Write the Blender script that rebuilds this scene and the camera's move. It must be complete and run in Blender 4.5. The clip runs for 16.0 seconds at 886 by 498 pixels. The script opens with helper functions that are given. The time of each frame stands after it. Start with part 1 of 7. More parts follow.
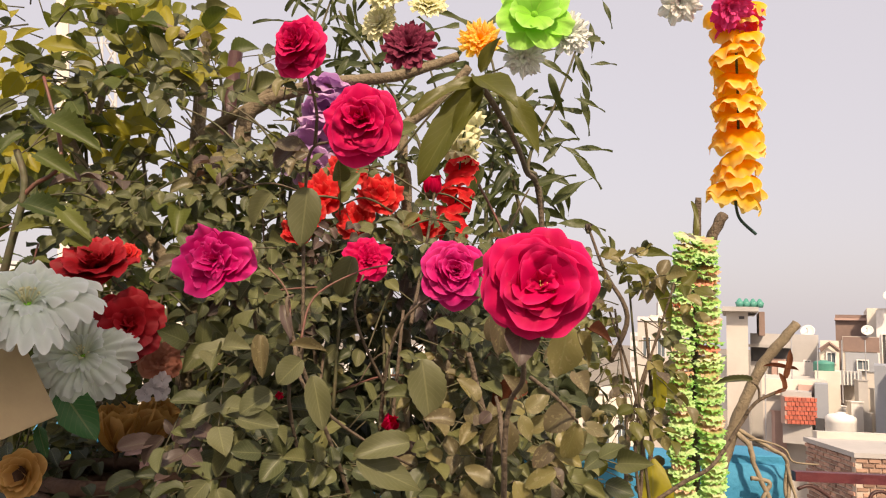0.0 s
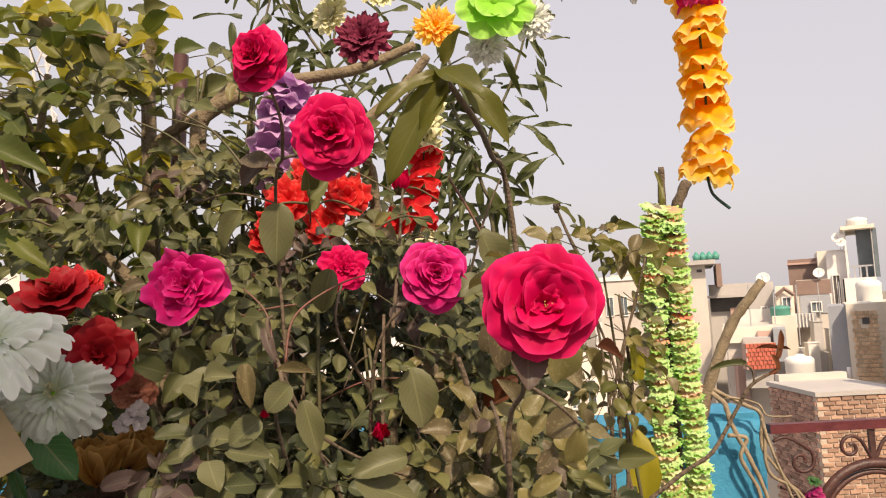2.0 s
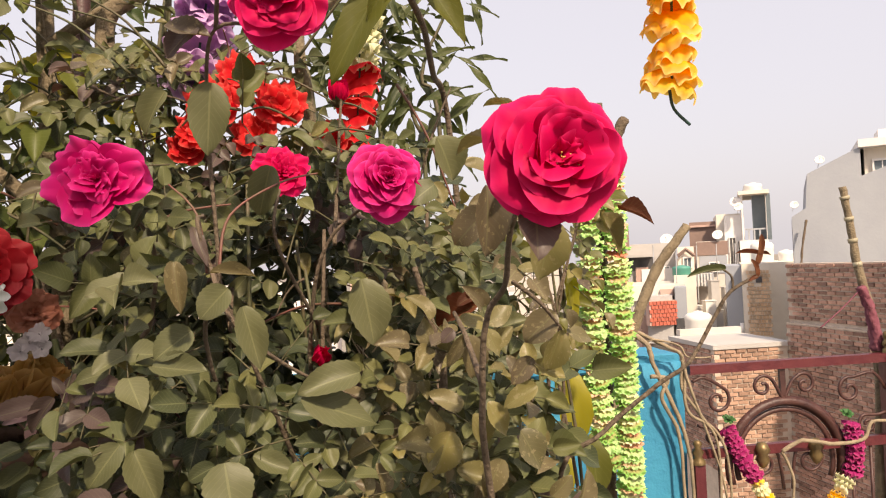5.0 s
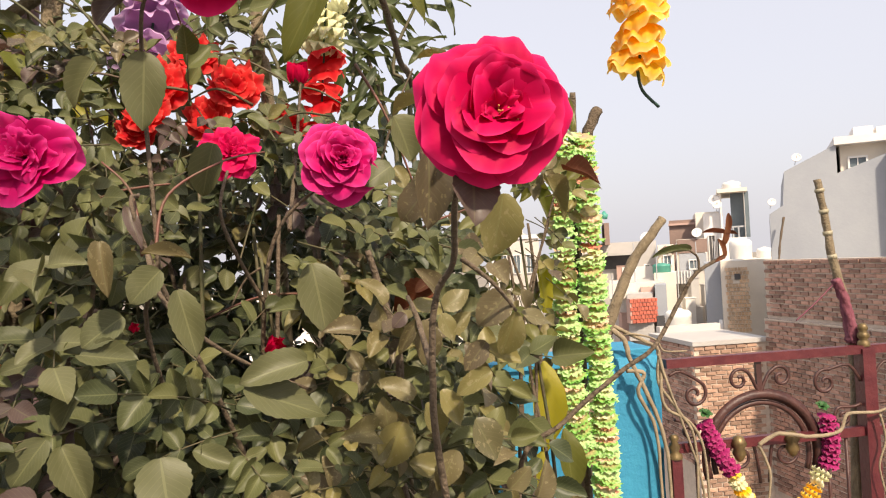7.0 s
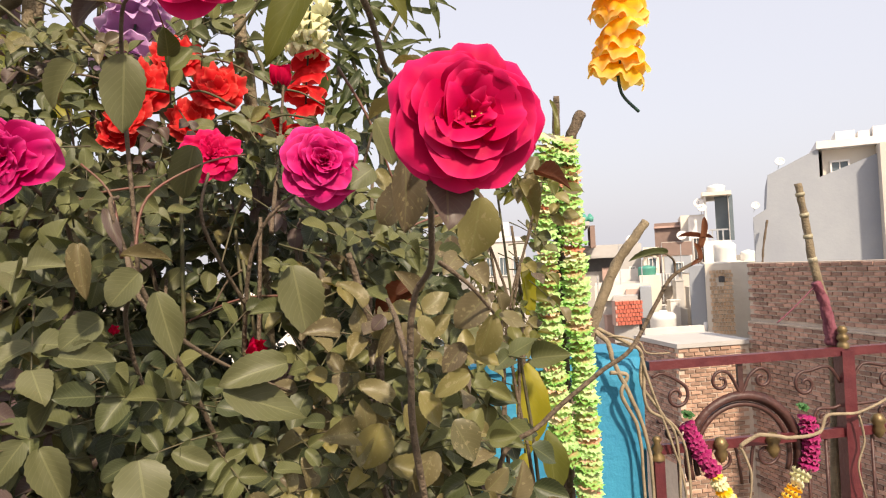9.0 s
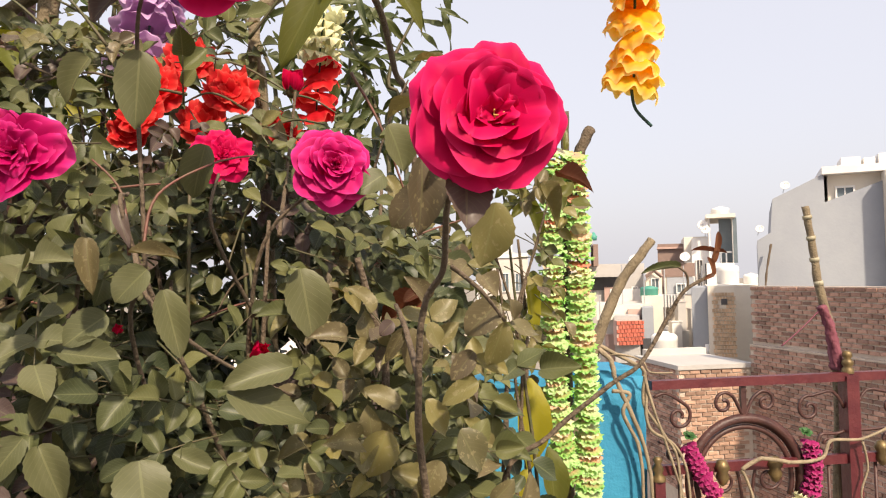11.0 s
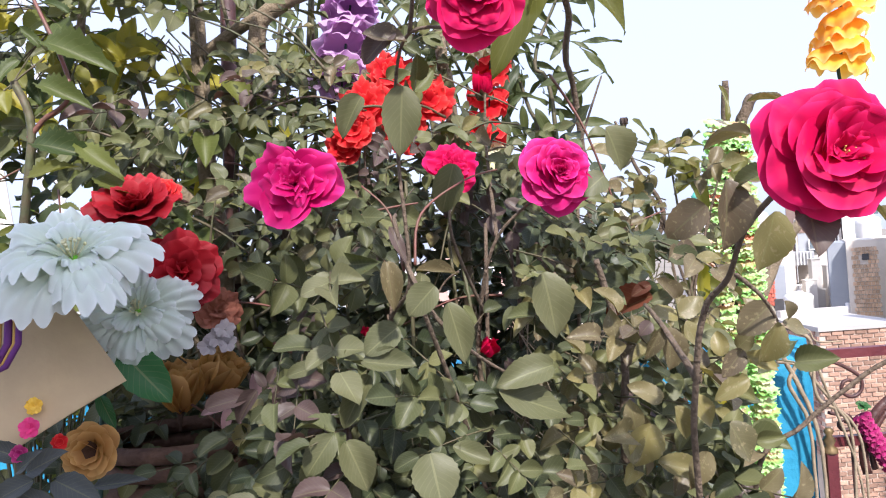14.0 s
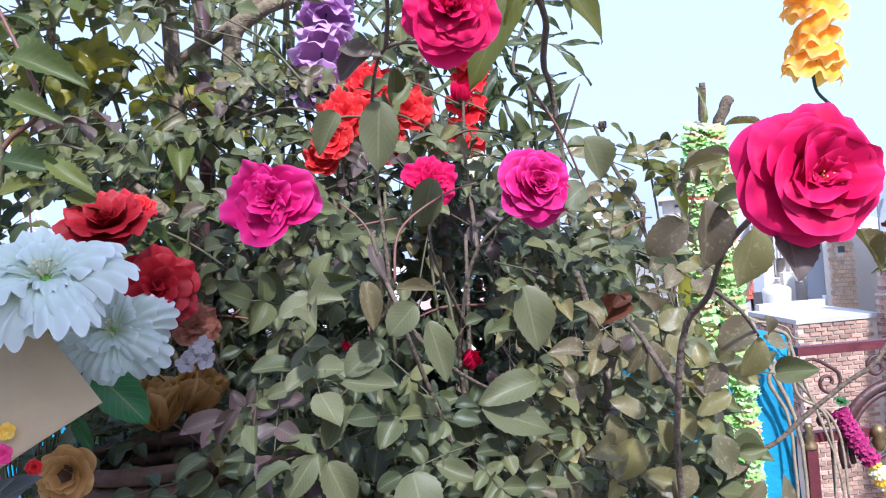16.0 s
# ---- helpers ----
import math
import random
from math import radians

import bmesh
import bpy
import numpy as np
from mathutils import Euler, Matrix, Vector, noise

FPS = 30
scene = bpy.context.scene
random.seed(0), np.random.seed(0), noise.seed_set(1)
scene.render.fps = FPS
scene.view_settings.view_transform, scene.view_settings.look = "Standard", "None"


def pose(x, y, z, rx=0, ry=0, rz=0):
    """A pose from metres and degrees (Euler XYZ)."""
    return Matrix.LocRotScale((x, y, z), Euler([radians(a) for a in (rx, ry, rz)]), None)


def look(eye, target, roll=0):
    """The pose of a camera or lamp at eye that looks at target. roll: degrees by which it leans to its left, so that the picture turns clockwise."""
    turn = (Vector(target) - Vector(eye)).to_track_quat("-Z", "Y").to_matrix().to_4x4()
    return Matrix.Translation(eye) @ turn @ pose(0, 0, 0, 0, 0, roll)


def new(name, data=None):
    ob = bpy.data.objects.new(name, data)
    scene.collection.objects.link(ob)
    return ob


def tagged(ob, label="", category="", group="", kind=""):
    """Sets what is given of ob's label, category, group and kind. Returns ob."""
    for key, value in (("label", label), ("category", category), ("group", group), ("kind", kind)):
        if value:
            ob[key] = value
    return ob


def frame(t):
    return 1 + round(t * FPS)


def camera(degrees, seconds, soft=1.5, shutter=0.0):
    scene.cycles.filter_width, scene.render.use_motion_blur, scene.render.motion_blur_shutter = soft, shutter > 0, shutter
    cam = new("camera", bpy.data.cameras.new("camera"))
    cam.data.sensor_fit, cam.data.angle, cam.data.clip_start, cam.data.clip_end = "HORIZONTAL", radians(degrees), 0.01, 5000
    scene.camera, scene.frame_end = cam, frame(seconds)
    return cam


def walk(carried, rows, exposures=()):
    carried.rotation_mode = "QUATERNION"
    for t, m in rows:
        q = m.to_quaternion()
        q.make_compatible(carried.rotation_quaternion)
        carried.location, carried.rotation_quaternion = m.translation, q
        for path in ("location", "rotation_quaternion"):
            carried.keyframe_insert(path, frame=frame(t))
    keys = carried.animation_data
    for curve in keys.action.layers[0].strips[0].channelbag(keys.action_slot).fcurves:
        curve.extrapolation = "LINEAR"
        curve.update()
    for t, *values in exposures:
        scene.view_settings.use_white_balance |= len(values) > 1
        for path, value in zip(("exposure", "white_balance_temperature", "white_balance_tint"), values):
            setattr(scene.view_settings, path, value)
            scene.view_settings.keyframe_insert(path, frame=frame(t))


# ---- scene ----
cam = camera(63.6, 16.0, 1.15)
PATH = [
    (0, (0.065, -0.013, 1.554), (-0.041, 1.97, 1.791), 2.0),
    (0.5, (0.106, -0.015, 1.578), (0.06, 1.974, 1.781), 0.0),
    (1, (0.114, 0.002, 1.605), (0.139, 1.99, 1.829), -2.5),
    (1.5, (0.088, 0.042, 1.565), (0.175, 2.029, 1.773), 0.4),
    (2, (0.034, 0.011, 1.599), (0.04, 2.004, 1.768), -3.0),
    (2.5, (-0.01, 0.053, 1.577), (0.082, 2.044, 1.739), -2.6),
    (3, (-0.059, 0.042, 1.589), (0.099, 2.033, 1.693), -4.8),
    (3.5, (-0.088, 0.039, 1.588), (0.127, 2.026, 1.643), -2.9),
    (4, (-0.072, 0.047, 1.592), (0.178, 2.03, 1.671), -3.8),
    (4.5, (-0.052, 0.079, 1.571), (0.196, 2.063, 1.636), -3.7),
    (5, (-0.024, 0.124, 1.529), (0.216, 2.109, 1.574), -2.6),
    (5.2, (-0.006, 0.136, 1.503), (0.199, 2.124, 1.573), -2.5),
    (7.5, (0.015, 0.166, 1.507), (0.331, 2.14, 1.544), -2.9),
    (8, (0.012, 0.163, 1.504), (0.341, 2.135, 1.547), -2.8),
    (8.5, (0.005, 0.157, 1.509), (0.313, 2.133, 1.555), -2.8),
    (9, (0.022, 0.158, 1.507), (0.348, 2.13, 1.552), -2.8),
    (9.2, (0.029, 0.166, 1.506), (0.359, 2.138, 1.558), -2.6),
    (11.3, (0.013, 0.17, 1.494), (0.33, 2.142, 1.594), -0.4),
    (11.5, (0.015, 0.178, 1.491), (0.342, 2.148, 1.603), 0.5),
    (12, (0.011, 0.176, 1.51), (0.261, 2.158, 1.617), -1.1),
    (12.5, (-0.068, 0.146, 1.528), (0.058, 2.141, 1.607), -3.1),
    (13, (-0.128, 0.123, 1.536), (-0.113, 2.123, 1.587), -3.5),
    (13.5, (-0.151, 0.124, 1.533), (-0.128, 2.123, 1.567), -2.7),
    (14, (-0.157, 0.121, 1.548), (-0.144, 2.121, 1.565), -4.0),
    (14.5, (-0.149, 0.118, 1.55), (-0.121, 2.117, 1.591), -3.7),
    (15, (-0.161, 0.126, 1.553), (-0.125, 2.126, 1.57), -3.6),
    (15.5, (-0.149, 0.124, 1.57), (-0.082, 2.123, 1.602), -5.6),
    (16, (-0.153, 0.129, 1.57), (-0.089, 2.128, 1.578), -4.9),
]
EXPOSURES = [(0.0, 0.25, 7400, 18), (0.8, 0.25, 7400, 18), (1.5, 0.14, 7400, 17), (2.5, 0.35, 7350, 17), (4.5, 0.44, 7300, 17), (7.2, 0.48, 6850, 13), (12.3, 0.50, 6850, 13), (13.0, 0.66, 7200, 14), (13.5, 0.83, 5850, 17), (14.5, 0.86, 5350, 17), (16.0, 0.82, 4800, 17)]
walk(cam, [(t, look(eye, target, roll)) for t, eye, target, roll in PATH], EXPOSURES)

# ---- world, sun ----
SUN = Vector((0.16, -0.78, 0.78)).normalized()
world = bpy.data.worlds.new("sky")
scene.world = world
world.use_nodes = True
wt = world.node_tree
sky = wt.nodes.new("ShaderNodeTexSky")
sky.sky_type = "NISHITA"
sky.sun_disc = False
sky.sun_elevation = math.asin(SUN.z)
sky.sun_rotation = math.atan2(SUN.x, SUN.y)
sky.air_density, sky.dust_density, sky.ozone_density = 1.0, 6.0, 1.0
# winter haze: most of the blue is washed out
haze = wt.nodes.new("ShaderNodeMixRGB")
haze.inputs[0].default_value = 0.6
haze.inputs[2].default_value = (6.6, 6.7, 7.3, 1)
wt.links.new(sky.outputs[0], haze.inputs[1])
wt.links.new(haze.outputs[0], wt.nodes["Background"].inputs[0])
wt.nodes["Background"].inputs[1].default_value = 0.122
sun = new("sun", bpy.data.lights.new("sun", "SUN"))
sun.data.energy, sun.data.angle, sun.data.color = 4.5, radians(2.5), (1.0, 0.87, 0.68)
sun.matrix_world = look(SUN * 30, (0, 0, 0))


# ---- materials ----
def material(name, base, other=None, scale=8.0, rough=0.7, bump=0.0, bump_scale=60.0, metal=0.0, spec=0.5, per_piece=0.0, coord="Object", sheen=0.0):
    """A surface of two colours mixed by noise at two scales, with fine relief."""
    m = bpy.data.materials.new(name)
    m.use_nodes = True
    nt = m.node_tree
    n, l = nt.nodes, nt.links
    b = n["Principled BSDF"]
    b.inputs["Roughness"].default_value = rough
    b.inputs["Metallic"].default_value = metal
    b.inputs["Specular IOR Level"].default_value = spec
    if sheen:
        b.inputs["Sheen Weight"].default_value = sheen
    tc = n.new("ShaderNodeTexCoord")
    big = n.new("ShaderNodeTexNoise")
    big.inputs["Scale"].default_value, big.inputs["Detail"].default_value = scale, 6
    big.inputs["Roughness"].default_value = 0.65
    l.new(tc.outputs[coord], big.inputs["Vector"])
    ramp = n.new("ShaderNodeValToRGB")
    ramp.color_ramp.elements[0].position, ramp.color_ramp.elements[1].position = 0.35, 0.68
    other = other or tuple(c * 0.7 for c in base)
    ramp.color_ramp.elements[0].color, ramp.color_ramp.elements[1].color = (*base, 1), (*other, 1)
    l.new(big.outputs["Fac"], ramp.inputs[0])
    out = ramp.outputs[0]
    if per_piece:
        info, geo = n.new("ShaderNodeObjectInfo"), n.new("ShaderNodeNewGeometry")
        add = n.new("ShaderNodeMath")
        add.operation = "ADD"
        l.new(info.outputs["Random"], add.inputs[0])
        l.new(geo.outputs["Random Per Island"], add.inputs[1])
        fr = n.new("ShaderNodeMath")
        fr.operation = "FRACT"
        l.new(add.outputs[0], fr.inputs[0])
        rng = n.new("ShaderNodeMapRange")
        rng.inputs["To Min"].default_value, rng.inputs["To Max"].default_value = 1 - per_piece, 1 + per_piece
        l.new(fr.outputs[0], rng.inputs["Value"])
        hsv = n.new("ShaderNodeHueSaturation")
        l.new(rng.outputs[0], hsv.inputs["Value"])
        l.new(out, hsv.inputs["Color"])
        out = hsv.outputs[0]
    l.new(out, b.inputs["Base Color"])
    if bump:
        fine = n.new("ShaderNodeTexNoise")
        fine.inputs["Scale"].default_value, fine.inputs["Detail"].default_value = bump_scale, 8
        l.new(tc.outputs[coord], fine.inputs["Vector"])
        bp = n.new("ShaderNodeBump")
        bp.inputs["Strength"].default_value, bp.inputs["Distance"].default_value = bump, 0.01
        l.new(fine.outputs["Fac"], bp.inputs["Height"])
        l.new(bp.outputs[0], b.inputs["Normal"])
    return m


def thin(name, stops, vein=0.25, rough=0.5, through_light=0.3, edge=None, dust=0.0, spec=0.4, spots=None, warm=(1.25, 1.2, 0.55), rim=6, heart=None):
    """A leaf or petal: a colour per piece from the stops, a paler midrib, an edge tint, dust, spots, and light that shines through."""
    m = bpy.data.materials.new(name)
    m.use_nodes = True
    nt = m.node_tree
    n, l = nt.nodes, nt.links
    b = n["Principled BSDF"]
    b.inputs["Roughness"].default_value = rough
    b.inputs["Specular IOR Level"].default_value = spec
    info, geo, tc = n.new("ShaderNodeObjectInfo"), n.new("ShaderNodeNewGeometry"), n.new("ShaderNodeTexCoord")
    add, fr = n.new("ShaderNodeMath"), n.new("ShaderNodeMath")
    add.operation, fr.operation = "ADD", "FRACT"
    l.new(info.outputs["Random"], add.inputs[0])
    l.new(geo.outputs["Random Per Island"], add.inputs[1])
    l.new(add.outputs[0], fr.inputs[0])
    ramp = n.new("ShaderNodeValToRGB")
    ramp.color_ramp.elements[0].color = (*stops[0], 1)
    ramp.color_ramp.elements[1].color = (*stops[-1], 1)
    for i, s in enumerate(stops[1:-1], 1):
        ramp.color_ramp.elements.new(i / (len(stops) - 1)).color = (*s, 1)
    l.new(fr.outputs[0], ramp.inputs[0])
    col = ramp.outputs[0]
    sep = n.new("ShaderNodeSeparateXYZ")
    l.new(tc.outputs["UV"], sep.inputs[0])

    def mix(fac, a, c, mode="MIX"):
        x = n.new("ShaderNodeMixRGB")
        x.blend_type = mode
        l.new(fac, x.inputs[0])
        l.new(a, x.inputs[1])
        if isinstance(c, tuple):
            x.inputs[2].default_value = (*c, 1)
        else:
            l.new(c, x.inputs[2])
        return x.outputs[0]

    def math_node(op, a, c):
        x = n.new("ShaderNodeMath")
        x.operation = op
        for i, v in enumerate((a, c)):
            if isinstance(v, (int, float)):
                x.inputs[i].default_value = v
            else:
                l.new(v, x.inputs[i])
        return x.outputs[0]

    noise_a = n.new("ShaderNodeTexNoise")
    noise_a.inputs["Scale"].default_value, noise_a.inputs["Detail"].default_value = 22, 5
    l.new(geo.outputs["Position"], noise_a.inputs["Vector"])
    height = noise_a.outputs["Fac"]
    if vein:
        off = math_node("ABSOLUTE", math_node("SUBTRACT", sep.outputs[0], 0.5), 0)
        rib = math_node("LESS_THAN", off, 0.025)
        side = math_node("SINE", math_node("MULTIPLY", math_node("SUBTRACT", sep.outputs[1], math_node("MULTIPLY", off, 0.7)), 55), 0)
        side = math_node("MULTIPLY", math_node("GREATER_THAN", side, 0.9), 0.35)
        both = math_node("MULTIPLY", math_node("MAXIMUM", rib, side), vein)
        col = mix(both, col, (0.24, 0.25, 0.11))
        height = math_node("SUBTRACT", height, both)
    if dust:
        d = math_node("MULTIPLY", noise_a.outputs["Fac"], dust * 2)
        col = mix(d, col, (0.25, 0.24, 0.19))
    if edge:
        e = math_node("POWER", sep.outputs[1], rim)
        col = mix(e, col, edge)
    if heart:
        col = mix(math_node("POWER", math_node("SUBTRACT", 1.0, sep.outputs[1]), 1.3), col, heart)
    if spots:
        sp = n.new("ShaderNodeTexNoise")
        sp.inputs["Scale"].default_value, sp.inputs["Detail"].default_value = 190, 4
        l.new(geo.outputs["Position"], sp.inputs["Vector"])
        col = mix(math_node("MULTIPLY", math_node("GREATER_THAN", sp.outputs["Fac"], 0.61), 0.6), col, spots)
    l.new(col, b.inputs["Base Color"])
    bp = n.new("ShaderNodeBump")
    bp.inputs["Strength"].default_value, bp.inputs["Distance"].default_value = 0.5, 0.004
    l.new(height, bp.inputs["Height"])
    l.new(bp.outputs[0], b.inputs["Normal"])
    tr = n.new("ShaderNodeBsdfTranslucent")
    tint = n.new("ShaderNodeMixRGB")
    tint.blend_type = "MULTIPLY"
    tint.inputs[0].default_value = 1
    tint.inputs[2].default_value = (*warm, 1)
    l.new(col, tint.inputs[1])
    l.new(tint.outputs[0], tr.inputs[0])
    ms = n.new("ShaderNodeMixShader")
    ms.inputs[0].default_value = through_light
    l.new(b.outputs[0], ms.inputs[1])
    l.new(tr.outputs[0], ms.inputs[2])
    l.new(ms.outputs[0], n["Material Output"].inputs[0])
    return m


ROSE_LEAF = thin("rose_leaf", [(0.015, 0.025, 0.006), (0.058, 0.071, 0.019), (0.101, 0.111, 0.031), (0.023, 0.036, 0.010), (0.079, 0.088, 0.024), (0.127, 0.128, 0.036), (0.032, 0.044, 0.013)], 0.30, 0.48, 0.13, dust=0.10, spec=0.3)
DUSTY_LEAF = thin("dusty_rose_leaf", [(0.068, 0.076, 0.025), (0.098, 0.101, 0.037), (0.079, 0.086, 0.030), (0.109, 0.109, 0.043)], 0.34, 0.5, 0.13, dust=0.12, spec=0.3)
# a deeper green rose leaf, with the bush's inner shade put into its colour
DEEP_SHADED_LEAF = thin("deep_green_shaded_rose_leaf", [(0.014, 0.025, 0.008), (0.029, 0.043, 0.015), (0.043, 0.056, 0.020), (0.020, 0.032, 0.012)], 0.3, 0.46, 0.1, dust=0.06, spec=0.35)
OLD_LEAF = thin("old_rose_leaf", [(0.130, 0.095, 0.056), (0.194, 0.173, 0.051), (0.092, 0.065, 0.049), (0.227, 0.194, 0.056), (0.108, 0.097, 0.041)], 0.28, 0.42, 0.25, dust=0.1, spots=(0.27, 0.23, 0.13))
PINK_LEAF = thin("young_pink_leaf", [(0.080, 0.046, 0.044), (0.066, 0.042, 0.038), (0.105, 0.062, 0.055)], 0.25, 0.45, 0.2, dust=0.1, warm=(1.3, 0.8, 0.7))
RUST_LEAF = thin("withered_leaf", [(0.10, 0.026, 0.012), (0.15, 0.05, 0.018), (0.07, 0.022, 0.012)], 0.2, 0.7, 0.2, warm=(1.3, 0.8, 0.4))
THIN_LEAF = thin("bamboo_leaf", [(0.04, 0.055, 0.02), (0.08, 0.095, 0.03), (0.06, 0.08, 0.03)], 0.2, 0.45, 0.3)
YELLOW_LEAF = thin("yellow_leaf", [(0.27, 0.25, 0.02), (0.33, 0.28, 0.025), (0.18, 0.19, 0.025)], 0.3, 0.45, 0.4)
BROAD_LEAF = thin("broad_leaf", [(0.075, 0.085, 0.018), (0.11, 0.115, 0.022), (0.13, 0.125, 0.03)], 0.22, 0.42, 0.38)
LEFT_LEAF = thin("left_shrub_leaf", [(0.04, 0.065, 0.02), (0.075, 0.10, 0.025), (0.13, 0.15, 0.03), (0.16, 0.16, 0.03)], 0.3, 0.5, 0.35)
CLOTH_LEAF = thin("cloth_leaf", [(0.02, 0.09, 0.02), (0.03, 0.12, 0.03)], 0.4, 0.5, 0.15)
FEATHER_LEAF = thin("feathery_leaf", [(0.06, 0.10, 0.015), (0.10, 0.14, 0.02)], 0.0, 0.6, 0.35)

ROSE_RED = thin("crimson_petal", [(0.52, 0.002, 0.066), (0.60, 0.003, 0.085), (0.42, 0.0015, 0.05)], 0, 0.6, 0.26, edge=(0.70, 0.025, 0.15), spec=0.12, warm=(1.15, 1.0, 1.2), rim=12)
ROSE_MAGENTA = thin("magenta_petal", [(0.50, 0.003, 0.115), (0.56, 0.004, 0.145), (0.40, 0.002, 0.085)], 0, 0.6, 0.26, edge=(0.72, 0.05, 0.28), spec=0.12, warm=(1.2, 1.0, 1.0), rim=9)
BUD_RED = thin("bud_petal", [(0.62, 0.004, 0.06), (0.68, 0.006, 0.08)], 0, 0.6, 0.25, spec=0.1, warm=(1.1, 1, 1))
CLOTH_ORANGE = thin("orange_cloth", [(0.94, 0.46, 0.008), (0.95, 0.54, 0.02), (0.92, 0.40, 0.006)], 0, 0.75, 0.45, edge=(0.98, 0.80, 0.30), spec=0.15, warm=(1.1, 1.05, 0.8))
CLOTH_YELLOW = thin("yellow_cloth", [(0.85, 0.55, 0.05), (0.88, 0.66, 0.12)], 0, 0.75, 0.3, spec=0.15, warm=(1.1, 1, 0.8))
CLOTH_RED = thin("red_cloth", [(0.60, 0.012, 0.02), (0.68, 0.03, 0.03), (0.50, 0.006, 0.018)], 0, 0.7, 0.42, edge=(0.80, 0.12, 0.10), spec=0.08, warm=(1.2, 1, 1), rim=10)
CLOTH_DARK_RED = thin("dark_red_cloth", [(0.24, 0.003, 0.008), (0.32, 0.005, 0.012)], 0, 0.55, 0.15, edge=(0.40, 0.02, 0.03), spec=0.25, warm=(1, 1, 1), rim=14)
CLOTH_PURPLE = thin("purple_cloth", [(0.52, 0.24, 0.56), (0.62, 0.36, 0.64), (0.70, 0.48, 0.70)], 0, 0.7, 0.45, edge=(0.74, 0.52, 0.76), spec=0.1, warm=(1, 1, 1))
CLOTH_MAROON = thin("maroon_cloth", [(0.11, 0.008, 0.03), (0.16, 0.012, 0.04)], 0, 0.7, 0.15, edge=(0.25, 0.04, 0.08), spec=0.2, warm=(1, 1, 1))
CLOTH_MAGENTA = thin("magenta_cloth", [(0.28, 0.012, 0.10), (0.36, 0.02, 0.14)], 0, 0.7, 0.25, edge=(0.46, 0.08, 0.2), spec=0.2, warm=(1, 1, 1))
CLOTH_PINK = thin("pink_cloth", [(0.75, 0.04, 0.20), (0.80, 0.08, 0.28)], 0, 0.7, 0.3, spec=0.2, warm=(1, 1, 1))
CLOTH_WHITE = thin("white_cloth", [(0.70, 0.74, 0.68), (0.76, 0.78, 0.74)], 0, 0.75, 0.25, edge=(0.80, 0.82, 0.80), spec=0.15, warm=(1, 1, 0.95))
CLOTH_CREAM = thin("cream_cloth", [(0.72, 0.70, 0.42), (0.78, 0.76, 0.55)], 0, 0.75, 0.3, spec=0.15, warm=(1, 1, 0.8))
CLOTH_LIME = thin("lime_cloth", [(0.25, 0.62, 0.05), (0.32, 0.70, 0.08), (0.20, 0.55, 0.06)], 0.15, 0.7, 0.35, edge=(0.45, 0.8, 0.2), spec=0.2, warm=(1, 1.1, 0.7))
CLOTH_GREEN = thin("green_ruffle", [(0.14, 0.48, 0.08), (0.20, 0.56, 0.12), (0.30, 0.62, 0.18), (0.10, 0.40, 0.07)], 0, 0.75, 0.35, edge=(0.34, 0.72, 0.20), spec=0.1, warm=(1, 1.1, 0.8), heart=(0.80, 0.36, 0.28), rim=9)
SLATE_LEAF = thin("slate_leaf", [(0.05, 0.06, 0.066), (0.07, 0.08, 0.088), (0.04, 0.048, 0.05)], 0.3, 0.55, 0.15, dust=0.1, spec=0.3)
MAUVE_LEAF = thin("mauve_leaf", [(0.34, 0.20, 0.21), (0.28, 0.16, 0.175), (0.38, 0.24, 0.25)], 0.25, 0.5, 0.25, dust=0.15, warm=(1.2, 0.85, 0.8))
BRAID_PURPLE = thin("braid_purple", [(0.12, 0.03, 0.17), (0.17, 0.05, 0.22)], 0, 0.6, 0.1, spec=0.3, warm=(1, 1, 1))
GOLD_CORD = thin("gold_cord", [(0.45, 0.27, 0.05), (0.55, 0.36, 0.09)], 0, 0.45, 0.1, spec=0.4, warm=(1, 1, 1))
WHITE_PETAL = thin("white_petal_cloth", [(0.58, 0.65, 0.60), (0.64, 0.70, 0.66)], 0, 0.8, 0.25, edge=(0.76, 0.80, 0.78), spec=0.1, warm=(1, 1, 0.95), heart=(0.62, 0.70, 0.50), rim=10)
CLOTH_GREEN_PALE = thin("pale_green_ruffle", [(0.26, 0.64, 0.16), (0.42, 0.74, 0.28)], 0, 0.75, 0.35, edge=(0.70, 0.88, 0.52), spec=0.1, warm=(1, 1.1, 0.8), heart=(0.84, 0.66, 0.50), rim=7)
CLOTH_SALMON = thin("salmon_ruffle", [(0.84, 0.42, 0.28), (0.86, 0.66, 0.48), (0.82, 0.26, 0.18)], 0, 0.75, 0.35, spec=0.15, warm=(1, 1, 0.9))
PAPER_ROSE = thin("ochre_paper", [(0.50, 0.27, 0.07), (0.60, 0.35, 0.11), (0.42, 0.22, 0.07)], 0, 0.75, 0.25, edge=(0.66, 0.42, 0.16), spec=0.2, warm=(1, 1, 0.8), rim=10)
PEACH = thin("peach_paper", [(0.44, 0.17, 0.11), (0.5, 0.22, 0.15)], 0, 0.75, 0.2, spec=0.2, warm=(1, 1, 0.9))
PALE = thin("pale_floret", [(0.5, 0.47, 0.48), (0.56, 0.52, 0.55)], 0, 0.75, 0.2, spec=0.2, warm=(1, 1, 1))

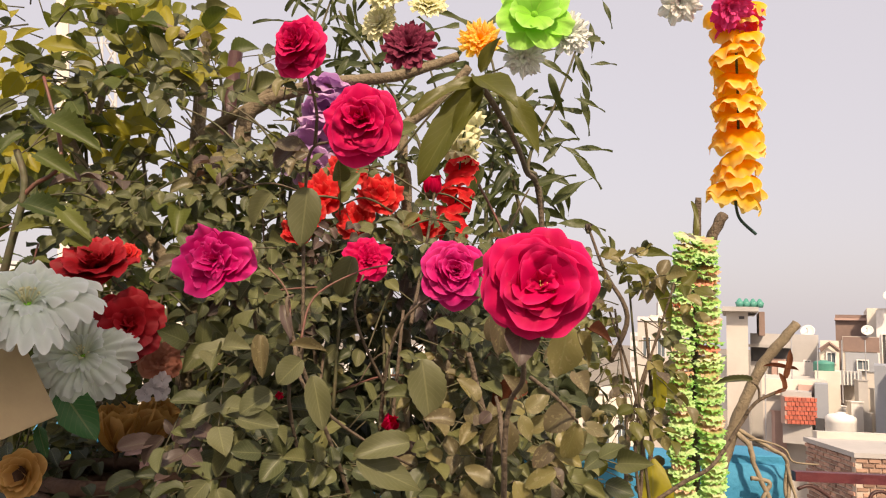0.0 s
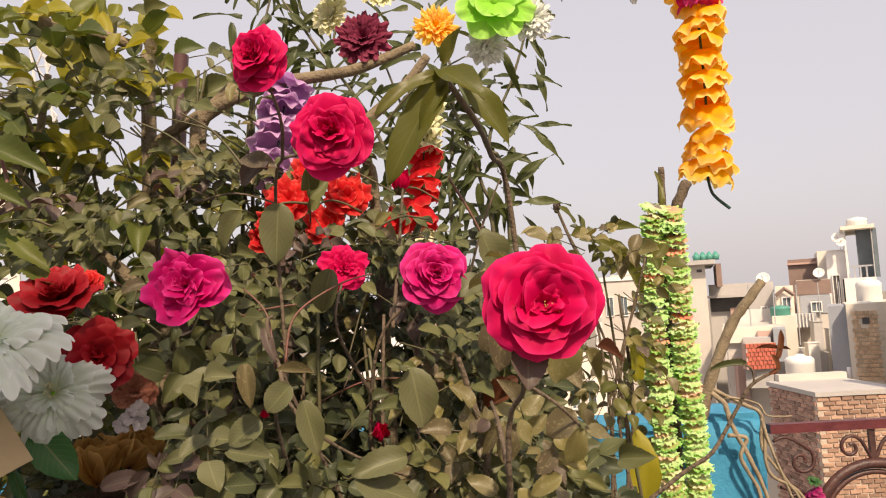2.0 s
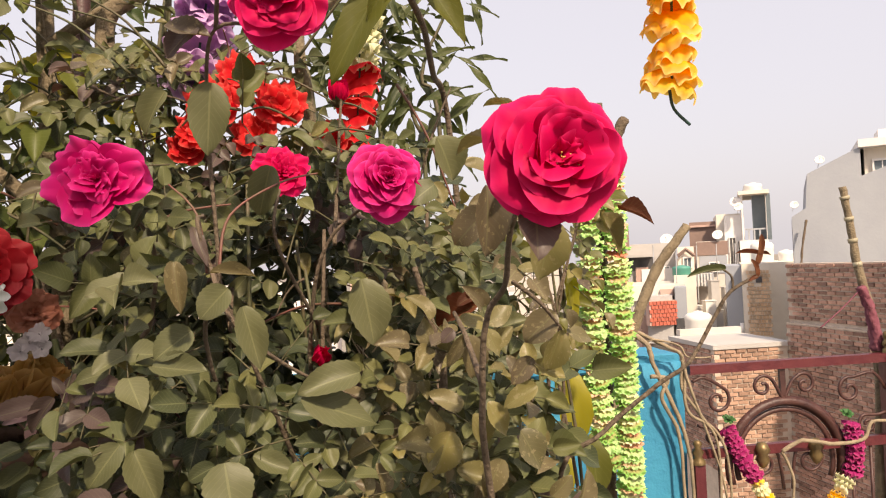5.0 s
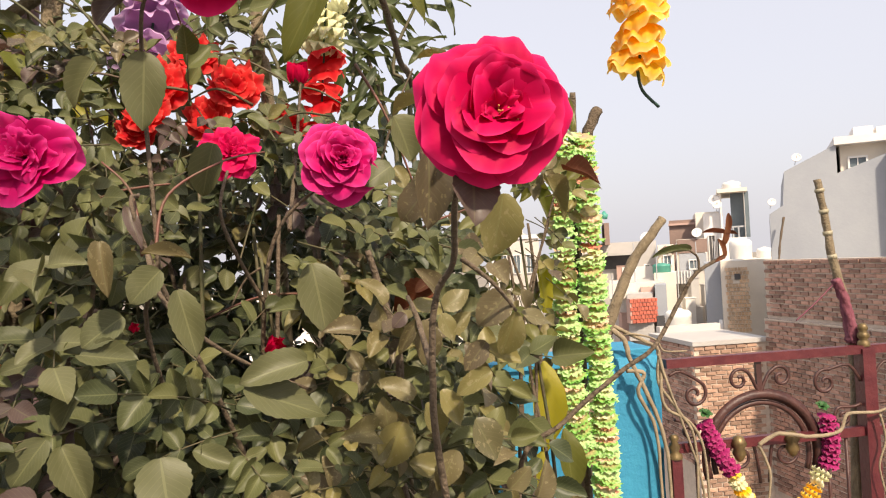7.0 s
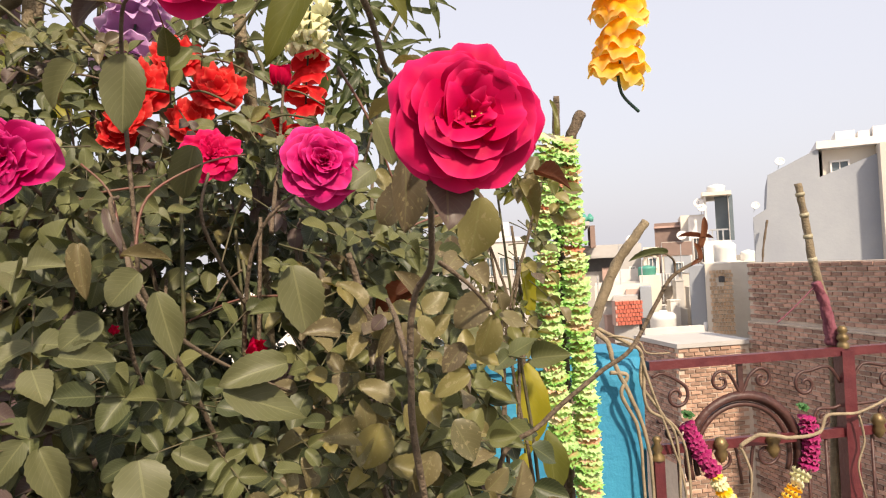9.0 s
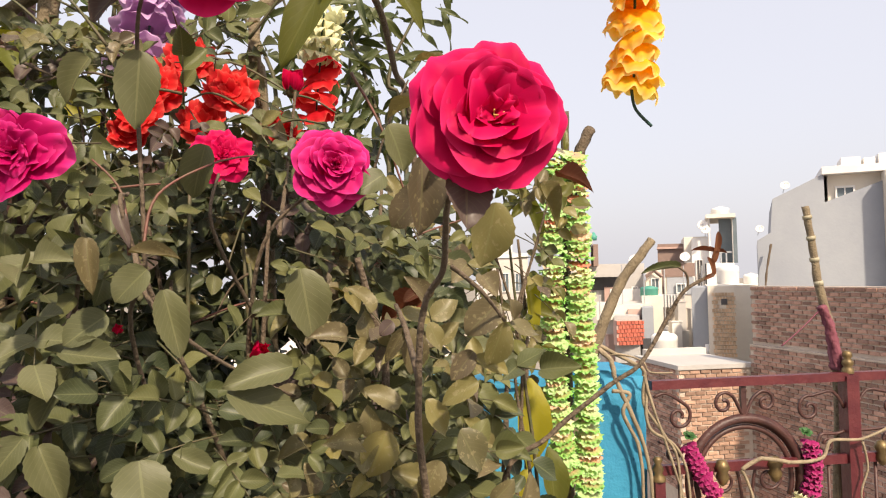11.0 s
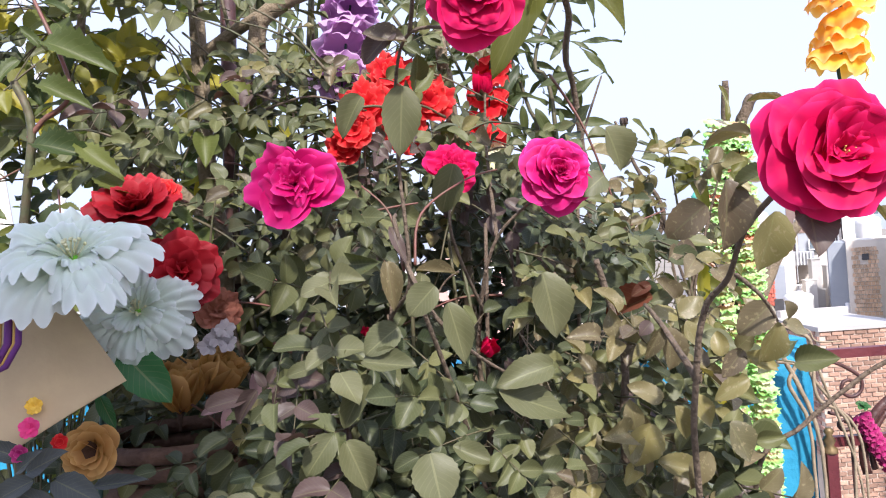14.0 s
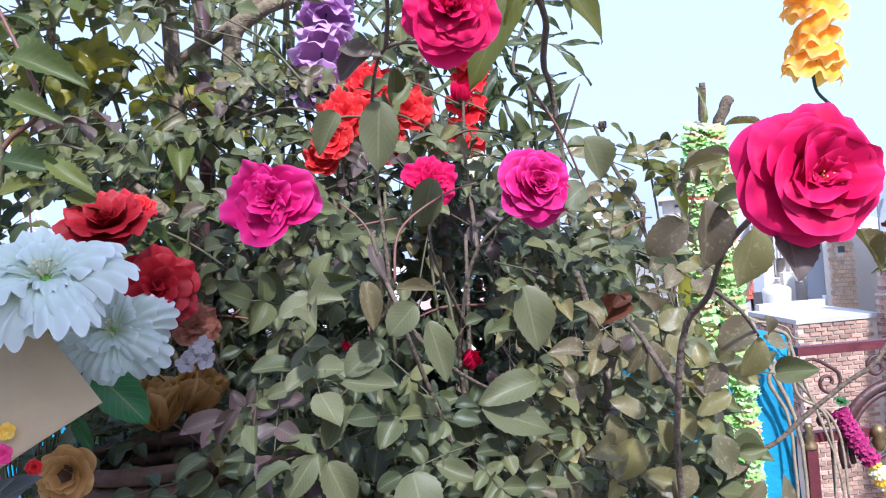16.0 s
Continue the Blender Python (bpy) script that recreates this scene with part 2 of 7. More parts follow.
BARK = material("brown_bark", (0.09, 0.065, 0.042), (0.15, 0.11, 0.075), 30, 0.85, 0.8, 120)
PALE_BARK = material("pale_bark", (0.15, 0.115, 0.072), (0.24, 0.19, 0.12), 25, 0.85, 0.7, 120)
GREEN_STEM = material("green_stem", (0.07, 0.08, 0.03), (0.10, 0.07, 0.04), 30, 0.6, 0.3, 90)
RED_STEM = material("reddish_stem", (0.17, 0.05, 0.04), (0.11, 0.07, 0.04), 30, 0.55, 0.2, 90)
DRY_STEM = material("dry_vine", (0.30, 0.24, 0.16), (0.19, 0.15, 0.10), 20, 0.85, 0.5, 90)
STAMEN = material("stamen", (0.55, 0.38, 0.10), (0.35, 0.18, 0.05), 80, 0.7)
WIRE = material("dark_wire", (0.02, 0.06, 0.05), (0.03, 0.08, 0.06), 30, 0.5)
BLUE = material("blue_paint", (0.018, 0.19, 0.34), (0.03, 0.25, 0.40), 4, 0.75, 0.5, 45)
MAROON_PAINT = material("maroon_paint", (0.07, 0.008, 0.013), (0.11, 0.02, 0.023), 14, 0.45, 0.3, 60)
DARK_IRON = material("dark_iron", (0.04, 0.014, 0.013), (0.075, 0.028, 0.022), 20, 0.5, 0.3, 60)
BRASS = material("gilt", (0.20, 0.14, 0.06), (0.10, 0.07, 0.035), 30, 0.45, 0.2, 60, metal=0.5)
BRICK = material("brick", (0.40, 0.235, 0.175), (0.27, 0.165, 0.13), 6, 0.92, 0.7, 50, per_piece=0.4)
BRICK_PALE = material("pale_brick", (0.42, 0.265, 0.19), (0.30, 0.19, 0.14), 5, 0.92, 0.6, 40, per_piece=0.35)
MORTAR = material("mortar", (0.56, 0.47, 0.39), (0.42, 0.35, 0.29), 4, 0.95, 0.7, 40)
CONCRETE = material("grey_render", (0.46, 0.445, 0.43), (0.37, 0.355, 0.345), 0.5, 0.9, 0.4, 12)
CONCRETE_B = material("blue_grey_render", (0.27, 0.29, 0.33), (0.33, 0.35, 0.38), 0.4, 0.9, 0.4, 12)
BEIGE = material("beige_render", (0.58, 0.535, 0.48), (0.48, 0.44, 0.40), 0.6, 0.9, 0.4, 12)
CREAM = material("cream_paint", (0.72, 0.66, 0.57), (0.64, 0.58, 0.50), 0.8, 0.85, 0.2, 10)
WHITE = material("white_paint", (0.74, 0.72, 0.70), (0.64, 0.62, 0.60), 0.7, 0.8, 0.2, 10)
PINKISH = material("pink_render", (0.50, 0.34, 0.29), (0.43, 0.29, 0.25), 0.6, 0.9, 0.3, 10)
BROWN_WALL = material("brown_wall", (0.20, 0.14, 0.12), (0.26, 0.18, 0.15), 1.2, 0.9, 0.4, 10)
STONE = material("stone_facing", (0.52, 0.34, 0.20), (0.62, 0.47, 0.33), 3, 0.85, 0.4, 10, per_piece=0.25)
RED_TILE = material("red_panel", (0.50, 0.13, 0.08), (0.40, 0.10, 0.07), 6, 0.8, 0.2, 10, per_piece=0.15)
# flat dark colour: the shade inside openings, and two dark window panes
DARK = material("opening_shade_and_pane", (0.05, 0.05, 0.055), (0.08, 0.075, 0.075), 3, 0.6)
GLASS = material("window_glass", (0.10, 0.13, 0.15), (0.14, 0.17, 0.19), 1, 0.15)
TANK = material("white_plastic", (0.76, 0.75, 0.72), (0.68, 0.66, 0.62), 2, 0.5)
TANK_GREEN = material("green_plastic", (0.05, 0.24, 0.19), (0.07, 0.28, 0.22), 2, 0.5)
METAL = material("grey_metal", (0.45, 0.46, 0.48), (0.36, 0.37, 0.39), 3, 0.5, metal=0.3)
FLOOR = material("terrace_concrete", (0.20, 0.185, 0.165), (0.15, 0.135, 0.12), 2.5, 0.9, 0.5, 30)
GROUND = material("dusty_ground", (0.25, 0.22, 0.18), (0.18, 0.16, 0.13), 0.05, 0.95, 0.3, 2)
CARD = material("beige_cardboard", (0.47, 0.36, 0.20), (0.40, 0.30, 0.17), 9, 0.7, 0.15, 50)
BASKET = material("brown_basket", (0.07, 0.035, 0.022), (0.11, 0.06, 0.035), 40, 0.8, 0.5, 90)
RAG = material("maroon_rag", (0.17, 0.045, 0.07), (0.23, 0.08, 0.10), 18, 0.9, 0.6, 60)
TAPE = material("grey_tape", (0.36, 0.33, 0.24), (0.26, 0.22, 0.13), 25, 0.6, 0.3, 60)
TOWER = material("tower_steel", (0.55, 0.55, 0.56), (0.46, 0.44, 0.42), 2, 0.6)


# ---- mesh helpers ----
class Geo:
    """Vertices, faces, their material slots and UVs."""

    def __init__(self):
        self.v, self.f, self.m, self.uv = [], [], [], []

    def add(self, v, f, slot=0, uv=None, mat=None):
        o = len(self.v)
        self.v += [tuple(mat @ Vector(p)) for p in v] if mat is not None else [tuple(p) for p in v]
        self.uv += uv if uv is not None else [(0.5, 0.5)] * len(v)
        for q in f:
            self.f.append(tuple(i + o for i in q))
            self.m.append(slot)
        return self

    def merge(self, g, mat=None, slot=0):
        return self.add(g.v, g.f, slot, g.uv, mat)

    def grid(self, fn, nu, nv, slot=0, closed=False, mat=None):
        """A sheet fn(u, v), u and v from 0 to 1."""
        v, uv, f = [], [], []
        for j in range(nv + 1):
            for i in range(nu + 1):
                v.append(fn(i / nu, j / nv))
                uv.append((i / nu, j / nv))
        for j in range(nv):
            for i in range(nu):
                a = j * (nu + 1) + i
                f.append((a, a + 1, a + nu + 2, a + nu + 1))
        return self.add(v, f, slot, uv, mat)

    def box(self, a, b, slot=0, mat=None):
        x0, y0, z0 = (min(p, q) for p, q in zip(a, b))
        x1, y1, z1 = (max(p, q) for p, q in zip(a, b))
        v = [(x, y, z) for z in (z0, z1) for y in (y0, y1) for x in (x0, x1)]
        f = [(0, 2, 3, 1), (4, 5, 7, 6), (0, 1, 5, 4), (2, 6, 7, 3), (0, 4, 6, 2), (1, 3, 7, 5)]
        return self.add(v, f, slot, None, mat)

    def tube(self, pts, radii, sides=7, slot=0, wobble=0.0):
        pts = [Vector(p) for p in pts]
        if isinstance(radii, (int, float)):
            radii = [radii] * len(pts)
        v, f = [], []
        prev = None
        for i, p in enumerate(pts):
            d = (pts[min(i + 1, len(pts) - 1)] - pts[max(i - 1, 0)]).normalized()
            n = prev if prev is not None else Vector((0.31, 0.17, 0.93)).cross(d)
            n = (n - n.dot(d) * d)
            n = n.normalized() if n.length > 1e-6 else Vector((1, 0, 0)).cross(d).normalized()
            prev = n
            c = d.cross(n)
            for k in range(sides):
                a = math.tau * k / sides
                r = radii[i] * (1 + wobble * math.sin(5 * a + i * 1.7) + wobble * random.uniform(-1, 1))
                v.append(p + (n * math.cos(a) + c * math.sin(a)) * r)
        for i in range(len(pts) - 1):
            for k in range(sides):
                q = (k + 1) % sides
                f.append((i * sides + k, i * sides + q, (i + 1) * sides + q, (i + 1) * sides + k))
        f.append(tuple(range(sides))[::-1])
        f.append(tuple((len(pts) - 1) * sides + k for k in range(sides)))
        return self.add(v, f, slot)

    def lathe(self, profile, sides=16, slot=0, mat=None, ripple=None):
        """profile: (radius, height) rows, turned round z."""
        v, f, uv = [], [], []
        for j, (r, z) in enumerate(profile):
            for k in range(sides):
                a = math.tau * k / sides
                dr, dz = ripple(a, j / (len(profile) - 1)) if ripple else (0, 0)
                v.append(((r + dr) * math.cos(a), (r + dr) * math.sin(a), z + dz))
                uv.append((k / sides, j / (len(profile) - 1)))
        for j in range(len(profile) - 1):
            for k in range(sides):
                q = (k + 1) % sides
                f.append((j * sides + k, j * sides + q, (j + 1) * sides + q, (j + 1) * sides + k))
        return self.add(v, f, slot, uv, mat)

    def mesh(self, name, mats, smooth=True):
        me = bpy.data.meshes.new(name)
        me.from_pydata(self.v, [], self.f)
        for m in mats if isinstance(mats, (list, tuple)) else [mats]:
            me.materials.append(m)
        me.polygons.foreach_set("material_index", self.m)
        me.polygons.foreach_set("use_smooth", [smooth] * len(self.f))
        layer = me.uv_layers.new(name="UVMap")
        loops = np.zeros(len(me.loops), dtype=np.int32)
        me.loops.foreach_get("vertex_index", loops)
        layer.data.foreach_set("uv", np.array(self.uv, dtype=np.float32)[loops].ravel())
        me.update()
        return me


def thing(name, label, category, at=(0, 0, 0), group="", kind=""):
    e = new(name)
    e.empty_display_size = 0.05
    e.location = at
    return tagged(e, label, category, group, kind)


def solo(name, g, mats, label, category, smooth=False, group="", kind=""):
    return tagged(new(name, g.mesh(name, mats, smooth)), label, category, group, kind)


def part(name, g, mats, parent, label="", smooth=True, m=None):
    """One mesh object under a thing or a part; g is a Geo or a finished mesh. m is its pose in the world."""
    me = g.mesh(name, mats, smooth) if isinstance(g, Geo) else g
    ob = new(name, me)
    ob.parent = parent
    world_m = m if m is not None else Matrix()
    up = Matrix()
    q = parent
    while q is not None:
        up = q.matrix_basis @ up
        q = q.parent
    ob.matrix_basis = up.inverted() @ world_m
    if label:
        ob["label"] = label
    return ob


def facing(at, normal, spin=0.0, size=1.0):
    """A pose at a place, with z along the normal."""
    q = Vector(normal).to_track_quat("Z", "Y").to_matrix().to_4x4()
    return Matrix.Translation(at) @ q @ Matrix.Rotation(radians(spin), 4, "Z") @ Matrix.Diagonal((size, size, size, 1))


def along(at, direction, normal, size=1.0, width=1.0):
    """A pose at a place, with y along the direction and z near the normal."""
    y = Vector(direction).normalized()
    x = y.cross(Vector(normal))
    x = x.normalized() if x.length > 1e-5 else y.orthogonal().normalized()
    z = x.cross(y)
    m = Matrix((x, y, z)).transposed().to_4x4()
    return Matrix.Translation(at) @ m @ Matrix.Diagonal((size * width, size, size, 1))


def smooth_line(pts, n=6):
    """A rounded line through a few points."""
    pts = [Vector(p) for p in pts]
    out = []
    for i in range(len(pts) - 1):
        a, b, c, d = pts[max(i - 1, 0)], pts[i], pts[i + 1], pts[min(i + 2, len(pts) - 1)]
        for k in range(n):
            t = k / n
            out.append(0.5 * (2 * b + (c - a) * t + (2 * a - 5 * b + 4 * c - d) * t * t + (3 * b - 3 * c + d - a) * t ** 3))
    return out + [pts[-1]]


def leaf_geo(width, fold, curl, teeth, stations=9, belly=0.42, twist=0.0):
    """A leaf of length 1 along y."""
    g = Geo()

    def fn(u, v):
        s = 0.02 + 0.98 * v
        blunt = 0.6 * (1 - belly) / belly
        w = width * 0.5 * s ** 0.6 * (1 - min(s, 1.0)) ** blunt / (belly ** 0.6 * (1 - belly) ** blunt)
        x = (u - 0.5) * 2
        if abs(x) > 0.9:
            w *= 1 + teeth * (1 if round(v * stations) % 2 else -1)
        z = fold * abs(x) * w * 2 - curl * s * s + 0.05 * math.sin(7 * v + 2 * x) * abs(x)
        a = twist * v
        px = x * w
        return (px * math.cos(a), s, z + px * math.sin(a))

    return g.grid(fn, 4, stations)


LEAF_SHAPES = [leaf_geo(0.66, f, c, 0.03, 17, b, tw) for f, c, b, tw in
               ((0.25, 0.10, 0.42, 0.1), (0.4, 0.2, 0.45, -0.2), (0.12, 0.05, 0.40, 0.3), (0.3, -0.08, 0.46, 0.0), (0.5, 0.28, 0.42, -0.35))]
NARROW_SHAPES = [leaf_geo(0.17, f, c, 0.0, 8, 0.35, tw) for f, c, tw in ((0.3, 0.12, 0.3), (0.2, 0.3, -0.4), (0.4, 0.05, 0.6))]
BROAD_SHAPES = [leaf_geo(0.42, f, c, 0.03, 10, 0.45, tw) for f, c, tw in ((0.3, 0.15, 0.2), (0.2, 0.3, -0.2), (0.45, 0.08, 0.4))]


KEEP_OPEN = []
FRONT = Vector((-0.03, 0.1, 1.58))


def blocked(p):
    """Whether a leaf at p would hang before a bloom, as seen from the terrace, or past the bush's east edge."""
    if p.x > 0.27 and p.y < 1.6:
        return True
    for q, r in KEEP_OPEN:
        if 0.3 < p.y < q.y + 0.03:
            s = FRONT + (p - FRONT) * ((q.y - FRONT.y) / (p.y - FRONT.y))
            if math.hypot(s.x - q.x, s.z - q.z) < r:
                return True
    return False



SERRATED_SHAPES = [leaf_geo(0.46, f, c, 0.13, 17, 0.42, tw) for f, c, tw in ((0.3, 0.2, 0.3), (0.4, 0.3, -0.3), (0.25, 0.12, 0.5))]


class Plant:
    """A plant: its stems in one mesh, the nearest leaves as pieces of their own, the rest joined."""

    def __init__(self, name, label, category, at, limit=280):
        self.root = thing(name, label, category, at)
        self.stems, self.limit, self.count = Geo(), limit, 0
        self.rest, self.cache, self.lines = {}, {}, []

    def stem(self, pts, r0, r1, slot=0, sides=6, rounded=True, wobble=0.05):
        line = smooth_line(pts) if rounded and len(pts) > 1 else pts
        n = len(line)
        g = Geo() if len(self.lines) < 60 else self.stems
        g.tube(line, [r0 + (r1 - r0) * i / (n - 1) for i in range(n)], sides, slot if g is self.stems else 0, wobble)
        if g is not self.stems:
            self.lines.append((g, slot))

    def leaf(self, at, direction, normal, size, mat, shapes=LEAF_SHAPES, width=1.0, near=True, shape=None, label="", placed=False):
        i = random.randrange(len(shapes)) if shape is None else shape
        m = along(at, direction, normal, size, width)
        if not placed and blocked(Vector(at) + Vector(direction).normalized() * size * 0.5):
            return
        if near and self.count < self.limit:
            key = (id(shapes), i, mat.name)
            if key not in self.cache:
                self.cache[key] = shapes[i].mesh("leaf", mat)
            part("leaf", self.cache[key], mat, self.root, label, m=m)
            self.count += 1
        else:
            self.rest.setdefault(mat.name, (Geo(), mat))[0].merge(shapes[i], m)

    def held(self, base, tip, width, mat, shapes=LEAF_SHAPES, shape=None, normal=(0.15, -0.85, 0.5), label=""):
        """A leaf from its stalk's end to its tip; width over length."""
        a, b = Vector(base), Vector(tip)
        own = 0.66 if shapes is LEAF_SHAPES else (0.17 if shapes is NARROW_SHAPES else 0.44)
        self.leaf(a, b - a, normal, (b - a).length, mat, shapes, width / own, True, shape, label, True)

    def sprig(self, base, direction, normal, size, mat, near=True, count=5, shapes=LEAF_SHAPES):
        """A compound leaf: a stalk with paired leaflets and one at its end."""
        d, nrm = Vector(direction).normalized(), Vector(normal).normalized()
        side = d.cross(nrm)
        side = side.normalized() if side.length > 1e-4 else d.orthogonal().normalized()
        length = size * (1.1 + 0.35 * count)
        b = Vector(base)
        sag = Vector((0, 0, -0.12 * length))
        pts = [b + d * length * s + sag * s * s for s in (0, 0.35, 0.7, 1)]
        if blocked(pts[-1]) or blocked(pts[1]) or blocked(b):
            return
        self.stems.tube(pts, [size * 0.035, size * 0.03, size * 0.025, size * 0.02], 4, 1)
        jit = lambda k: Vector((random.uniform(-k, k), random.uniform(-k, k), random.uniform(-k, k)))
        self.leaf(pts[-1], d + jit(0.25) + Vector((0, 0, -0.2)), nrm + jit(0.35), size * random.uniform(0.95, 1.25), mat, shapes, 1, near)
        for k in range(count // 2):
            p = pts[-2] if k == 0 else pts[1]
            for s in (-1, 1):
                dd = d * 0.55 + side * s + jit(0.25) + Vector((0, 0, -0.15))
                self.leaf(p, dd, nrm + jit(0.4), size * random.uniform(0.75, 1.1) * (1 - 0.12 * k), mat, shapes, 1, near)

    def mass(self, centre, radii, sprigs, size, mats, near=True, toward=(0.2, -0.75, 0.55), count=5, shapes=LEAF_SHAPES, droop=0.25, skip=None):
        """Sprigs through an egg-shaped volume, denser to its outside."""
        c = Vector(centre)
        made = 0
        while made < sprigs:
            u = Vector((random.gauss(0, 1), random.gauss(0, 1), random.gauss(0, 1))).normalized()
            r = random.uniform(0.35, 1.0) ** 0.5
            p = c + Vector((u.x * radii[0], u.y * radii[1], u.z * radii[2])) * r
            made += 1
            if skip and skip(p):
                continue
            d = Vector((u.x, u.y * 0.5 - 0.25, u.z * 0.5 - droop)) + Vector((random.uniform(-0.6, 0.6), random.uniform(-0.5, 0.5), random.uniform(-0.4, 0.4)))
            n = Vector(toward) + Vector((random.uniform(-0.5, 0.5), random.uniform(-0.4, 0.4), random.uniform(-0.4, 0.4)))
            self.sprig(p, d, n, size * random.uniform(0.75, 1.2), random.choice(mats), near and u.y < 0.4, count, shapes)

    def done(self, stem_mats):
        for g, slot in self.lines:
            part("stem", g, stem_mats[slot], self.root)
        if self.stems.v:
            part("foliage_stalk", self.stems, stem_mats, self.root)["kind"] = "stuff"
        for g, mat in self.rest.values():
            o = part("leaves", g, mat, self.root)
            o["kind"] = "stuff"
        return self.root


def petal_geo(length, width, open0, open1, cup, wave, power=1.3, nu=12, nv=8, tip=0.0, seed=0, taper=0.26, pleat=0.0, roll=0.0):
    """A petal that rises from the centre; open0 and open1 are its lean from the axis at base and rim, in degrees."""
    rnd = random.Random(seed)
    ph, ph2, lop = rnd.uniform(0, 6), rnd.uniform(0, 6), rnd.uniform(-0.14, 0.14)
    g = Geo()
    steps = 24
    prof = [(0.0, 0.0)]
    for k in range(steps):
        a = radians(open0 + (open1 - open0) * ((k + 0.5) / steps) ** power)
        prof.append((prof[-1][0] + math.sin(a) * length / steps, prof[-1][1] + math.cos(a) * length / steps))

    def fn(u, v):
        x = (u - 0.5) * 2
        s = v * (1 - taper * abs(x) ** 3 + tip * (1 - abs(x)) ** 2 + lop * x)
        s = max(0.0, s)
        i = min(s * steps * 0.88, steps - 0.001)
        k = int(i)
        r = prof[k][0] + (prof[k + 1][0] - prof[k][0]) * (i - k)
        h = prof[k][1] + (prof[k + 1][1] - prof[k][1]) * (i - k)
        w = width * 0.5 * (0.18 + 0.82 * math.sin(min(1.0, 0.08 + v * 0.95) * math.pi * 0.62) ** 0.9)
        rim = pleat * v * math.sin(8 * x + ph) + wave * length * v ** 3 * math.sin(5 * x + ph) + 0.6 * wave * length * v ** 3 * math.sin(11 * x + ph2) - roll * length * max(0.0, (v - 0.75) * 4) ** 2
        return (x * w, r - cup * width * x * x * v * 0.5 + rim * 0.4, h + cup * width * x * x * v * 0.6 + rim)

    return g.grid(fn, nu, nv)


def bloom(plant_root, at, normal, radius, mat, kind="full", spin=0.0, name="rose_bloom", label="", seed=1):
    """A rose bloom as a part with its petals under it."""
    rnd = random.Random(seed)
    KEEP_OPEN.append((Vector(at), radius * 1.15 + 0.012))
    base = facing(at, normal, spin, radius)
    green = Geo()
    green.lathe([(0.01, -0.42), (0.07, -0.40), (0.13, -0.30), (0.15, -0.16), (0.08, -0.06)], 10)
    for k in range(5):
        a = math.tau * k / 5
        green.merge(leaf_geo(0.28, 0.2, 0.15, 0), Matrix.Rotation(a, 4, "Z") @ Matrix.Translation((0, 0.1, -0.18)) @ Matrix.Rotation(radians(-20), 4, "X") @ Matrix.Diagonal((0.6, 0.6, 0.6, 1)))
    head = part(name, green, GREEN_STEM, plant_root, label, m=base)
    # rows: petals, length, width, lean at base, lean at rim, lift, cup, wave
    if kind == "open":
        rings = [(6, 1.20, 1.22, 70, 104, -0.14, 0.06, 0.018), (6, 1.12, 1.16, 64, 94, -0.09, 0.10, 0.02), (6, 0.98, 1.04, 56, 84, -0.04, 0.14, 0.025),
                 (5, 0.84, 0.92, 46, 74, -0.01, 0.20, 0.03), (5, 0.70, 0.72, 34, 70, 0.0, 0.22, 0.05), (4, 0.52, 0.44, 12, 84, 0.02, 0.2, 0.12), (3, 0.44, 0.34, 4, 70, 0.04, 0.2, 0.14)]
    elif kind == "loose":
        rings = [(5, 1.32, 1.15, 56, 104, -0.08, 0.16, 0.06), (4, 1.10, 1.0, 46, 92, -0.02, 0.2, 0.06), (6, 0.84, 0.68, 34, 78, 0.02, 0.25, 0.08), (7, 0.66, 0.46, 20, 66, 0.04, 0.22, 0.1), (7, 0.52, 0.36, 8, 50, 0.05, 0.2, 0.12), (5, 0.42, 0.28, -4, 30, 0.06, 0.2, 0.12)]
    else:
        rings = [(6, 1.14, 1.16, 72, 110, -0.16, 0.08, 0.022), (6, 1.06, 1.06, 64, 102, -0.10, 0.12, 0.025), (6, 0.96, 0.94, 56, 92, -0.05, 0.16, 0.03), (6, 0.84, 0.80, 46, 80, 0.0, 0.2, 0.035),
                 (6, 0.72, 0.66, 34, 66, 0.03, 0.24, 0.045), (6, 0.60, 0.52, 22, 50, 0.06, 0.26, 0.06), (6, 0.50, 0.40, 12, 34, 0.08, 0.26, 0.09), (5, 0.42, 0.30, 4, 20, 0.09, 0.24, 0.12), (4, 0.34, 0.22, -4, 8, 0.10, 0.2, 0.12)]
    for r, (count, length, width, o0, o1, lift, cup, wave) in enumerate(rings):
        shapes = [petal_geo(length, width, o0 + j * 3, o1 + j * 5, cup, wave, seed=seed * 50 + r * 5 + j, tip=0.05 + 0.03 * (j % 2), taper=0.26, roll=(0.02, 0.06, 0.0, 0.09)[j], pleat=0.012 * (j % 3), nu=16, nv=12).mesh("petal", mat) for j in range(4)]
        for k in range(count):
            a = 360 * (k + 0.5 * (r % 2)) / count + rnd.uniform(-22, 22) + 23 * r
            m = base @ Matrix.Translation((0, 0, lift + rnd.uniform(-0.015, 0.015) + 0.006 * k)) @ Matrix.Rotation(radians(a), 4, "Z") @ Matrix.Rotation(radians(rnd.uniform(-7 - r, 7 + r)), 4, "X") @ Matrix.Rotation(radians(rnd.uniform(-8 - r, 8 + r)), 4, "Y") @ Matrix.Diagonal((rnd.uniform(0.8, 1.1), rnd.uniform(0.88, 1.04), rnd.uniform(0.9, 1.1), 1))
            part("petal", shapes[rnd.randrange(4)], mat, head, m=m)
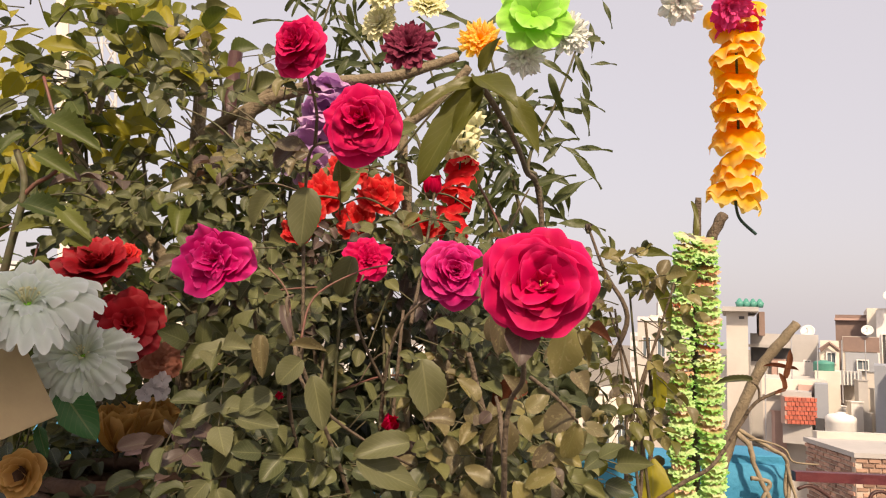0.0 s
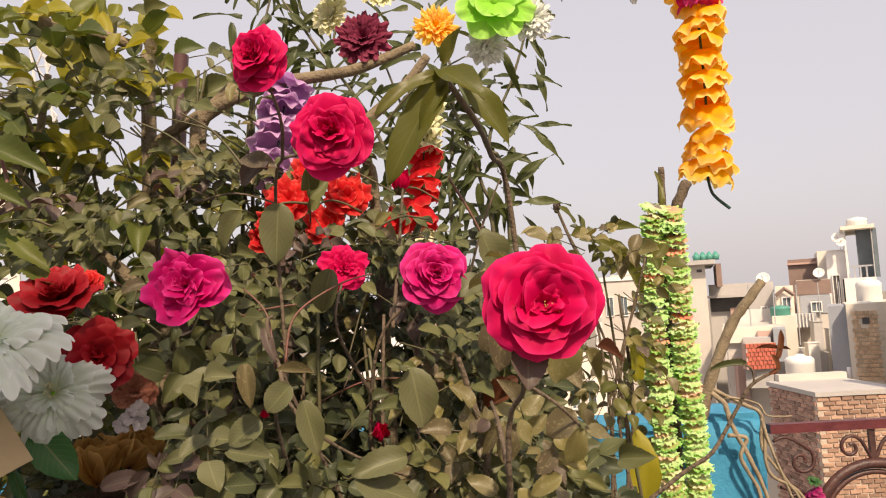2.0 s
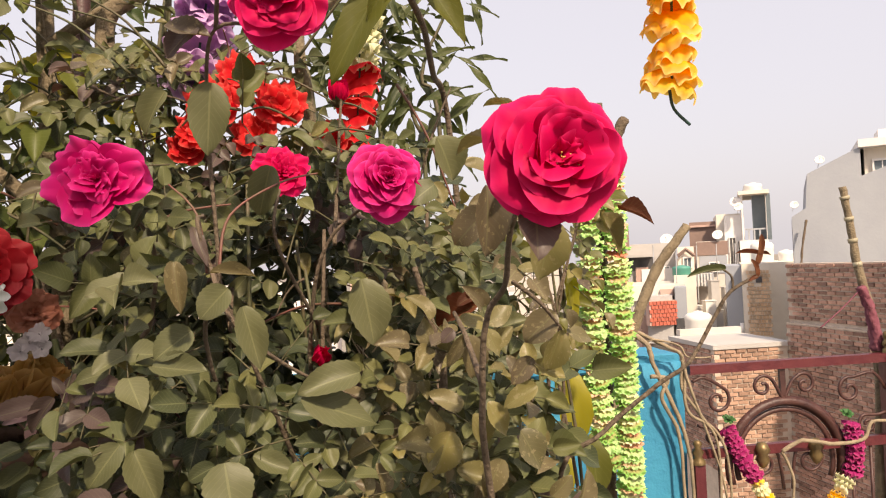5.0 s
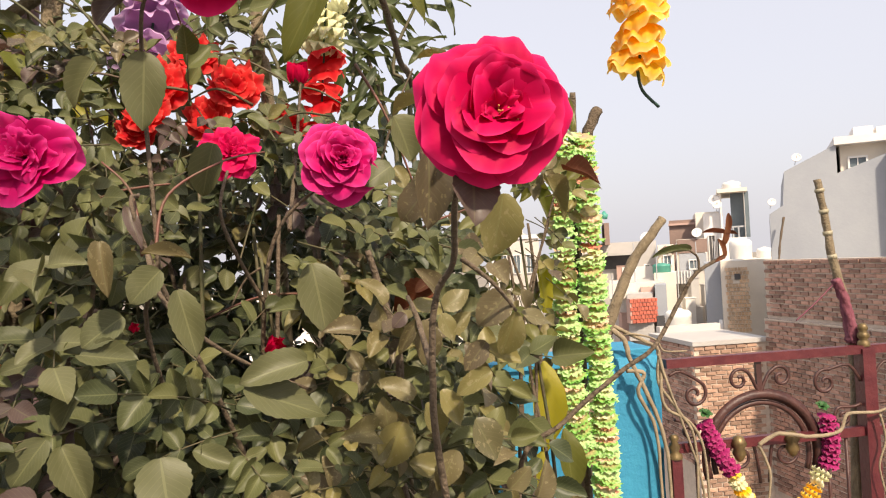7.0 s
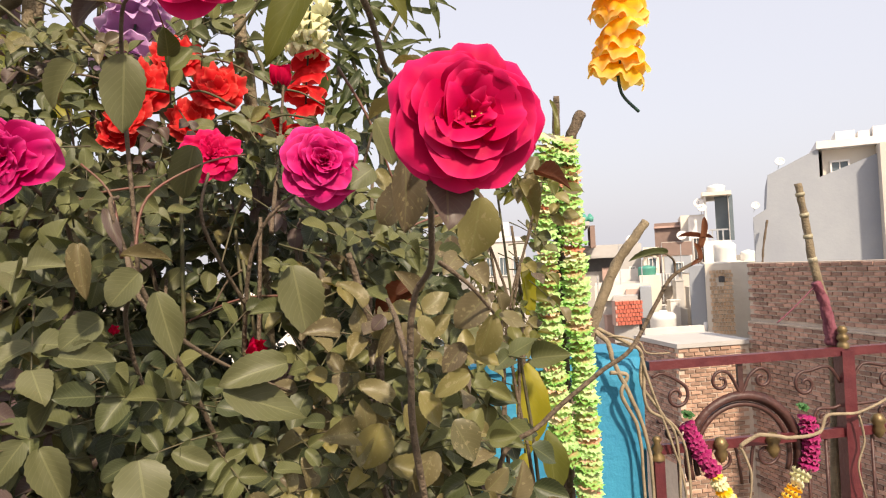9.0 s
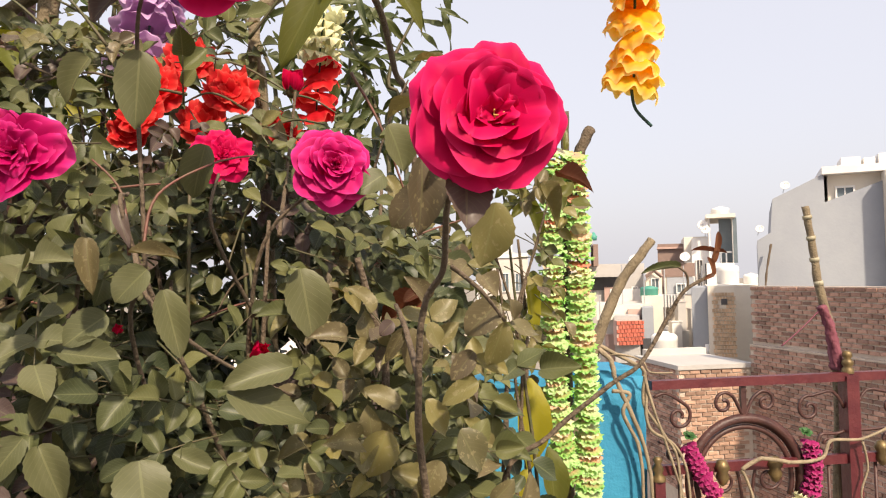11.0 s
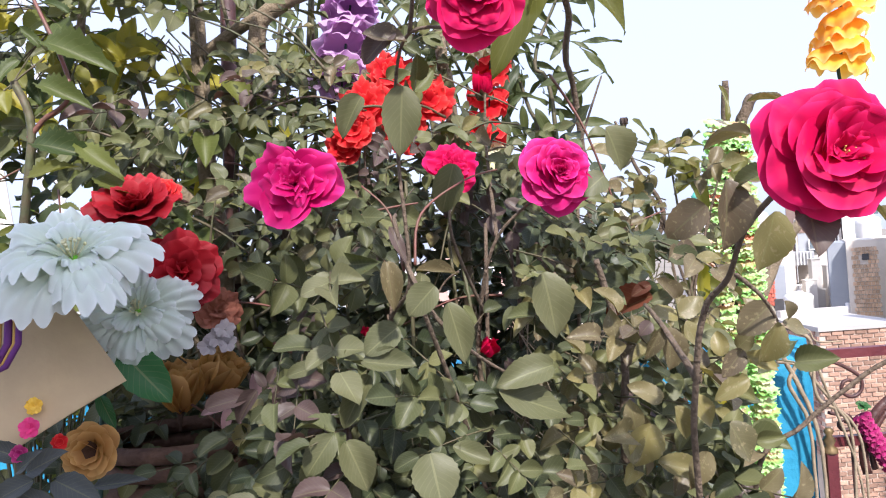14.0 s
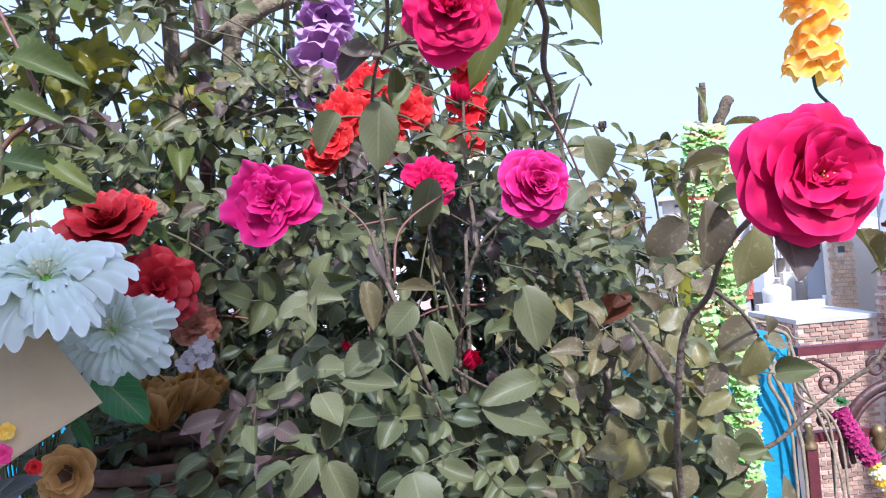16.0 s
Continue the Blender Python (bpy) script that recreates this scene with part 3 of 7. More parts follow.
    if kind == "open":
        st = Geo()
        st.tube([(0, 0, 0), (0, 0.01, 0.12), (0, 0.0, 0.25)], 0.007, 4)
        st.tube([(0, 0, 0.25), (0, 0, 0.275)], 0.012, 5)
        me = st.mesh("stamen", STAMEN)
        for k in range(22):
            a, lean = rnd.uniform(0, math.tau), rnd.uniform(5, 38)
            part("stamen", me, STAMEN, head, m=base @ Matrix.Translation((0.03 * math.cos(a), -0.12 + 0.03 * math.sin(a), 0.03)) @ Matrix.Rotation(a, 4, "Z") @ Matrix.Rotation(radians(lean), 4, "Y") @ Matrix.Diagonal((1, 1, rnd.uniform(0.8, 1.15), 1)))
    return head


def bud(plant_root, at, normal, radius, mat, seed=3, label="closed rose bud"):
    """A bud: a calyx, with wrapped petals under it."""
    rnd = random.Random(seed)
    KEEP_OPEN.append((Vector(at), radius * 1.6 + 0.01))
    base = facing(at, normal, rnd.uniform(0, 360), radius)
    cal = Geo()
    cal.lathe([(0.02, -1.0), (0.3, -0.95), (0.5, -0.6), (0.42, -0.3)], 10)
    for k in range(5):
        cal.merge(leaf_geo(0.35, 0.1, -0.15, 0), Matrix.Rotation(math.tau * k / 5, 4, "Z") @ Matrix.Translation((0, 0.42, -0.5)) @ Matrix.Rotation(radians(35), 4, "X") @ Matrix.Diagonal((0.9, 0.9, 0.9, 1)))
    head = part("rose_bud", cal, GREEN_STEM, plant_root, label, m=base)
    for r, (count, length, width, o0, o1) in enumerate(((5, 1.9, 1.5, 40, -28), (4, 1.7, 1.2, 30, -25), (3, 1.6, 0.9, 18, -12))):
        me = petal_geo(length, width, o0, o1, 0.35, 0.02, 1.0, 7, 7, seed=seed + r).mesh("petal", mat)
        for k in range(count):
            part("petal", me, mat, head, m=base @ Matrix.Translation((0, 0, -0.75)) @ Matrix.Rotation(math.tau * k / count + r + rnd.uniform(-0.2, 0.2), 4, "Z"))
    return head


def ruffle_geo(r_in, r_out, drop, waves, amp, seed=0, jag=0.0, sides=80):
    """A frilled ring of cloth: it flares from r_in out and down to r_out, with a wavy rim."""
    rnd = random.Random(seed)
    p = [rnd.uniform(0, 6) for _ in range(4)]
    g = Geo()
    rows = 6

    def ripple(a, t):
        w = amp * t * t * (math.sin(waves * a + p[0]) + 0.5 * math.sin((waves * 2 + 1) * a + p[1]))
        big = 0.14 * r_out * t * math.sin(2 * a + p[2]) + jag * r_out * t ** 3 * math.sin(round(waves * 2.1) * a + p[3])
        return big + 0.4 * w, w

    prof = [(r_in + (r_out - r_in) * math.sin(t * math.pi / 2) ** 0.8, -drop * t ** 1.6) for t in [j / rows for j in range(rows + 1)]]
    g.lathe(prof, sides, ripple=ripple)
    return g


def garland(name, label, line, r_in, r_out, pitch, drop, mats, waves=7, amp=0.004, jag=0.0, group="", tilt=12, core=WIRE, seed=5, alternate=None, lean=(0, 0, 0), sizes=None):
    """Cloth ruffles threaded along a line; each ruffle is a part."""
    rnd = random.Random(seed)
    pts = smooth_line(line, 10)
    root = thing(name, label, "garland", pts[-1], group)
    cord = Geo()
    cord.tube(pts, 0.0025, 5)
    part("cord", cord, core, root)
    meshes = [[ruffle_geo(r_in, r_out * s * (sizes[i] if sizes else 1), drop, waves, amp, seed * 7 + k, jag).mesh("ruffle", m) for k, s in enumerate((0.94, 1.0, 1.06, 0.9))] for i, m in enumerate(mats)]
    dist = 0.0
    for a, b in zip(pts, pts[1:]):
        seg = (b - a).length
        while dist < seg:
            p = a + (b - a) * dist / seg
            axis = (a - b).normalized() + Vector(lean) + Vector((rnd.uniform(-1, 1), rnd.uniform(-1, 1), rnd.uniform(-1, 1))) * math.sin(radians(tilt))
            kind = rnd.randrange(len(mats)) if alternate is None else alternate(rnd)
            part("ruffle", meshes[kind][rnd.randrange(4)], mats[kind], root, m=facing(p, axis, rnd.uniform(0, 360)))
            dist += pitch * rnd.uniform(0.85, 1.15)
        dist -= seg
    return root


def lobed_petal_geo(length, lift, droop, lobes, seed):
    """A fan-shaped cloth petal along y: a narrow foot, a broad end cut into rounded lobes, creased from foot to rim."""
    rnd = random.Random(seed)
    ph, ph2 = rnd.uniform(0, 6), rnd.uniform(0, 6)
    g = Geo()

    def fn(u, v):
        a = radians(112) * (u - 0.5) * 2
        cut = abs(math.sin(lobes * (u + 0.02) * math.pi)) ** 0.45
        r = 0.44 * (0.80 + 0.20 * cut + 0.05 * math.sin(3 * a + ph))
        x, y = r * math.sin(a) * 0.92, 0.50 + r * math.cos(a)
        x0, y0 = 0.06 * (u - 0.5) * 2, 0.02
        w = v ** 0.85
        crease = 0.035 * v * math.sin(2 * lobes * u * math.pi + ph2) + 0.05 * v * v * math.sin(2.2 * a + ph)
        curl = -0.10 * max(0.0, v - 0.78) / 0.22 * cut
        return ((x0 + (x - x0) * w) * length, (y0 + (y - y0) * w) * length, (lift * v - droop * v * v + crease + curl) * length)

    return g.grid(fn, 60, 12)


def cloth_flower(name, label, at, normal, radius, mat, rings, centre=None, wave=0.05, spin=0.0, group="", seed=9, cup=0.1):
    """An artificial flower: rings of cloth petals as parts. rings: (count, length, width, lean at base, lean at rim)."""
    rnd = random.Random(seed)
    root = thing(name, label, "artificial flower", at, group)
    base = facing(at, normal, spin, radius)
    c = Geo()
    c.lathe([(0.005, 0.14), (0.07, 0.12), (0.10, 0.04), (0.06, -0.1), (0.015, -0.5)], 10)
    part("core", c, centre or mat, root, m=base)
    for r, (count, length, width, o0, o1) in enumerate(rings):
        shapes = [petal_geo(length, width, o0, o1 + 6 * j, cup, wave, 1.2, 14, 10, seed=seed * 9 + r * 3 + j).mesh("petal", mat) for j in range(2)]
        for k in range(count):
            m = base @ Matrix.Translation((0, 0, 0.03 * r)) @ Matrix.Rotation(math.tau * (k + 0.5 * (r % 2)) / count + rnd.uniform(-0.12, 0.12), 4, "Z") @ Matrix.Rotation(radians(rnd.uniform(-6, 6)), 4, "X")
            part("petal", shapes[k % 2], mat, root, m=m)
    return root


# ---- the setting: ground, terrace, parapet ----
g = Geo()
g.grid(lambda u, v: (-1500 + 3000 * u, -1500 + 3000 * v, -8.0), 8, 8)
solo("ground", g, GROUND, "dusty city ground far below the terrace", "ground", kind="structure")
g = Geo()
g.box((-4.0, -3.5, -0.25), (4.5, 3.42, 0.0))
solo("floor", g, FLOOR, "bare concrete terrace floor", "floor", kind="structure")
g = Geo()
g.box((-3.9, -3.4, -8.0), (4.4, 3.40, -0.25))
solo("wall_below", g, CONCRETE, "grey rendered house wall under the terrace", "wall", kind="structure")
g = Geo()
g.box((-4.0, 3.12, 0.0), (1.0, 3.36, 1.04))
g.box((-4.0, 3.10, 1.04), (1.0, 3.38, 1.075))
solo("wall_north", g, BLUE, "low sky-blue painted terrace parapet", "wall", kind="structure")


def worn_box(a, b, cuts=10, rough=0.004, mats=None, name=""):
    """A box whose faces are cut finely and unevenly plastered."""
    bm = bmesh.new()
    bmesh.ops.create_cube(bm, size=1)
    size = [abs(q - p) for p, q in zip(a, b)]
    mid = [(q + p) / 2 for p, q in zip(a, b)]
    bmesh.ops.bevel(bm, geom=bm.edges[:], offset=0.03, segments=2, affect="EDGES")
    bmesh.ops.subdivide_edges(bm, edges=bm.edges[:], cuts=cuts, use_grid_fill=True)
    for v in bm.verts:
        v.co = Vector((v.co.x * size[0] + mid[0], v.co.y * size[1] + mid[1], v.co.z * size[2] + mid[2]))
        n = noise.noise(v.co * 9)
        v.co += Vector((n, noise.noise(v.co * 7 + Vector((3, 1, 0))), 0.6 * n)) * rough
    g = Geo()
    bm.verts.ensure_lookup_table()
    g.add([v.co[:] for v in bm.verts], [[v.index for v in f.verts] for f in bm.faces])
    bm.free()
    return g


solo("wall_pier", worn_box((1.0, 3.08, 0.0), (1.355, 3.40, 1.098)), BLUE, "sky-blue plastered pier at the end of the parapet", "wall", True, kind="structure")


# unseen block, added to keep sun off the left flowers and low leaves
g = Geo()
g.box((-2.2, -3.4, 0.0), (0.24, -2.2, 4.90))
g.box((-2.35, -3.48, 4.90), (0.31, -2.1, 4.98))
solo("wall_south", g, CONCRETE, "plain grey rendered stair-head room behind", "wall", kind="structure")

# ---- the gate and railing ----
def spiral(cx, cz, r, turns, start, y, sign=1, n=26, shrink=0.22):
    """A flat scroll in the plane of the gate."""
    out = []
    for i in range(n + 1):
        t = i / n
        a = radians(start) + sign * t * turns * math.tau
        rr = r * (1 - (1 - shrink) * t)
        out.append((cx + rr * math.cos(a), y, cz + rr * math.sin(a)))
    return out


GY = 3.03
gate = thing("metal_gate", "maroon painted iron gate with scrolls and an arch", "gate", (1.86, GY, 0.0))
g = Geo()
g.box((1.352, GY - 0.02, 1.018), (2.9, GY + 0.02, 1.055))
part("top_rail", g, MAROON_PAINT, gate, smooth=False)
g = Geo()
g.box((2.255, GY - 0.03, 0.0), (2.315, GY + 0.03, 1.04))
part("post", g, MAROON_PAINT, gate, smooth=False)
g = Geo()
g.lathe([(0.0, 0.10), (0.012, 0.10), (0.02, 0.09), (0.022, 0.075), (0.014, 0.066), (0.024, 0.055), (0.026, 0.04), (0.016, 0.03), (0.026, 0.02), (0.026, 0.0)], 14, mat=Matrix.Translation((2.285, GY, 1.05)))
part("finial", g, BRASS, gate, "dull gilt turned finial")
g = Geo()
g.box((1.36, GY - 0.015, 0.66), (2.9, GY + 0.015, 0.70))
part("middle_rail", g, MAROON_PAINT, gate, smooth=False)
g = Geo()
fp = (1.364, 3.000, 0.644)
g.box((fp[0] - 0.022, GY - 0.045, 0.0), (fp[0] + 0.022, GY - 0.005, fp[2]))
part("post", g, MAROON_PAINT, gate, smooth=False)
g = Geo()
g.lathe([(0.0, 0.10), (0.012, 0.10), (0.02, 0.085), (0.012, 0.07), (0.026, 0.05), (0.016, 0.03), (0.03, 0.015), (0.03, 0.0)], 14, mat=Matrix.Translation((fp[0], GY - 0.025, fp[2])))
part("finial", g, BRASS, gate, "dull gilt turned finial")
g = Geo()
ac, az = 1.775, 0.615
g.tube([(ac + 0.262 * math.cos(radians(a)), GY, az + 0.262 * math.sin(radians(a))) for a in range(-20, 201, 8)], 0.024, 4)
part("arch", g, DARK_IRON, gate)
g = Geo()
g.tube([(ac + 0.222 * math.cos(radians(a)), GY + 0.01, az + 0.225 * math.sin(radians(a))) for a in range(-20, 201, 8)], 0.012, 8)
part("inner_arch", g, DARK_IRON, gate)
g = Geo()
g.box((ac - 0.012, GY - 0.008, az + 0.255), (ac + 0.012, GY + 0.008, 1.02))
part("stem_bar", g, DARK_IRON, gate, smooth=False)
# scrolls: a bar that leaves its start, bends over and winds up
for (sx, sz), (mx, mz), cx, cz, r, turns, start, sign in (
        ((ac, 0.875), (ac - 0.035, 0.95), 1.683, 0.945, 0.05, 1.2, 40, 1), ((ac, 0.875), (ac + 0.035, 0.95), 1.875, 0.945, 0.05, 1.2, 140, -1),
        ((1.365, 0.985), (1.42, 1.0), 1.475, 0.90, 0.058, 1.25, 60, -1), ((2.255, 0.90), (2.20, 0.975), 2.085, 0.905, 0.06, 1.25, 70, 1), ((2.315, 0.90), (2.37, 0.975), 2.49, 0.905, 0.06, 1.25, 110, -1),
        ((ac - 0.02, 0.50), (ac - 0.03, 0.60), 1.67, 0.62, 0.075, 1.3, 40, 1), ((ac + 0.02, 0.50), (ac + 0.03, 0.60), 1.88, 0.62, 0.075, 1.3, 140, -1),
        ((1.38, 0.80), (1.41, 0.79), 1.44, 0.75, 0.038, 1.2, 70, -1), ((2.25, 0.80), (2.21, 0.79), 2.16, 0.75, 0.045, 1.2, 110, 1), ((2.32, 0.80), (2.38, 0.80), 2.47, 0.76, 0.05, 1.2, 70, -1)):
    g = Geo()
    wind = spiral(cx, cz, r, turns, start, GY - 0.004, sign)
    g.tube(smooth_line([(sx, GY - 0.004, sz), (mx, GY - 0.004, mz)] + wind[::2], 3), 0.0075, 6)
    part("scroll", g, DARK_IRON, gate)
for cx, cz in ((1.655, 0.66), (1.90, 0.66), (2.42, 0.70)):
    g = Geo()
    g.lathe([(0.0, -0.06), (0.015, -0.05), (0.03, -0.02), (0.022, 0.0), (0.034, 0.02), (0.02, 0.05), (0.0, 0.055)], 10, mat=Matrix.Translation((cx, GY - 0.02, cz)))
    part("rosette", g, BRASS, gate, "gilt cast leaf ornament")
for x in [1.47, 1.56, 1.65, 1.775, 1.90, 1.99, 2.08, 2.17, 2.4, 2.5, 2.6, 2.7, 2.8]:
    g = Geo()
    g.tube([(x, GY, 0.0), (x, GY, 0.40 if 1.5 < x < 2.05 else 0.67)], 0.008, 6)
    part("bar", g, DARK_IRON, gate)
# garlands on the arch
garland("arch_garland", "magenta cloth garland hung on the gate arch", [(1.492, 3.000, 0.787), (1.552, 2.990, 0.665), (1.603, 2.990, 0.576)], 0.008, 0.036, 0.015, 0.014, [CLOTH_MAGENTA], 9, 0.006, group="gate garlands", seed=21)
garland("arch_garland", "magenta cloth garland hung on the gate arch", [(2.064, 3.000, 0.775), (2.070, 2.990, 0.642), (2.048, 2.990, 0.559)], 0.008, 0.038, 0.015, 0.014, [CLOTH_MAGENTA], 9, 0.006, group="gate garlands", seed=22)
garland("marigold_string", "yellow and orange cloth marigold string hung on the gate", [(1.616, 3.000, 0.561), (1.673, 2.990, 0.450), (1.805, 2.990, 0.329), (1.944, 2.990, 0.423), (2.027, 3.000, 0.541)], 0.006, 0.034, 0.024, 0.015, [CLOTH_YELLOW, CLOTH_CREAM, CLOTH_ORANGE], 11, 0.006, group="gate garlands", seed=23)
for p, s in (((1.502, 2.990, 0.823), 31), ((2.038, 2.990, 0.811), 32)):
    cloth_flower("green_knot", "bright green cloth leaf knot at the top of a garland", p, (0, -0.5, 0.8), 0.034, CLOTH_LEAF, [(6, 1.0, 0.7, 60, 110), (5, 0.7, 0.5, 30, 80)], seed=s, group="gate garlands")


# dry vines over the pier and gate
vine = thing("dry_vine", "bare dry grey vine tangled over the gate and pier", "vine", (1.3, 3.0, 0.0))
for pts, r in (([(1.115, 3.030, 1.202), (1.167, 3.000, 1.154), (1.188, 3.000, 1.071), (1.254, 3.000, 0.924), (1.308, 3.000, 0.778), (1.335, 3.000, 0.587), (1.327, 3.000, 0.236)], 0.012),
               ([(1.116, 3.030, 1.219), (1.242, 3.000, 1.149), (1.315, 3.000, 1.097), (1.307, 3.000, 0.968), (1.379, 2.980, 0.847), (1.446, 2.980, 0.700), (1.435, 2.980, 0.302)], 0.009),
               ([(1.172, 3.000, 1.025), (1.246, 3.000, 1.007), (1.217, 3.000, 0.927), (1.283, 3.000, 0.780), (1.295, 3.000, 0.544), (1.294, 3.000, 0.310)], 0.010),
               ([(1.314, 3.000, 1.085), (1.335, 2.980, 0.969), (1.400, 2.980, 0.775), (1.463, 2.980, 0.557), (1.485, 2.980, 0.296)], 0.007),
               ([(1.324, 3.000, 1.037), (1.317, 2.980, 0.876), (1.426, 2.980, 0.796), (1.477, 2.970, 0.676), (1.488, 2.970, 0.440)], 0.008),
               ([(1.155, 3.030, 1.164), (1.206, 3.000, 1.175), (1.305, 3.000, 1.145), (1.340, 3.000, 1.096), (1.431, 2.980, 1.092)], 0.005),
               ([(1.728, 2.980, 0.675), (1.810, 2.960, 0.720), (1.955, 2.960, 0.696), (2.090, 2.960, 0.708), (2.135, 2.960, 0.777), (2.286, 2.960, 0.777), (2.458, 2.960, 0.838)], 0.010),
               ([(2.286, 2.960, 0.765), (2.305, 2.960, 0.653), (2.269, 2.960, 0.534), (2.313, 2.960, 0.358)], 0.006),
               ([(1.728, 2.980, 0.675), (1.767, 2.970, 0.554), (1.745, 2.970, 0.414)], 0.007)):
    g = Geo()
    line = smooth_line(pts)
    g.tube(line, [r * (1 - 0.4 * i / len(line)) for i in range(len(line))], 6, 0, 0.12)
    part("vine_stem", g, DRY_STEM, vine)

# the taped stake wrapped in a rag beside the gate
stake = thing("wooden_stake", "crooked stake bound with grey tape and a faded maroon rag", "stake", (2.264, 3.100, 0.364))
g = Geo()
line = smooth_line([(2.161, 3.100, 1.800), (2.187, 3.100, 1.631), (2.216, 3.100, 1.423), (2.271, 3.100, 1.188), (2.284, 3.100, 0.827), (2.201, 3.100, -0.558)])
g.tube(line, [0.016 + 0.006 * i / len(line) for i in range(len(line))], 8, 0, 0.12)
part("pole", g, PALE_BARK, stake)
for i in range(2, 12, 3):
    g = Geo()
    g.tube([line[i], line[i].lerp(line[i + 1], 0.55)], 0.0205, 9, 0, 0.05)
    part("tape", g, TAPE, stake)
g = Geo()
rag = smooth_line([(2.204, 3.080, 1.347), (2.250, 3.080, 1.229), (2.273, 3.080, 1.061)])
g.tube(rag, [0.018 + 0.009 * i / len(rag) for i in range(len(rag))], 14, 0, 0.25)
part("rag", g, RAG, stake, "faded maroon rag")
g = Geo()
g.tube(smooth_line([(2.203, 3.080, 1.334), (2.104, 3.080, 1.250), (2.002, 3.080, 1.175)]), 0.003, 4)
part("string", g, RAG, stake)

# the leaning stick by the pier
g = Geo()
line = smooth_line([(1.367, 3.000, 1.648), (1.304, 3.000, 1.574), (1.231, 3.020, 1.470), (1.150, 3.030, 1.295), (1.089, 3.040, 1.120), (1.014, 3.040, 0.795), (0.867, 3.040, -0.327)])
g.tube(line, [0.018 + 0.012 * i / len(line) for i in range(len(line))], 9, 0, 0.08)
solo("leaning_stick", g, PALE_BARK, "thick bare cut branch leaning on the blue pier", "stick", True)

# the green garland post: two ruffled strands on a forked stump
g = Geo()
line = smooth_line([(0.781, 2.360, 2.034), (0.780, 2.380, 1.904), (0.778, 2.400, 1.531), (0.761, 2.400, 0.351)])
g.tube(line, [0.010 + 0.014 * i / len(line) for i in range(len(line))], 8, 0, 0.08)
line = smooth_line([(0.863, 2.360, 1.983), (0.831, 2.370, 1.913), (0.798, 2.400, 1.793)])
g.tube(line, [0.014, *[0.018] * (len(line) - 1)], 8, 0, 0.08)
solo("forked_stump", g, BARK, "cut forked stem standing among the garlands", "stump", True)
pick = lambda r: r.choice((0, 0, 0, 0, 1, 1, 1, 1, 2, 3))
for pts, sd in (([(0.742, 2.330, 1.900), (0.715, 2.330, 1.711), (0.711, 2.330, 1.494), (0.710, 2.330, 1.282), (0.721, 2.330, 1.076), (0.750, 2.330, 0.862)], 41), ([(0.789, 2.320, 1.887), (0.795, 2.320, 1.713), (0.798, 2.320, 1.498), (0.801, 2.320, 1.287), (0.810, 2.320, 1.082), (0.807, 2.320, 0.616)], 42)):
    garland("green_garland", "bright green ruffled cloth garland with pink and cream hearts", pts, 0.004, 0.040, 0.0105, 0.007, [CLOTH_GREEN, CLOTH_GREEN_PALE, CLOTH_SALMON, CLOTH_CREAM], 9, 0.005, 0.09, group="green garlands", tilt=17, seed=sd, alternate=pick, lean=(0.0, -0.28, 0.0), sizes=(1.0, 1.02, 0.92, 0.94))

# the orange garland hanging from above
garland("orange_garland", "bright orange ruffled cloth garland with yellow rims hanging by a wire", [(0.513, 1.240, 2.161), (0.515, 1.250, 2.081), (0.524, 1.270, 1.964), (0.531, 1.300, 1.821)], 0.014, 0.043, 0.019, 0.026, [CLOTH_ORANGE], 6, 0.0065, 0.04, tilt=25, seed=51)
g = Geo()
g.tube(smooth_line([(0.531, 1.310, 1.817), (0.542, 1.320, 1.786), (0.575, 1.330, 1.759)]), 0.003, 6)
solo("garland_wire", g, WIRE, "bent dark green wire under the orange garland", "wire", True)
for p, r, mat, lab, sd in (((0.510, 1.240, 2.129), 0.055, CLOTH_PINK, "hot pink cloth flower above the orange garland", 61), ((0.486, 1.200, 2.142), 0.05, CLOTH_PINK, "hot pink cloth flower above the orange garland", 62), ((0.409, 1.240, 2.169), 0.05, CLOTH_WHITE, "white and pink cloth flower on the string", 63)):
    cloth_flower("pink_flower", lab, p, (0.1, -0.7, -0.5), r, mat, [(8, 1.0, 0.6, 50, 100), (7, 0.75, 0.5, 30, 80), (5, 0.5, 0.4, 10, 60)], seed=sd, wave=0.08)


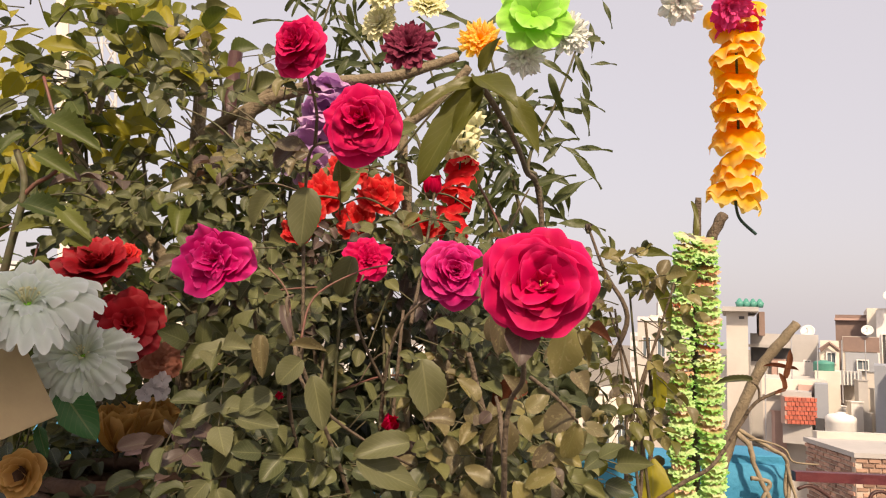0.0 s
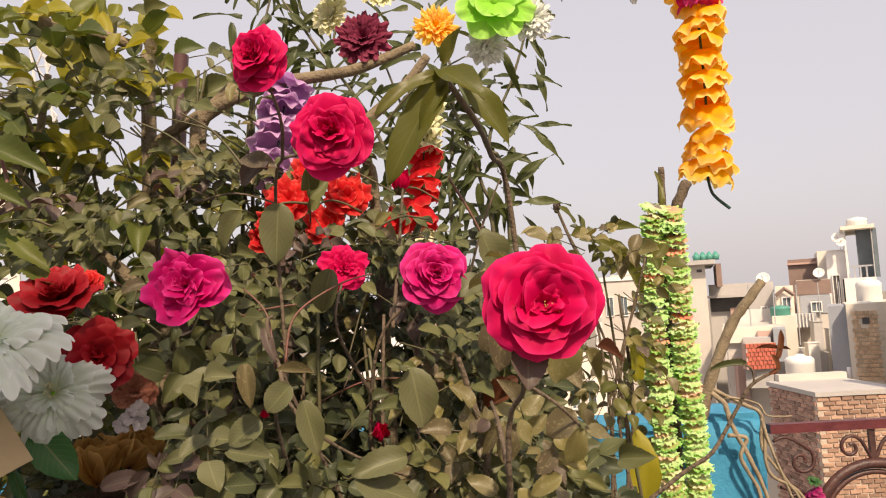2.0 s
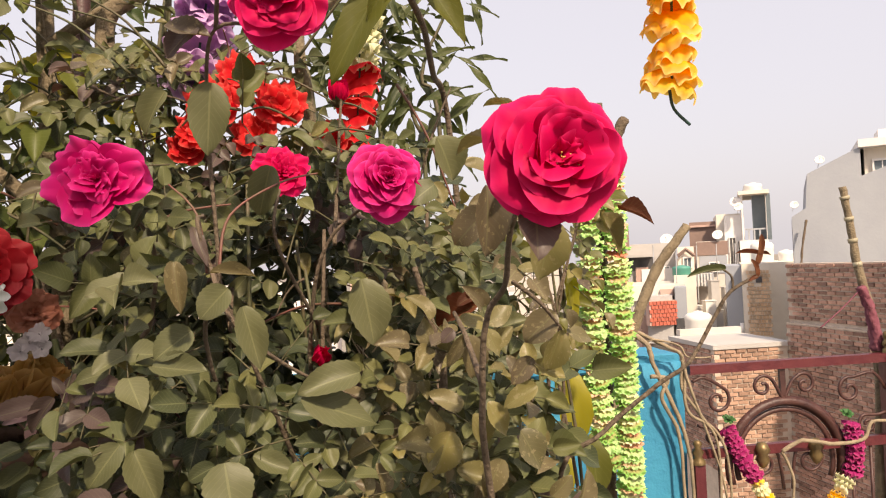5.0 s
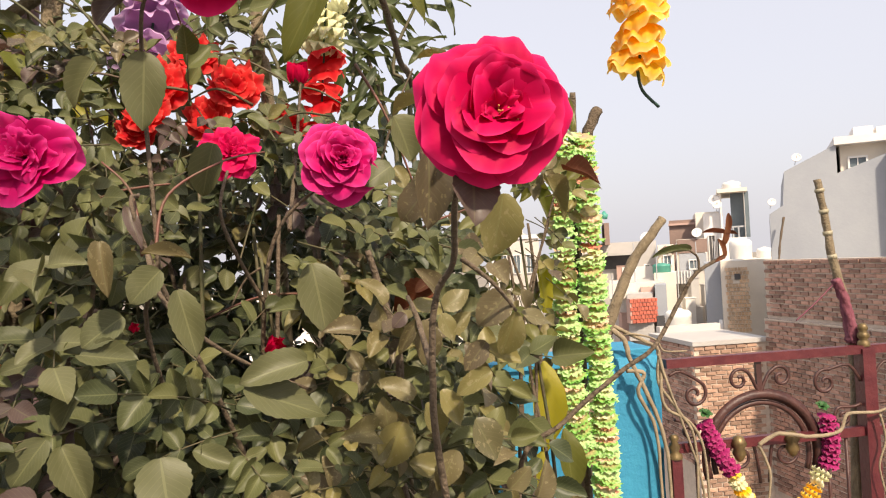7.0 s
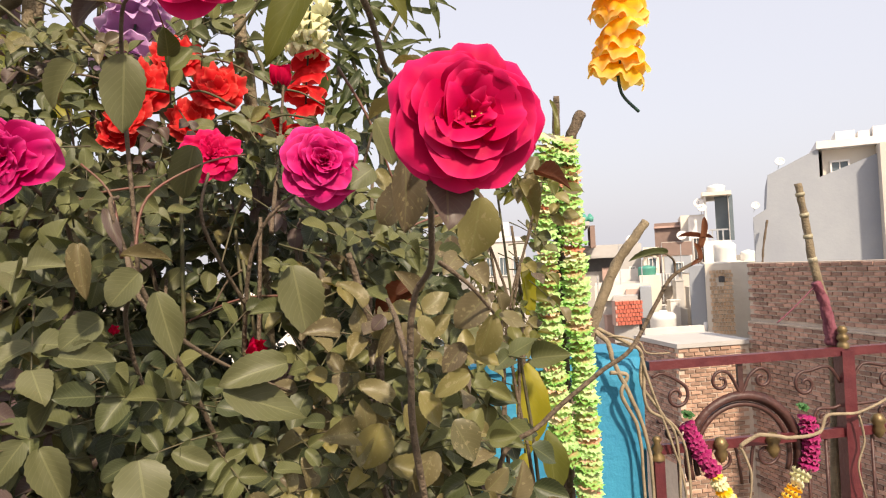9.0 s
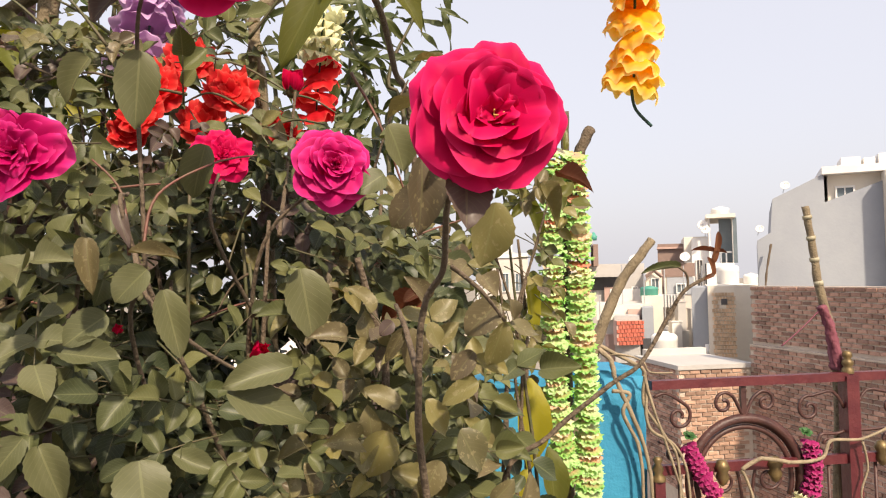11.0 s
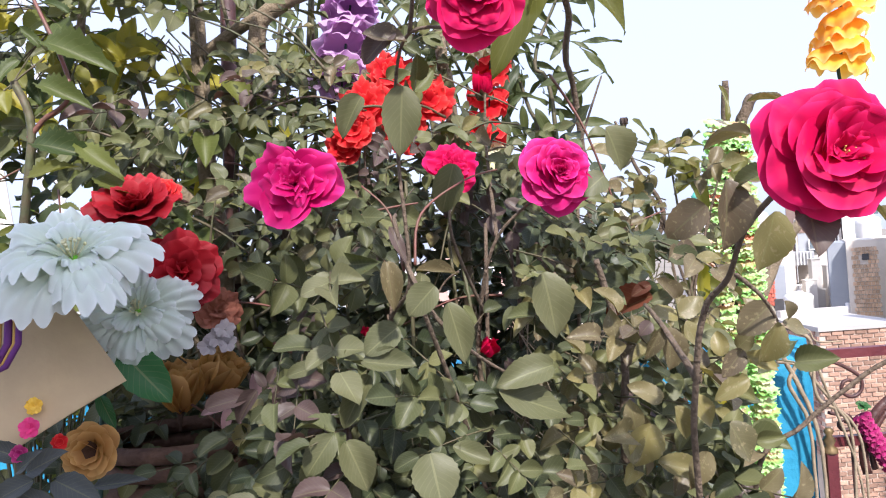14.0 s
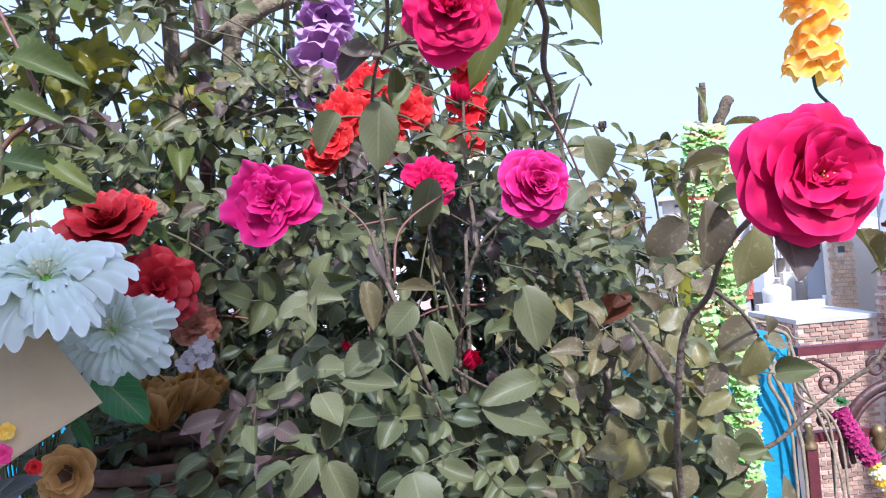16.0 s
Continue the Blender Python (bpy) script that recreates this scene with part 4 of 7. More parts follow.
# ---- near brick walls ----
def brick_run(root, x0, x1, z0, z1, y, mat, length=0.235, course=0.088, joint=0.018, parts=300, at0=Matrix()):
    """Courses of bricks in stretcher bond on a wall's front; the first ones as pieces, the rest joined."""
    meshes = []
    for k in range(4):
        b = Geo()
        dx, dz = random.uniform(-0.004, 0.004), random.uniform(-0.004, 0.004)
        c = 0.006
        L, H = length - joint + dx, course - joint + dz
        b.add([(0, 0.034, 0), (L, 0.034, 0), (L, 0.034, H), (0, 0.034, H), (c, 0, c), (L - c, 0, c), (L - c, 0, H - c), (c, 0, H - c)],
              [(4, 5, 6, 7), (0, 1, 5, 4), (1, 2, 6, 5), (2, 3, 7, 6), (3, 0, 4, 7)])
        meshes.append(b)
    made = [b.mesh("brick", mat, False) for b in meshes]
    rest = Geo()
    n = 0
    z = z1 - course
    row = 0
    while z > z0:
        x = x0 - (length / 2 if row % 2 else 0)
        while x < x1:
            at = at0 @ Matrix.Translation((x + random.uniform(-0.006, 0.006), y - 0.024 + random.uniform(-0.012, 0.008), z + random.uniform(-0.005, 0.005)))
            k = random.randrange(4)
            if x >= x0 and x + length <= x1 + 0.01:
                if n < parts:
                    part("brick", made[k], mat, root, smooth=False, m=at)
                    n += 1
                else:
                    rest.merge(meshes[k], at)
            x += length
        z -= course
        row += 1
    if rest.v:
        part("bricks", rest, mat, root, smooth=False)["kind"] = "stuff"


# ---- the neighbouring roofs and houses ----
turned = []


def house(name, label, tl, br, depth, mat, base=-8.0, group="neighbouring houses"):
    """A house whose front runs from tl to br; its parts go under it."""
    x0, y, z1 = tl
    x1, z0 = br[0], br[2]
    root = thing(name, label, "building", (x0, y, base), group)
    turned.append(root)
    w = Geo()
    w.box((x0, y, base), (x1, y + depth, z1))
    part("wall", w, mat, root, smooth=False)
    return root


def slab(root, name, tl, br, depth, mat, proud=0.0, label=""):
    w = Geo()
    w.box((tl[0], tl[1] - proud, br[2]), (br[0], tl[1] + depth, tl[2]))
    return part(name, w, mat, root, label, smooth=False)


def window(root, tl, br, mat=GLASS, frame_mat=WHITE, bars=1):
    """A recessed-looking window: a dark pane in a proud frame with glazing bars and a sill."""
    x0, y, z1 = tl
    x1, z0 = br[0], br[2]
    t = max(0.05, (x1 - x0) * 0.07)
    f = Geo()
    for a, b in (((x0 - t, y - 0.10, z1), (x1 + t, y, z1 + t)), ((x0 - t, y - 0.10, z0 - t), (x1 + t, y, z0)), ((x0 - t, y - 0.10, z0), (x0, y, z1)), ((x1, y - 0.10, z0), (x1 + t, y, z1))):
        f.box(a, b)
    for k in range(1, bars + 1):
        xm = x0 + (x1 - x0) * k / (bars + 1)
        f.box((xm - t * 0.3, y - 0.05, z0), (xm + t * 0.3, y - 0.01, z1))
    win = part("window", f, frame_mat, root, smooth=False)
    p = Geo()
    p.box((x0, y - 0.03, z0), (x1, y - 0.005, z1))
    part("pane", p, mat, win, smooth=False)
    return win


def water_tank(at, r, h, mat, label, group="water tanks"):
    root = thing("water_tank", label, "water tank", at, group)
    g = Geo()
    g.lathe([(0, 0), (r * 0.96, 0), (r, h * 0.04), (r * 0.98, h * 0.2), (r, h * 0.22), (r * 0.98, h * 0.4), (r, h * 0.42), (r * 0.98, h * 0.6), (r, h * 0.62), (r, h * 0.8), (r * 0.8, h * 0.9), (r * 0.35, h * 0.95), (0, h * 0.95)], 20)
    part("body", g, mat, root, m=Matrix.Translation(at))
    g = Geo()
    g.lathe([(r * 0.34, h * 0.93), (r * 0.34, h * 1.0), (0, h * 1.02)], 14)
    part("lid", g, mat, root, m=Matrix.Translation(at))
    return root


def dish(at, r, group="satellite dishes"):
    r *= 0.75
    root = thing("satellite_dish", "pale grey satellite dish on a roof", "satellite dish", (at[0], at[1], at[2] - r * 1.6), group)
    m = facing(at, (-0.5, -0.75, 0.45))
    g = Geo()
    g.lathe([(0.0, -r * 0.25), (r * 0.5, -r * 0.18), (r * 0.85, -r * 0.06), (r, 0.02), (r * 1.02, 0), (r * 0.85, -r * 0.10), (0, -r * 0.29)], 18)
    part("bowl", g, WHITE, root, m=m)
    g = Geo()
    g.tube([(0, 0, -r * 0.2), (0, 0, r * 0.7)], r * 0.05, 5)
    g.box((-r * 0.1, -r * 0.1, r * 0.7), (r * 0.1, r * 0.1, r * 0.85))
    part("receiver", g, METAL, root, m=m)
    g = Geo()
    g.tube([at, (at[0], at[1] + 0.1, at[2] - r * 1.6)], r * 0.07, 6)
    part("mast", g, METAL, root)


# brick walls of the open shaft beyond the gate: a long wall on the east, a lower block across the end
EAST = Matrix.Translation((8.81, 14.0, 0.0)) @ Matrix.Rotation(radians(-86.3), 4, "Z")
nb = thing("brick_wall", "long unplastered brown brick wall with thick smeared mortar", "building", (8.81, 14.0, -8.0), "neighbouring houses")
g = Geo()
g.box((0.0, 0.0, -8.0), (8.4, 0.25, 1.24), mat=EAST)
part("wall", g, MORTAR, nb, smooth=False)
g = Geo()
g.box((0.0, -0.07, -8.0), (8.4, 0.0, 0.0), mat=EAST)
g.box((0.0, -0.085, 0.0), (8.4, 0.0, 0.025), mat=EAST)
part("plinth", g, MORTAR, nb, "thicker lower brickwork with a mortar ledge", smooth=False)
lo = thing("brick_block", "low pale brick roof block with a cement slab", "building", (7.12, 14.0, -8.0), "neighbouring houses")
g = Geo()
g.box((7.12, 14.0, -8.0), (8.82, 16.0, -0.45))
part("wall", g, MORTAR, lo, smooth=False)
g = Geo()
g.box((7.08, 13.95, -0.45), (8.80, 16.05, -0.36))
part("coping", g, CONCRETE, lo, "pale cement slab", smooth=False)
g = Geo()
g.box((7.3, 15.9, -0.36), (8.8, 16.1, -0.22))
part("kerb", g, BEIGE, lo, smooth=False)

# grey and cream houses across the street
h = house("grey_tower_house", "grey rendered stair tower with a slab roof", (10.205, 30.000, 2.897), (11.065, 30.000, -1.353), 5, BEIGE)
slab(h, "roof", (10.036, 29.700, 3.073), (11.479, 29.700, 2.896), 5.5, CONCRETE, 0.2)
slab(h, "annex", (11.550, 31.000, 2.950), (11.775, 31.000, 1.963), 3, BROWN_WALL)
# a dark sheet for the shade in the vent hole
slab(h, "vent", (10.711, 30.000, 2.709), (10.927, 30.000, 2.591), 0.05, DARK, 0.02)
for k in range(4):
    p = ((11.102, 31.000, 3.194)[0] + 0.28 * k, 31.0, (11.101, 31.000, 3.145)[2])
    g = Geo()
    g.lathe([(0, 0), (0.14, 0), (0.18, 0.2), (0.14, 0.22), (0.05, 0.36), (0.0, 0.38)], 8, mat=Matrix.Translation(p))
    solo("roof_planter", g, TANK_GREEN, "teal roof pot on the stair tower", "pot", True, group="roof pots")
h = house("grey_house", "grey rendered house with a deep dark veranda", (11.895, 32.000, 2.075), (14.715, 32.000, -2.039), 6, CONCRETE)
slab(h, "roof_slab", (11.684, 31.600, 1.592), (13.578, 31.600, 1.479), 1, CONCRETE, 0.3)
# no deep veranda is built: a dark sheet on the wall is its shade
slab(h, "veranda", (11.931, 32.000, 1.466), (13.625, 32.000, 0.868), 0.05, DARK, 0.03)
slab(h, "wall_panel", (10.571, 30.200, 1.109), (11.751, 30.200, -1.136), 0.8, WHITE)
slab(h, "door", (12.771, 31.800, 1.019), (13.363, 31.800, 0.169), 0.05, PINKISH, 0.04)
window(h, (14.130, 31.900, 0.975), (14.331, 31.900, 0.799))
slab(h, "wall_panel", (13.036, 31.700, 0.922), (14.605, 31.700, -1.264), 0.2, WHITE)
dish((14.125, 31.500, 2.237), 0.38)
h = house("gabled_house", "small white house with a brown gable trim", (13.933, 30.000, 1.849), (14.672, 30.000, -1.812), 5, CREAM)
g = Geo()
a, b, c = Vector((13.924, 29.800, 1.444)), Vector((14.299, 29.800, 1.731)), Vector((14.678, 29.800, 1.449))
g.tube([a, b, c], 0.09, 4)
part("gable_trim", g, BROWN_WALL, h, "brown gable trim", smooth=False)
window(h, (14.209, 30.000, 1.349), (14.513, 30.000, 0.970))
h = house("brown_house", "brown brick upper storey of a far house", (19.395, 40.000, 3.360), (21.495, 40.000, 0.212), 6, BROWN_WALL)
slab(h, "roof_slab", (19.355, 40.000, 3.167), (21.621, 40.000, 3.057), 1, PINKISH, 0.2)
slab(h, "side", (21.015, 39.000, 3.680), (22.457, 39.000, 2.122), 5, CREAM)
h = house("stone_house", "house faced with brown stone over a grey porch", (15.317, 31.000, 2.063), (16.666, 31.000, -1.922), 6, BEIGE)
slab(h, "stone_band", (15.341, 31.000, 2.039), (16.790, 31.000, 1.430), 0.1, BROWN_WALL, 0.05)
slab(h, "porch", (15.417, 31.000, 1.396), (16.728, 31.000, 0.615), 0.1, CONCRETE_B, 0.04)
window(h, (15.911, 30.900, 1.080), (16.300, 30.900, 0.714))
slab(h, "balcony", (14.891, 30.000, 0.639), (16.043, 30.000, 0.075), 1, METAL, 0.02)
for k in range(8):
    p = (14.891, 29.900, 0.642)
    slab(h, "baluster", (p[0] + 0.14 * k, 29.9, p[2]), (p[0] + 0.14 * k + 0.05, 29.9, p[2] - 0.55), 0.05, WHITE)
dish((16.084, 30.500, 2.332), 0.3)
h = house("white_tower_house", "white house with a tall glazed stair tower", (19.401, 36.000, 3.459), (20.514, 36.000, -2.483), 5, WHITE)
slab(h, "tower_wall", (20.214, 35.500, 2.099), (21.767, 35.500, -0.186), 5, WHITE)
slab(h, "tower_side", (20.389, 35.500, 4.538), (20.476, 35.500, 2.072), 4, WHITE)
slab(h, "tower_side", (21.719, 35.500, 4.552), (21.738, 35.500, 2.082), 4, WHITE)
slab(h, "tower_roof", (20.249, 35.400, 4.644), (21.890, 35.400, 4.459), 4.4, CREAM, 0.3)
slab(h, "tower_glass", (20.996, 36.200, 4.511), (22.016, 36.200, 2.091), 0.1, GLASS)
slab(h, "tower_rail", (20.564, 35.600, 2.703), (21.680, 35.600, 2.626), 0.1, METAL)
for x in (0, 1, 2):
    p, q = (20.709, 35.600, 2.647), (20.682, 35.600, 2.103)
    slab(h, "baluster", (p[0] + 0.3 * x, p[1], p[2]), (p[0] + 0.3 * x + 0.08, q[1], q[2]), 0.1, METAL)
window(h, (19.675, 36.000, 2.273), (19.995, 36.000, 0.866), DARK, WHITE, 1)
window(h, (20.140, 36.000, 2.075), (20.380, 36.000, 0.868), DARK, WHITE, 0)
p = (21.422, 36.500, 4.746)
p = (p[0], p[1], p[2] - 0.15)
water_tank(p, 0.48, 0.62, TANK, "white water tank on the stair tower", "water tanks")
p = (21.550, 37.200, 4.743)
p = (p[0], p[1], p[2] - 0.2)
water_tank(p, 0.30, 0.5, TANK, "white water tank on the stair tower", "water tanks")
dish((19.644, 35.200, 4.135), 0.36)
dish((19.695, 35.000, 3.867), 0.3)
h = house("flat_house", "plain cream house under the large water tank", (14.275, 24.400, 1.096), (15.875, 24.400, -1.936), 5, CREAM)
p = (14.871, 25.000, 1.085)
water_tank(p, 0.40, 0.82, TANK, "large white ribbed water tank on a roof", "water tanks")
p = (16.450, 26.000, 1.072)
water_tank(p, 0.28, 0.45, TANK, "small white water tank on a roof", "water tanks")
h = house("slab_house", "house end with a grey side and a stone patterned front", (11.773, 22.000, 1.083), (12.491, 22.000, -1.250), 4, CONCRETE_B)
front = slab(h, "front", (12.320, 21.500, 1.133), (13.206, 21.500, -1.519), 4, CREAM)
tl, br = (12.452, 21.500, 0.945), (13.211, 21.500, -1.101)
bw_, bh_ = (br[0] - tl[0]) / 7, (tl[2] - br[2]) / 16
for r in range(16):
    for c in range(7):
        if (r, c) in ((2, 2), (2, 3), (3, 2), (3, 3)):
            continue
        s = Geo()
        x, z = tl[0] + bw_ * (c + (0.4 if r % 2 else 0)), tl[2] - bh_ * (r + 1)
        s.box((x, 21.46, z), (min(x + bw_ * 0.86, br[0] + 0.1), 21.52, z + bh_ * 0.8))
        part("stone", s, STONE, front, smooth=False)
# the vent's inner shade, as a dark sheet on the front
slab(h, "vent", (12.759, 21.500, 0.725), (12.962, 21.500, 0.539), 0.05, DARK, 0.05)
h = house("low_house", "low beige house with washing on its roof wall", (10.077, 26.000, 0.420), (12.232, 26.000, -2.168), 4, BEIGE)
slab(h, "upper_wall", (10.041, 25.800, 0.429), (11.838, 25.800, -0.131), 0.3, CREAM)
slab(h, "shutter", (11.265, 25.700, 0.277), (11.749, 25.700, -0.165), 0.1, PINKISH, 0.05)
tl, br = (10.111, 24.300, -0.074), (11.199, 24.300, -0.944)
quilt = thing("red_cloth", "red and cream chequered cloth hung over a wall", "cloth", (tl[0], 24.3, br[2]))
cw, ch = (br[0] - tl[0]) / 8, (tl[2] - br[2]) / 6
for r in range(6):
    for c in range(8):
        s = Geo()
        x, z = tl[0] + cw * (c + (0.5 if r % 2 else 0)), tl[2] - ch * (r + 1)
        s.box((x, 24.25, z), (x + cw * 0.86, 24.3, z + ch * 0.84))
        part("panel", s, RED_TILE, quilt, smooth=False)
s = Geo()
s.box((tl[0], 24.29, br[2]), (br[0] + cw * 0.5, 24.6, tl[2]))
part("backing", s, PINKISH, quilt, smooth=False)
h = house("yellow_house", "small pale yellow roof room", (12.331, 27.000, 0.704), (13.218, 27.000, -0.207), 3, CREAM)
p = (12.892, 27.500, 0.668)
water_tank(p, 0.36, 0.42, TANK_GREEN, "teal green water tank on a roof", "water tanks")
slab(h, "grey_wall", (11.254, 24.000, 0.083), (12.217, 24.000, -1.601), 3, CONCRETE)
p = (10.770, 22.000, -1.098)
tankroot = water_tank(p, 0.42, 0.78, TANK, "squat white ribbed water tank on a near roof", "water tanks")
slab(h, "shelter", (12.319, 24.000, 0.371), (12.749, 24.000, -1.414), 3, CONCRETE_B)
# dark sheet on the shelter wall, in place of a shaded opening
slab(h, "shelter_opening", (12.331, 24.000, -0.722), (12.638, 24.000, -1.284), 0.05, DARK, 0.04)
g = Geo()
p = (11.695, 21.000, -0.975)
g.tube([(p[0], p[1], p[2] - 0.05), (p[0], p[1], p[2] + 0.3)], 0.06, 8)
solo("roof_pipe", g, WHITE, "short white pipe on a roof", "pipe", True)
# pale flats far off to the left
h = house("white_flats", "far pale block of flats with balconies", (12.568, 60.000, 2.260), (15.816, 60.000, -5.219), 8, WHITE)
slab(h, "roof_room", (14.816, 60.000, 4.900), (15.743, 60.000, 2.283), 5, WHITE)
slab(h, "roof_room", (14.124, 60.000, 3.698), (15.934, 60.000, 2.190), 4, CREAM)
for k in range(5):
    a, b = (12.661, 60.000, 1.976), (12.657, 60.000, 1.598)
    dz = (a[2] - b[2]) / 8 * 18 * k
    e = (15.444, 60.000, 1.617)
    slab(h, "balcony_recess", (a[0], 60, a[2] - dz), (e[0], 60, b[2] - dz), 0.05, CONCRETE, 0.04)
# houses seen through the leaves
for k, (tl, br, mat, lab) in enumerate((((-0.397, 34.000, 1.782), (4.540, 34.000, -6.248), PINKISH, "pinkish house beyond the parapet"), ((4.237, 30.000, -0.614), (6.421, 30.000, -5.538), CREAM, "cream house beyond the parapet"), ((9.659, 44.000, 2.792), (12.513, 44.000, -9.106), BEIGE, "beige house beyond the parapet"), ((-7.350, 40.000, 0.656), (-0.865, 40.000, -7.094), WHITE, "white house beyond the parapet"),
                                        ((-18.859, 38.000, 2.326), (-11.411, 38.000, -6.869), CREAM, "pale house beyond the parapet"), ((-45.015, 45.000, 5.827), (-22.984, 45.000, -7.747), WHITE, "white house beyond the parapet"))):
    h = house("far_house", lab, tl, br, 5, mat)
    for j in range(3):
        x0 = tl[0] + (br[0] - tl[0]) * (0.12 + 0.3 * j)
        x1 = x0 + (br[0] - tl[0]) * 0.14
        window(h, (x0, tl[1], tl[2] - 1.0), (x1, tl[1], tl[2] - 2.1))
    slab(h, "parapet", (tl[0], tl[1], tl[2] + 0.25), (br[0], tl[1], tl[2]), 0.3, WHITE, 0.1)
h = house("striped_house", "house with a white slatted roof screen", (0.361, 24.000, -0.564), (1.417, 24.000, -3.804), 3, BEIGE)
a, b = (0.362, 23.800, -0.455), (1.275, 23.800, -0.605)
for k in range(4):
    slab(h, "slat", (a[0], 23.8, a[2] - 0.30 * k), (b[0], 23.8, a[2] - 0.30 * k - 0.16), 0.1, WHITE)

# small roof clutter on the far houses
for k in range(26):
    p = Vector((9.923, 25.400, 0.287)).lerp(Vector((18.231, 30.000, 1.040)), (k * 0.381) % 1.0)
    g = Geo()
    z = p.z + random.uniform(-0.6, 0.9)
    if k % 3 == 0:
        g.tube([(p.x, p.y, z - 1.6), (p.x + 0.02, p.y, z + 0.7)], 0.022, 5)
        solo("roof_pole", g, METAL, "thin grey pole on a far roof", "pole", group="roof poles")
    else:
        w, hgt = random.uniform(0.25, 0.5), random.uniform(0.3, 0.6)
        g.box((p.x, p.y, z - 3.4), (p.x + w, p.y + 0.3, z - 1.4 + hgt))
        g.box((p.x - 0.03, p.y - 0.03, z - 1.4 + hgt), (p.x + w + 0.03, p.y + 0.33, z - 1.36 + hgt))
        solo("roof_box", g, random.choice((WHITE, PINKISH, CONCRETE)), "small rendered box on a far roof", "roof box", group="roof boxes")

# the tall grey house on the east
p0, p1, p2, p3 = (11.587, 18.000, 2.395), (11.989, 18.000, 2.582), (12.083, 18.000, 3.511), (13.569, 18.000, 4.101)
gh = thing("grey_end_house", "tall plain grey house end with stepped roofline", "building", (p0[0], 18.0, -8.0), "neighbouring houses")
g = Geo()
low = -8.0
q3, q4 = (13.570, 18.000, 3.344), (15.580, 18.000, 3.958)
outline = [(p0[0], low), (p0[0], p0[2]), (p1[0], p1[2] + 0.02), (p2[0], p2[2]), (p3[0], p3[2]), (q3[0], q3[2]), (q4[0], q4[2]), (q4[0] + 0.25, low)]
n = len(outline)
g.add([(x, 18.0, z) for x, z in outline] + [(x, 23.0, z) for x, z in outline], [tuple(range(n)), tuple(range(2 * n - 1, n - 1, -1))] + [(i, (i + 1) % n, n + (i + 1) % n, n + i) for i in range(n)])
part("wall", g, CONCRETE_B, gh, smooth=False)
slab(gh, "roof_room", (13.695, 18.300, 4.211), (16.485, 18.300, 1.663), 4, CREAM)
slab(gh, "roof_cap", (13.515, 18.100, 4.277), (16.845, 18.100, 4.075), 4.4, WHITE, 0.2)
slab(gh, "annex", (15.155, 17.500, 4.045), (19.263, 17.500, -0.092), 4, BEIGE)
window(gh, (13.946, 18.300, 3.723), (14.393, 18.300, 3.486), GLASS, WHITE, 1)
for tl, br in (((14.141, 18.600, 4.577), (14.684, 18.600, 4.304)), ((14.773, 18.600, 4.532), (15.086, 18.600, 4.295)), ((15.182, 18.600, 4.623), (15.638, 18.600, 4.283))):
    slab(gh, "roof_block", tl, br, 1.0, WHITE)
for x in (0, 1):
    a, b = (15.779, 18.600, 4.710), (15.799, 18.600, 4.213)
    slab(gh, "roof_post", (a[0] + 0.12 * x, a[1], a[2]), (b[0] + 0.12 * x, b[1], b[2]), 0.05, WHITE)
dish((12.344, 17.800, 3.880), 0.16)
dish((11.545, 17.800, 2.703), 0.14)
g = Geo()
g.tube(smooth_line([(11.736, 17.600, 2.284), (11.597, 17.600, 1.684), (11.509, 17.600, 1.083)]), 0.03, 5, 0, 0.2)
solo("roof_pole", g, BARK, "thin crooked pole before the grey house", "pole", True)

turned.append(gh)

# the lattice mast, far left
mast = thing("lattice_mast", "tall white and grey steel lattice mast", "mast", (-29.982, 60.000, -26.958))
a, b = Vector((-37.831, 60.000, 44.400)), Vector((-30.750, 60.000, -13.767))
for sx, mt in ((-2.2, CREAM), (1.4, TOWER), (2.6, TOWER)):
    g = Geo()
    g.tube([a + Vector((sx, 0, 0)), b + Vector((sx, 0, -8))], 0.55 if sx < 0 else 0.13, 6)
    part("leg", g, mt, mast, smooth=False)
for k in range(26):
    p = a.lerp(b, k / 26)
    q = a.lerp(b, (k + 1) / 26)
    g = Geo()
    g.tube([p + Vector((1.4, 0, 0)), q + Vector((2.6, 0, 0))], 0.09, 4)
    g.tube([p + Vector((2.6, 0, 0)), q + Vector((1.4, 0, 0))], 0.09, 4)
    g.tube([p + Vector((-1.6, 0, 0)), p + Vector((2.6, 0, 0))], 0.08, 4)
    part("brace", g, TOWER, mast, smooth=False)

# ---- the rose bush ----
bush = Plant("rose_bush", "large climbing rose bush with crimson blooms and dusty leaves", "rose bush", (-0.1, 1.35, 0.0), 300)
tall = Plant("rose_bush", "tall rose shoot with one big open crimson bloom", "rose bush", (0.25, 1.25, 0.0), 280)
back = Plant("rose_bush", "dense older rose bush behind, with dark leaves", "rose bush", (-0.4, 1.65, 0.0), 260)

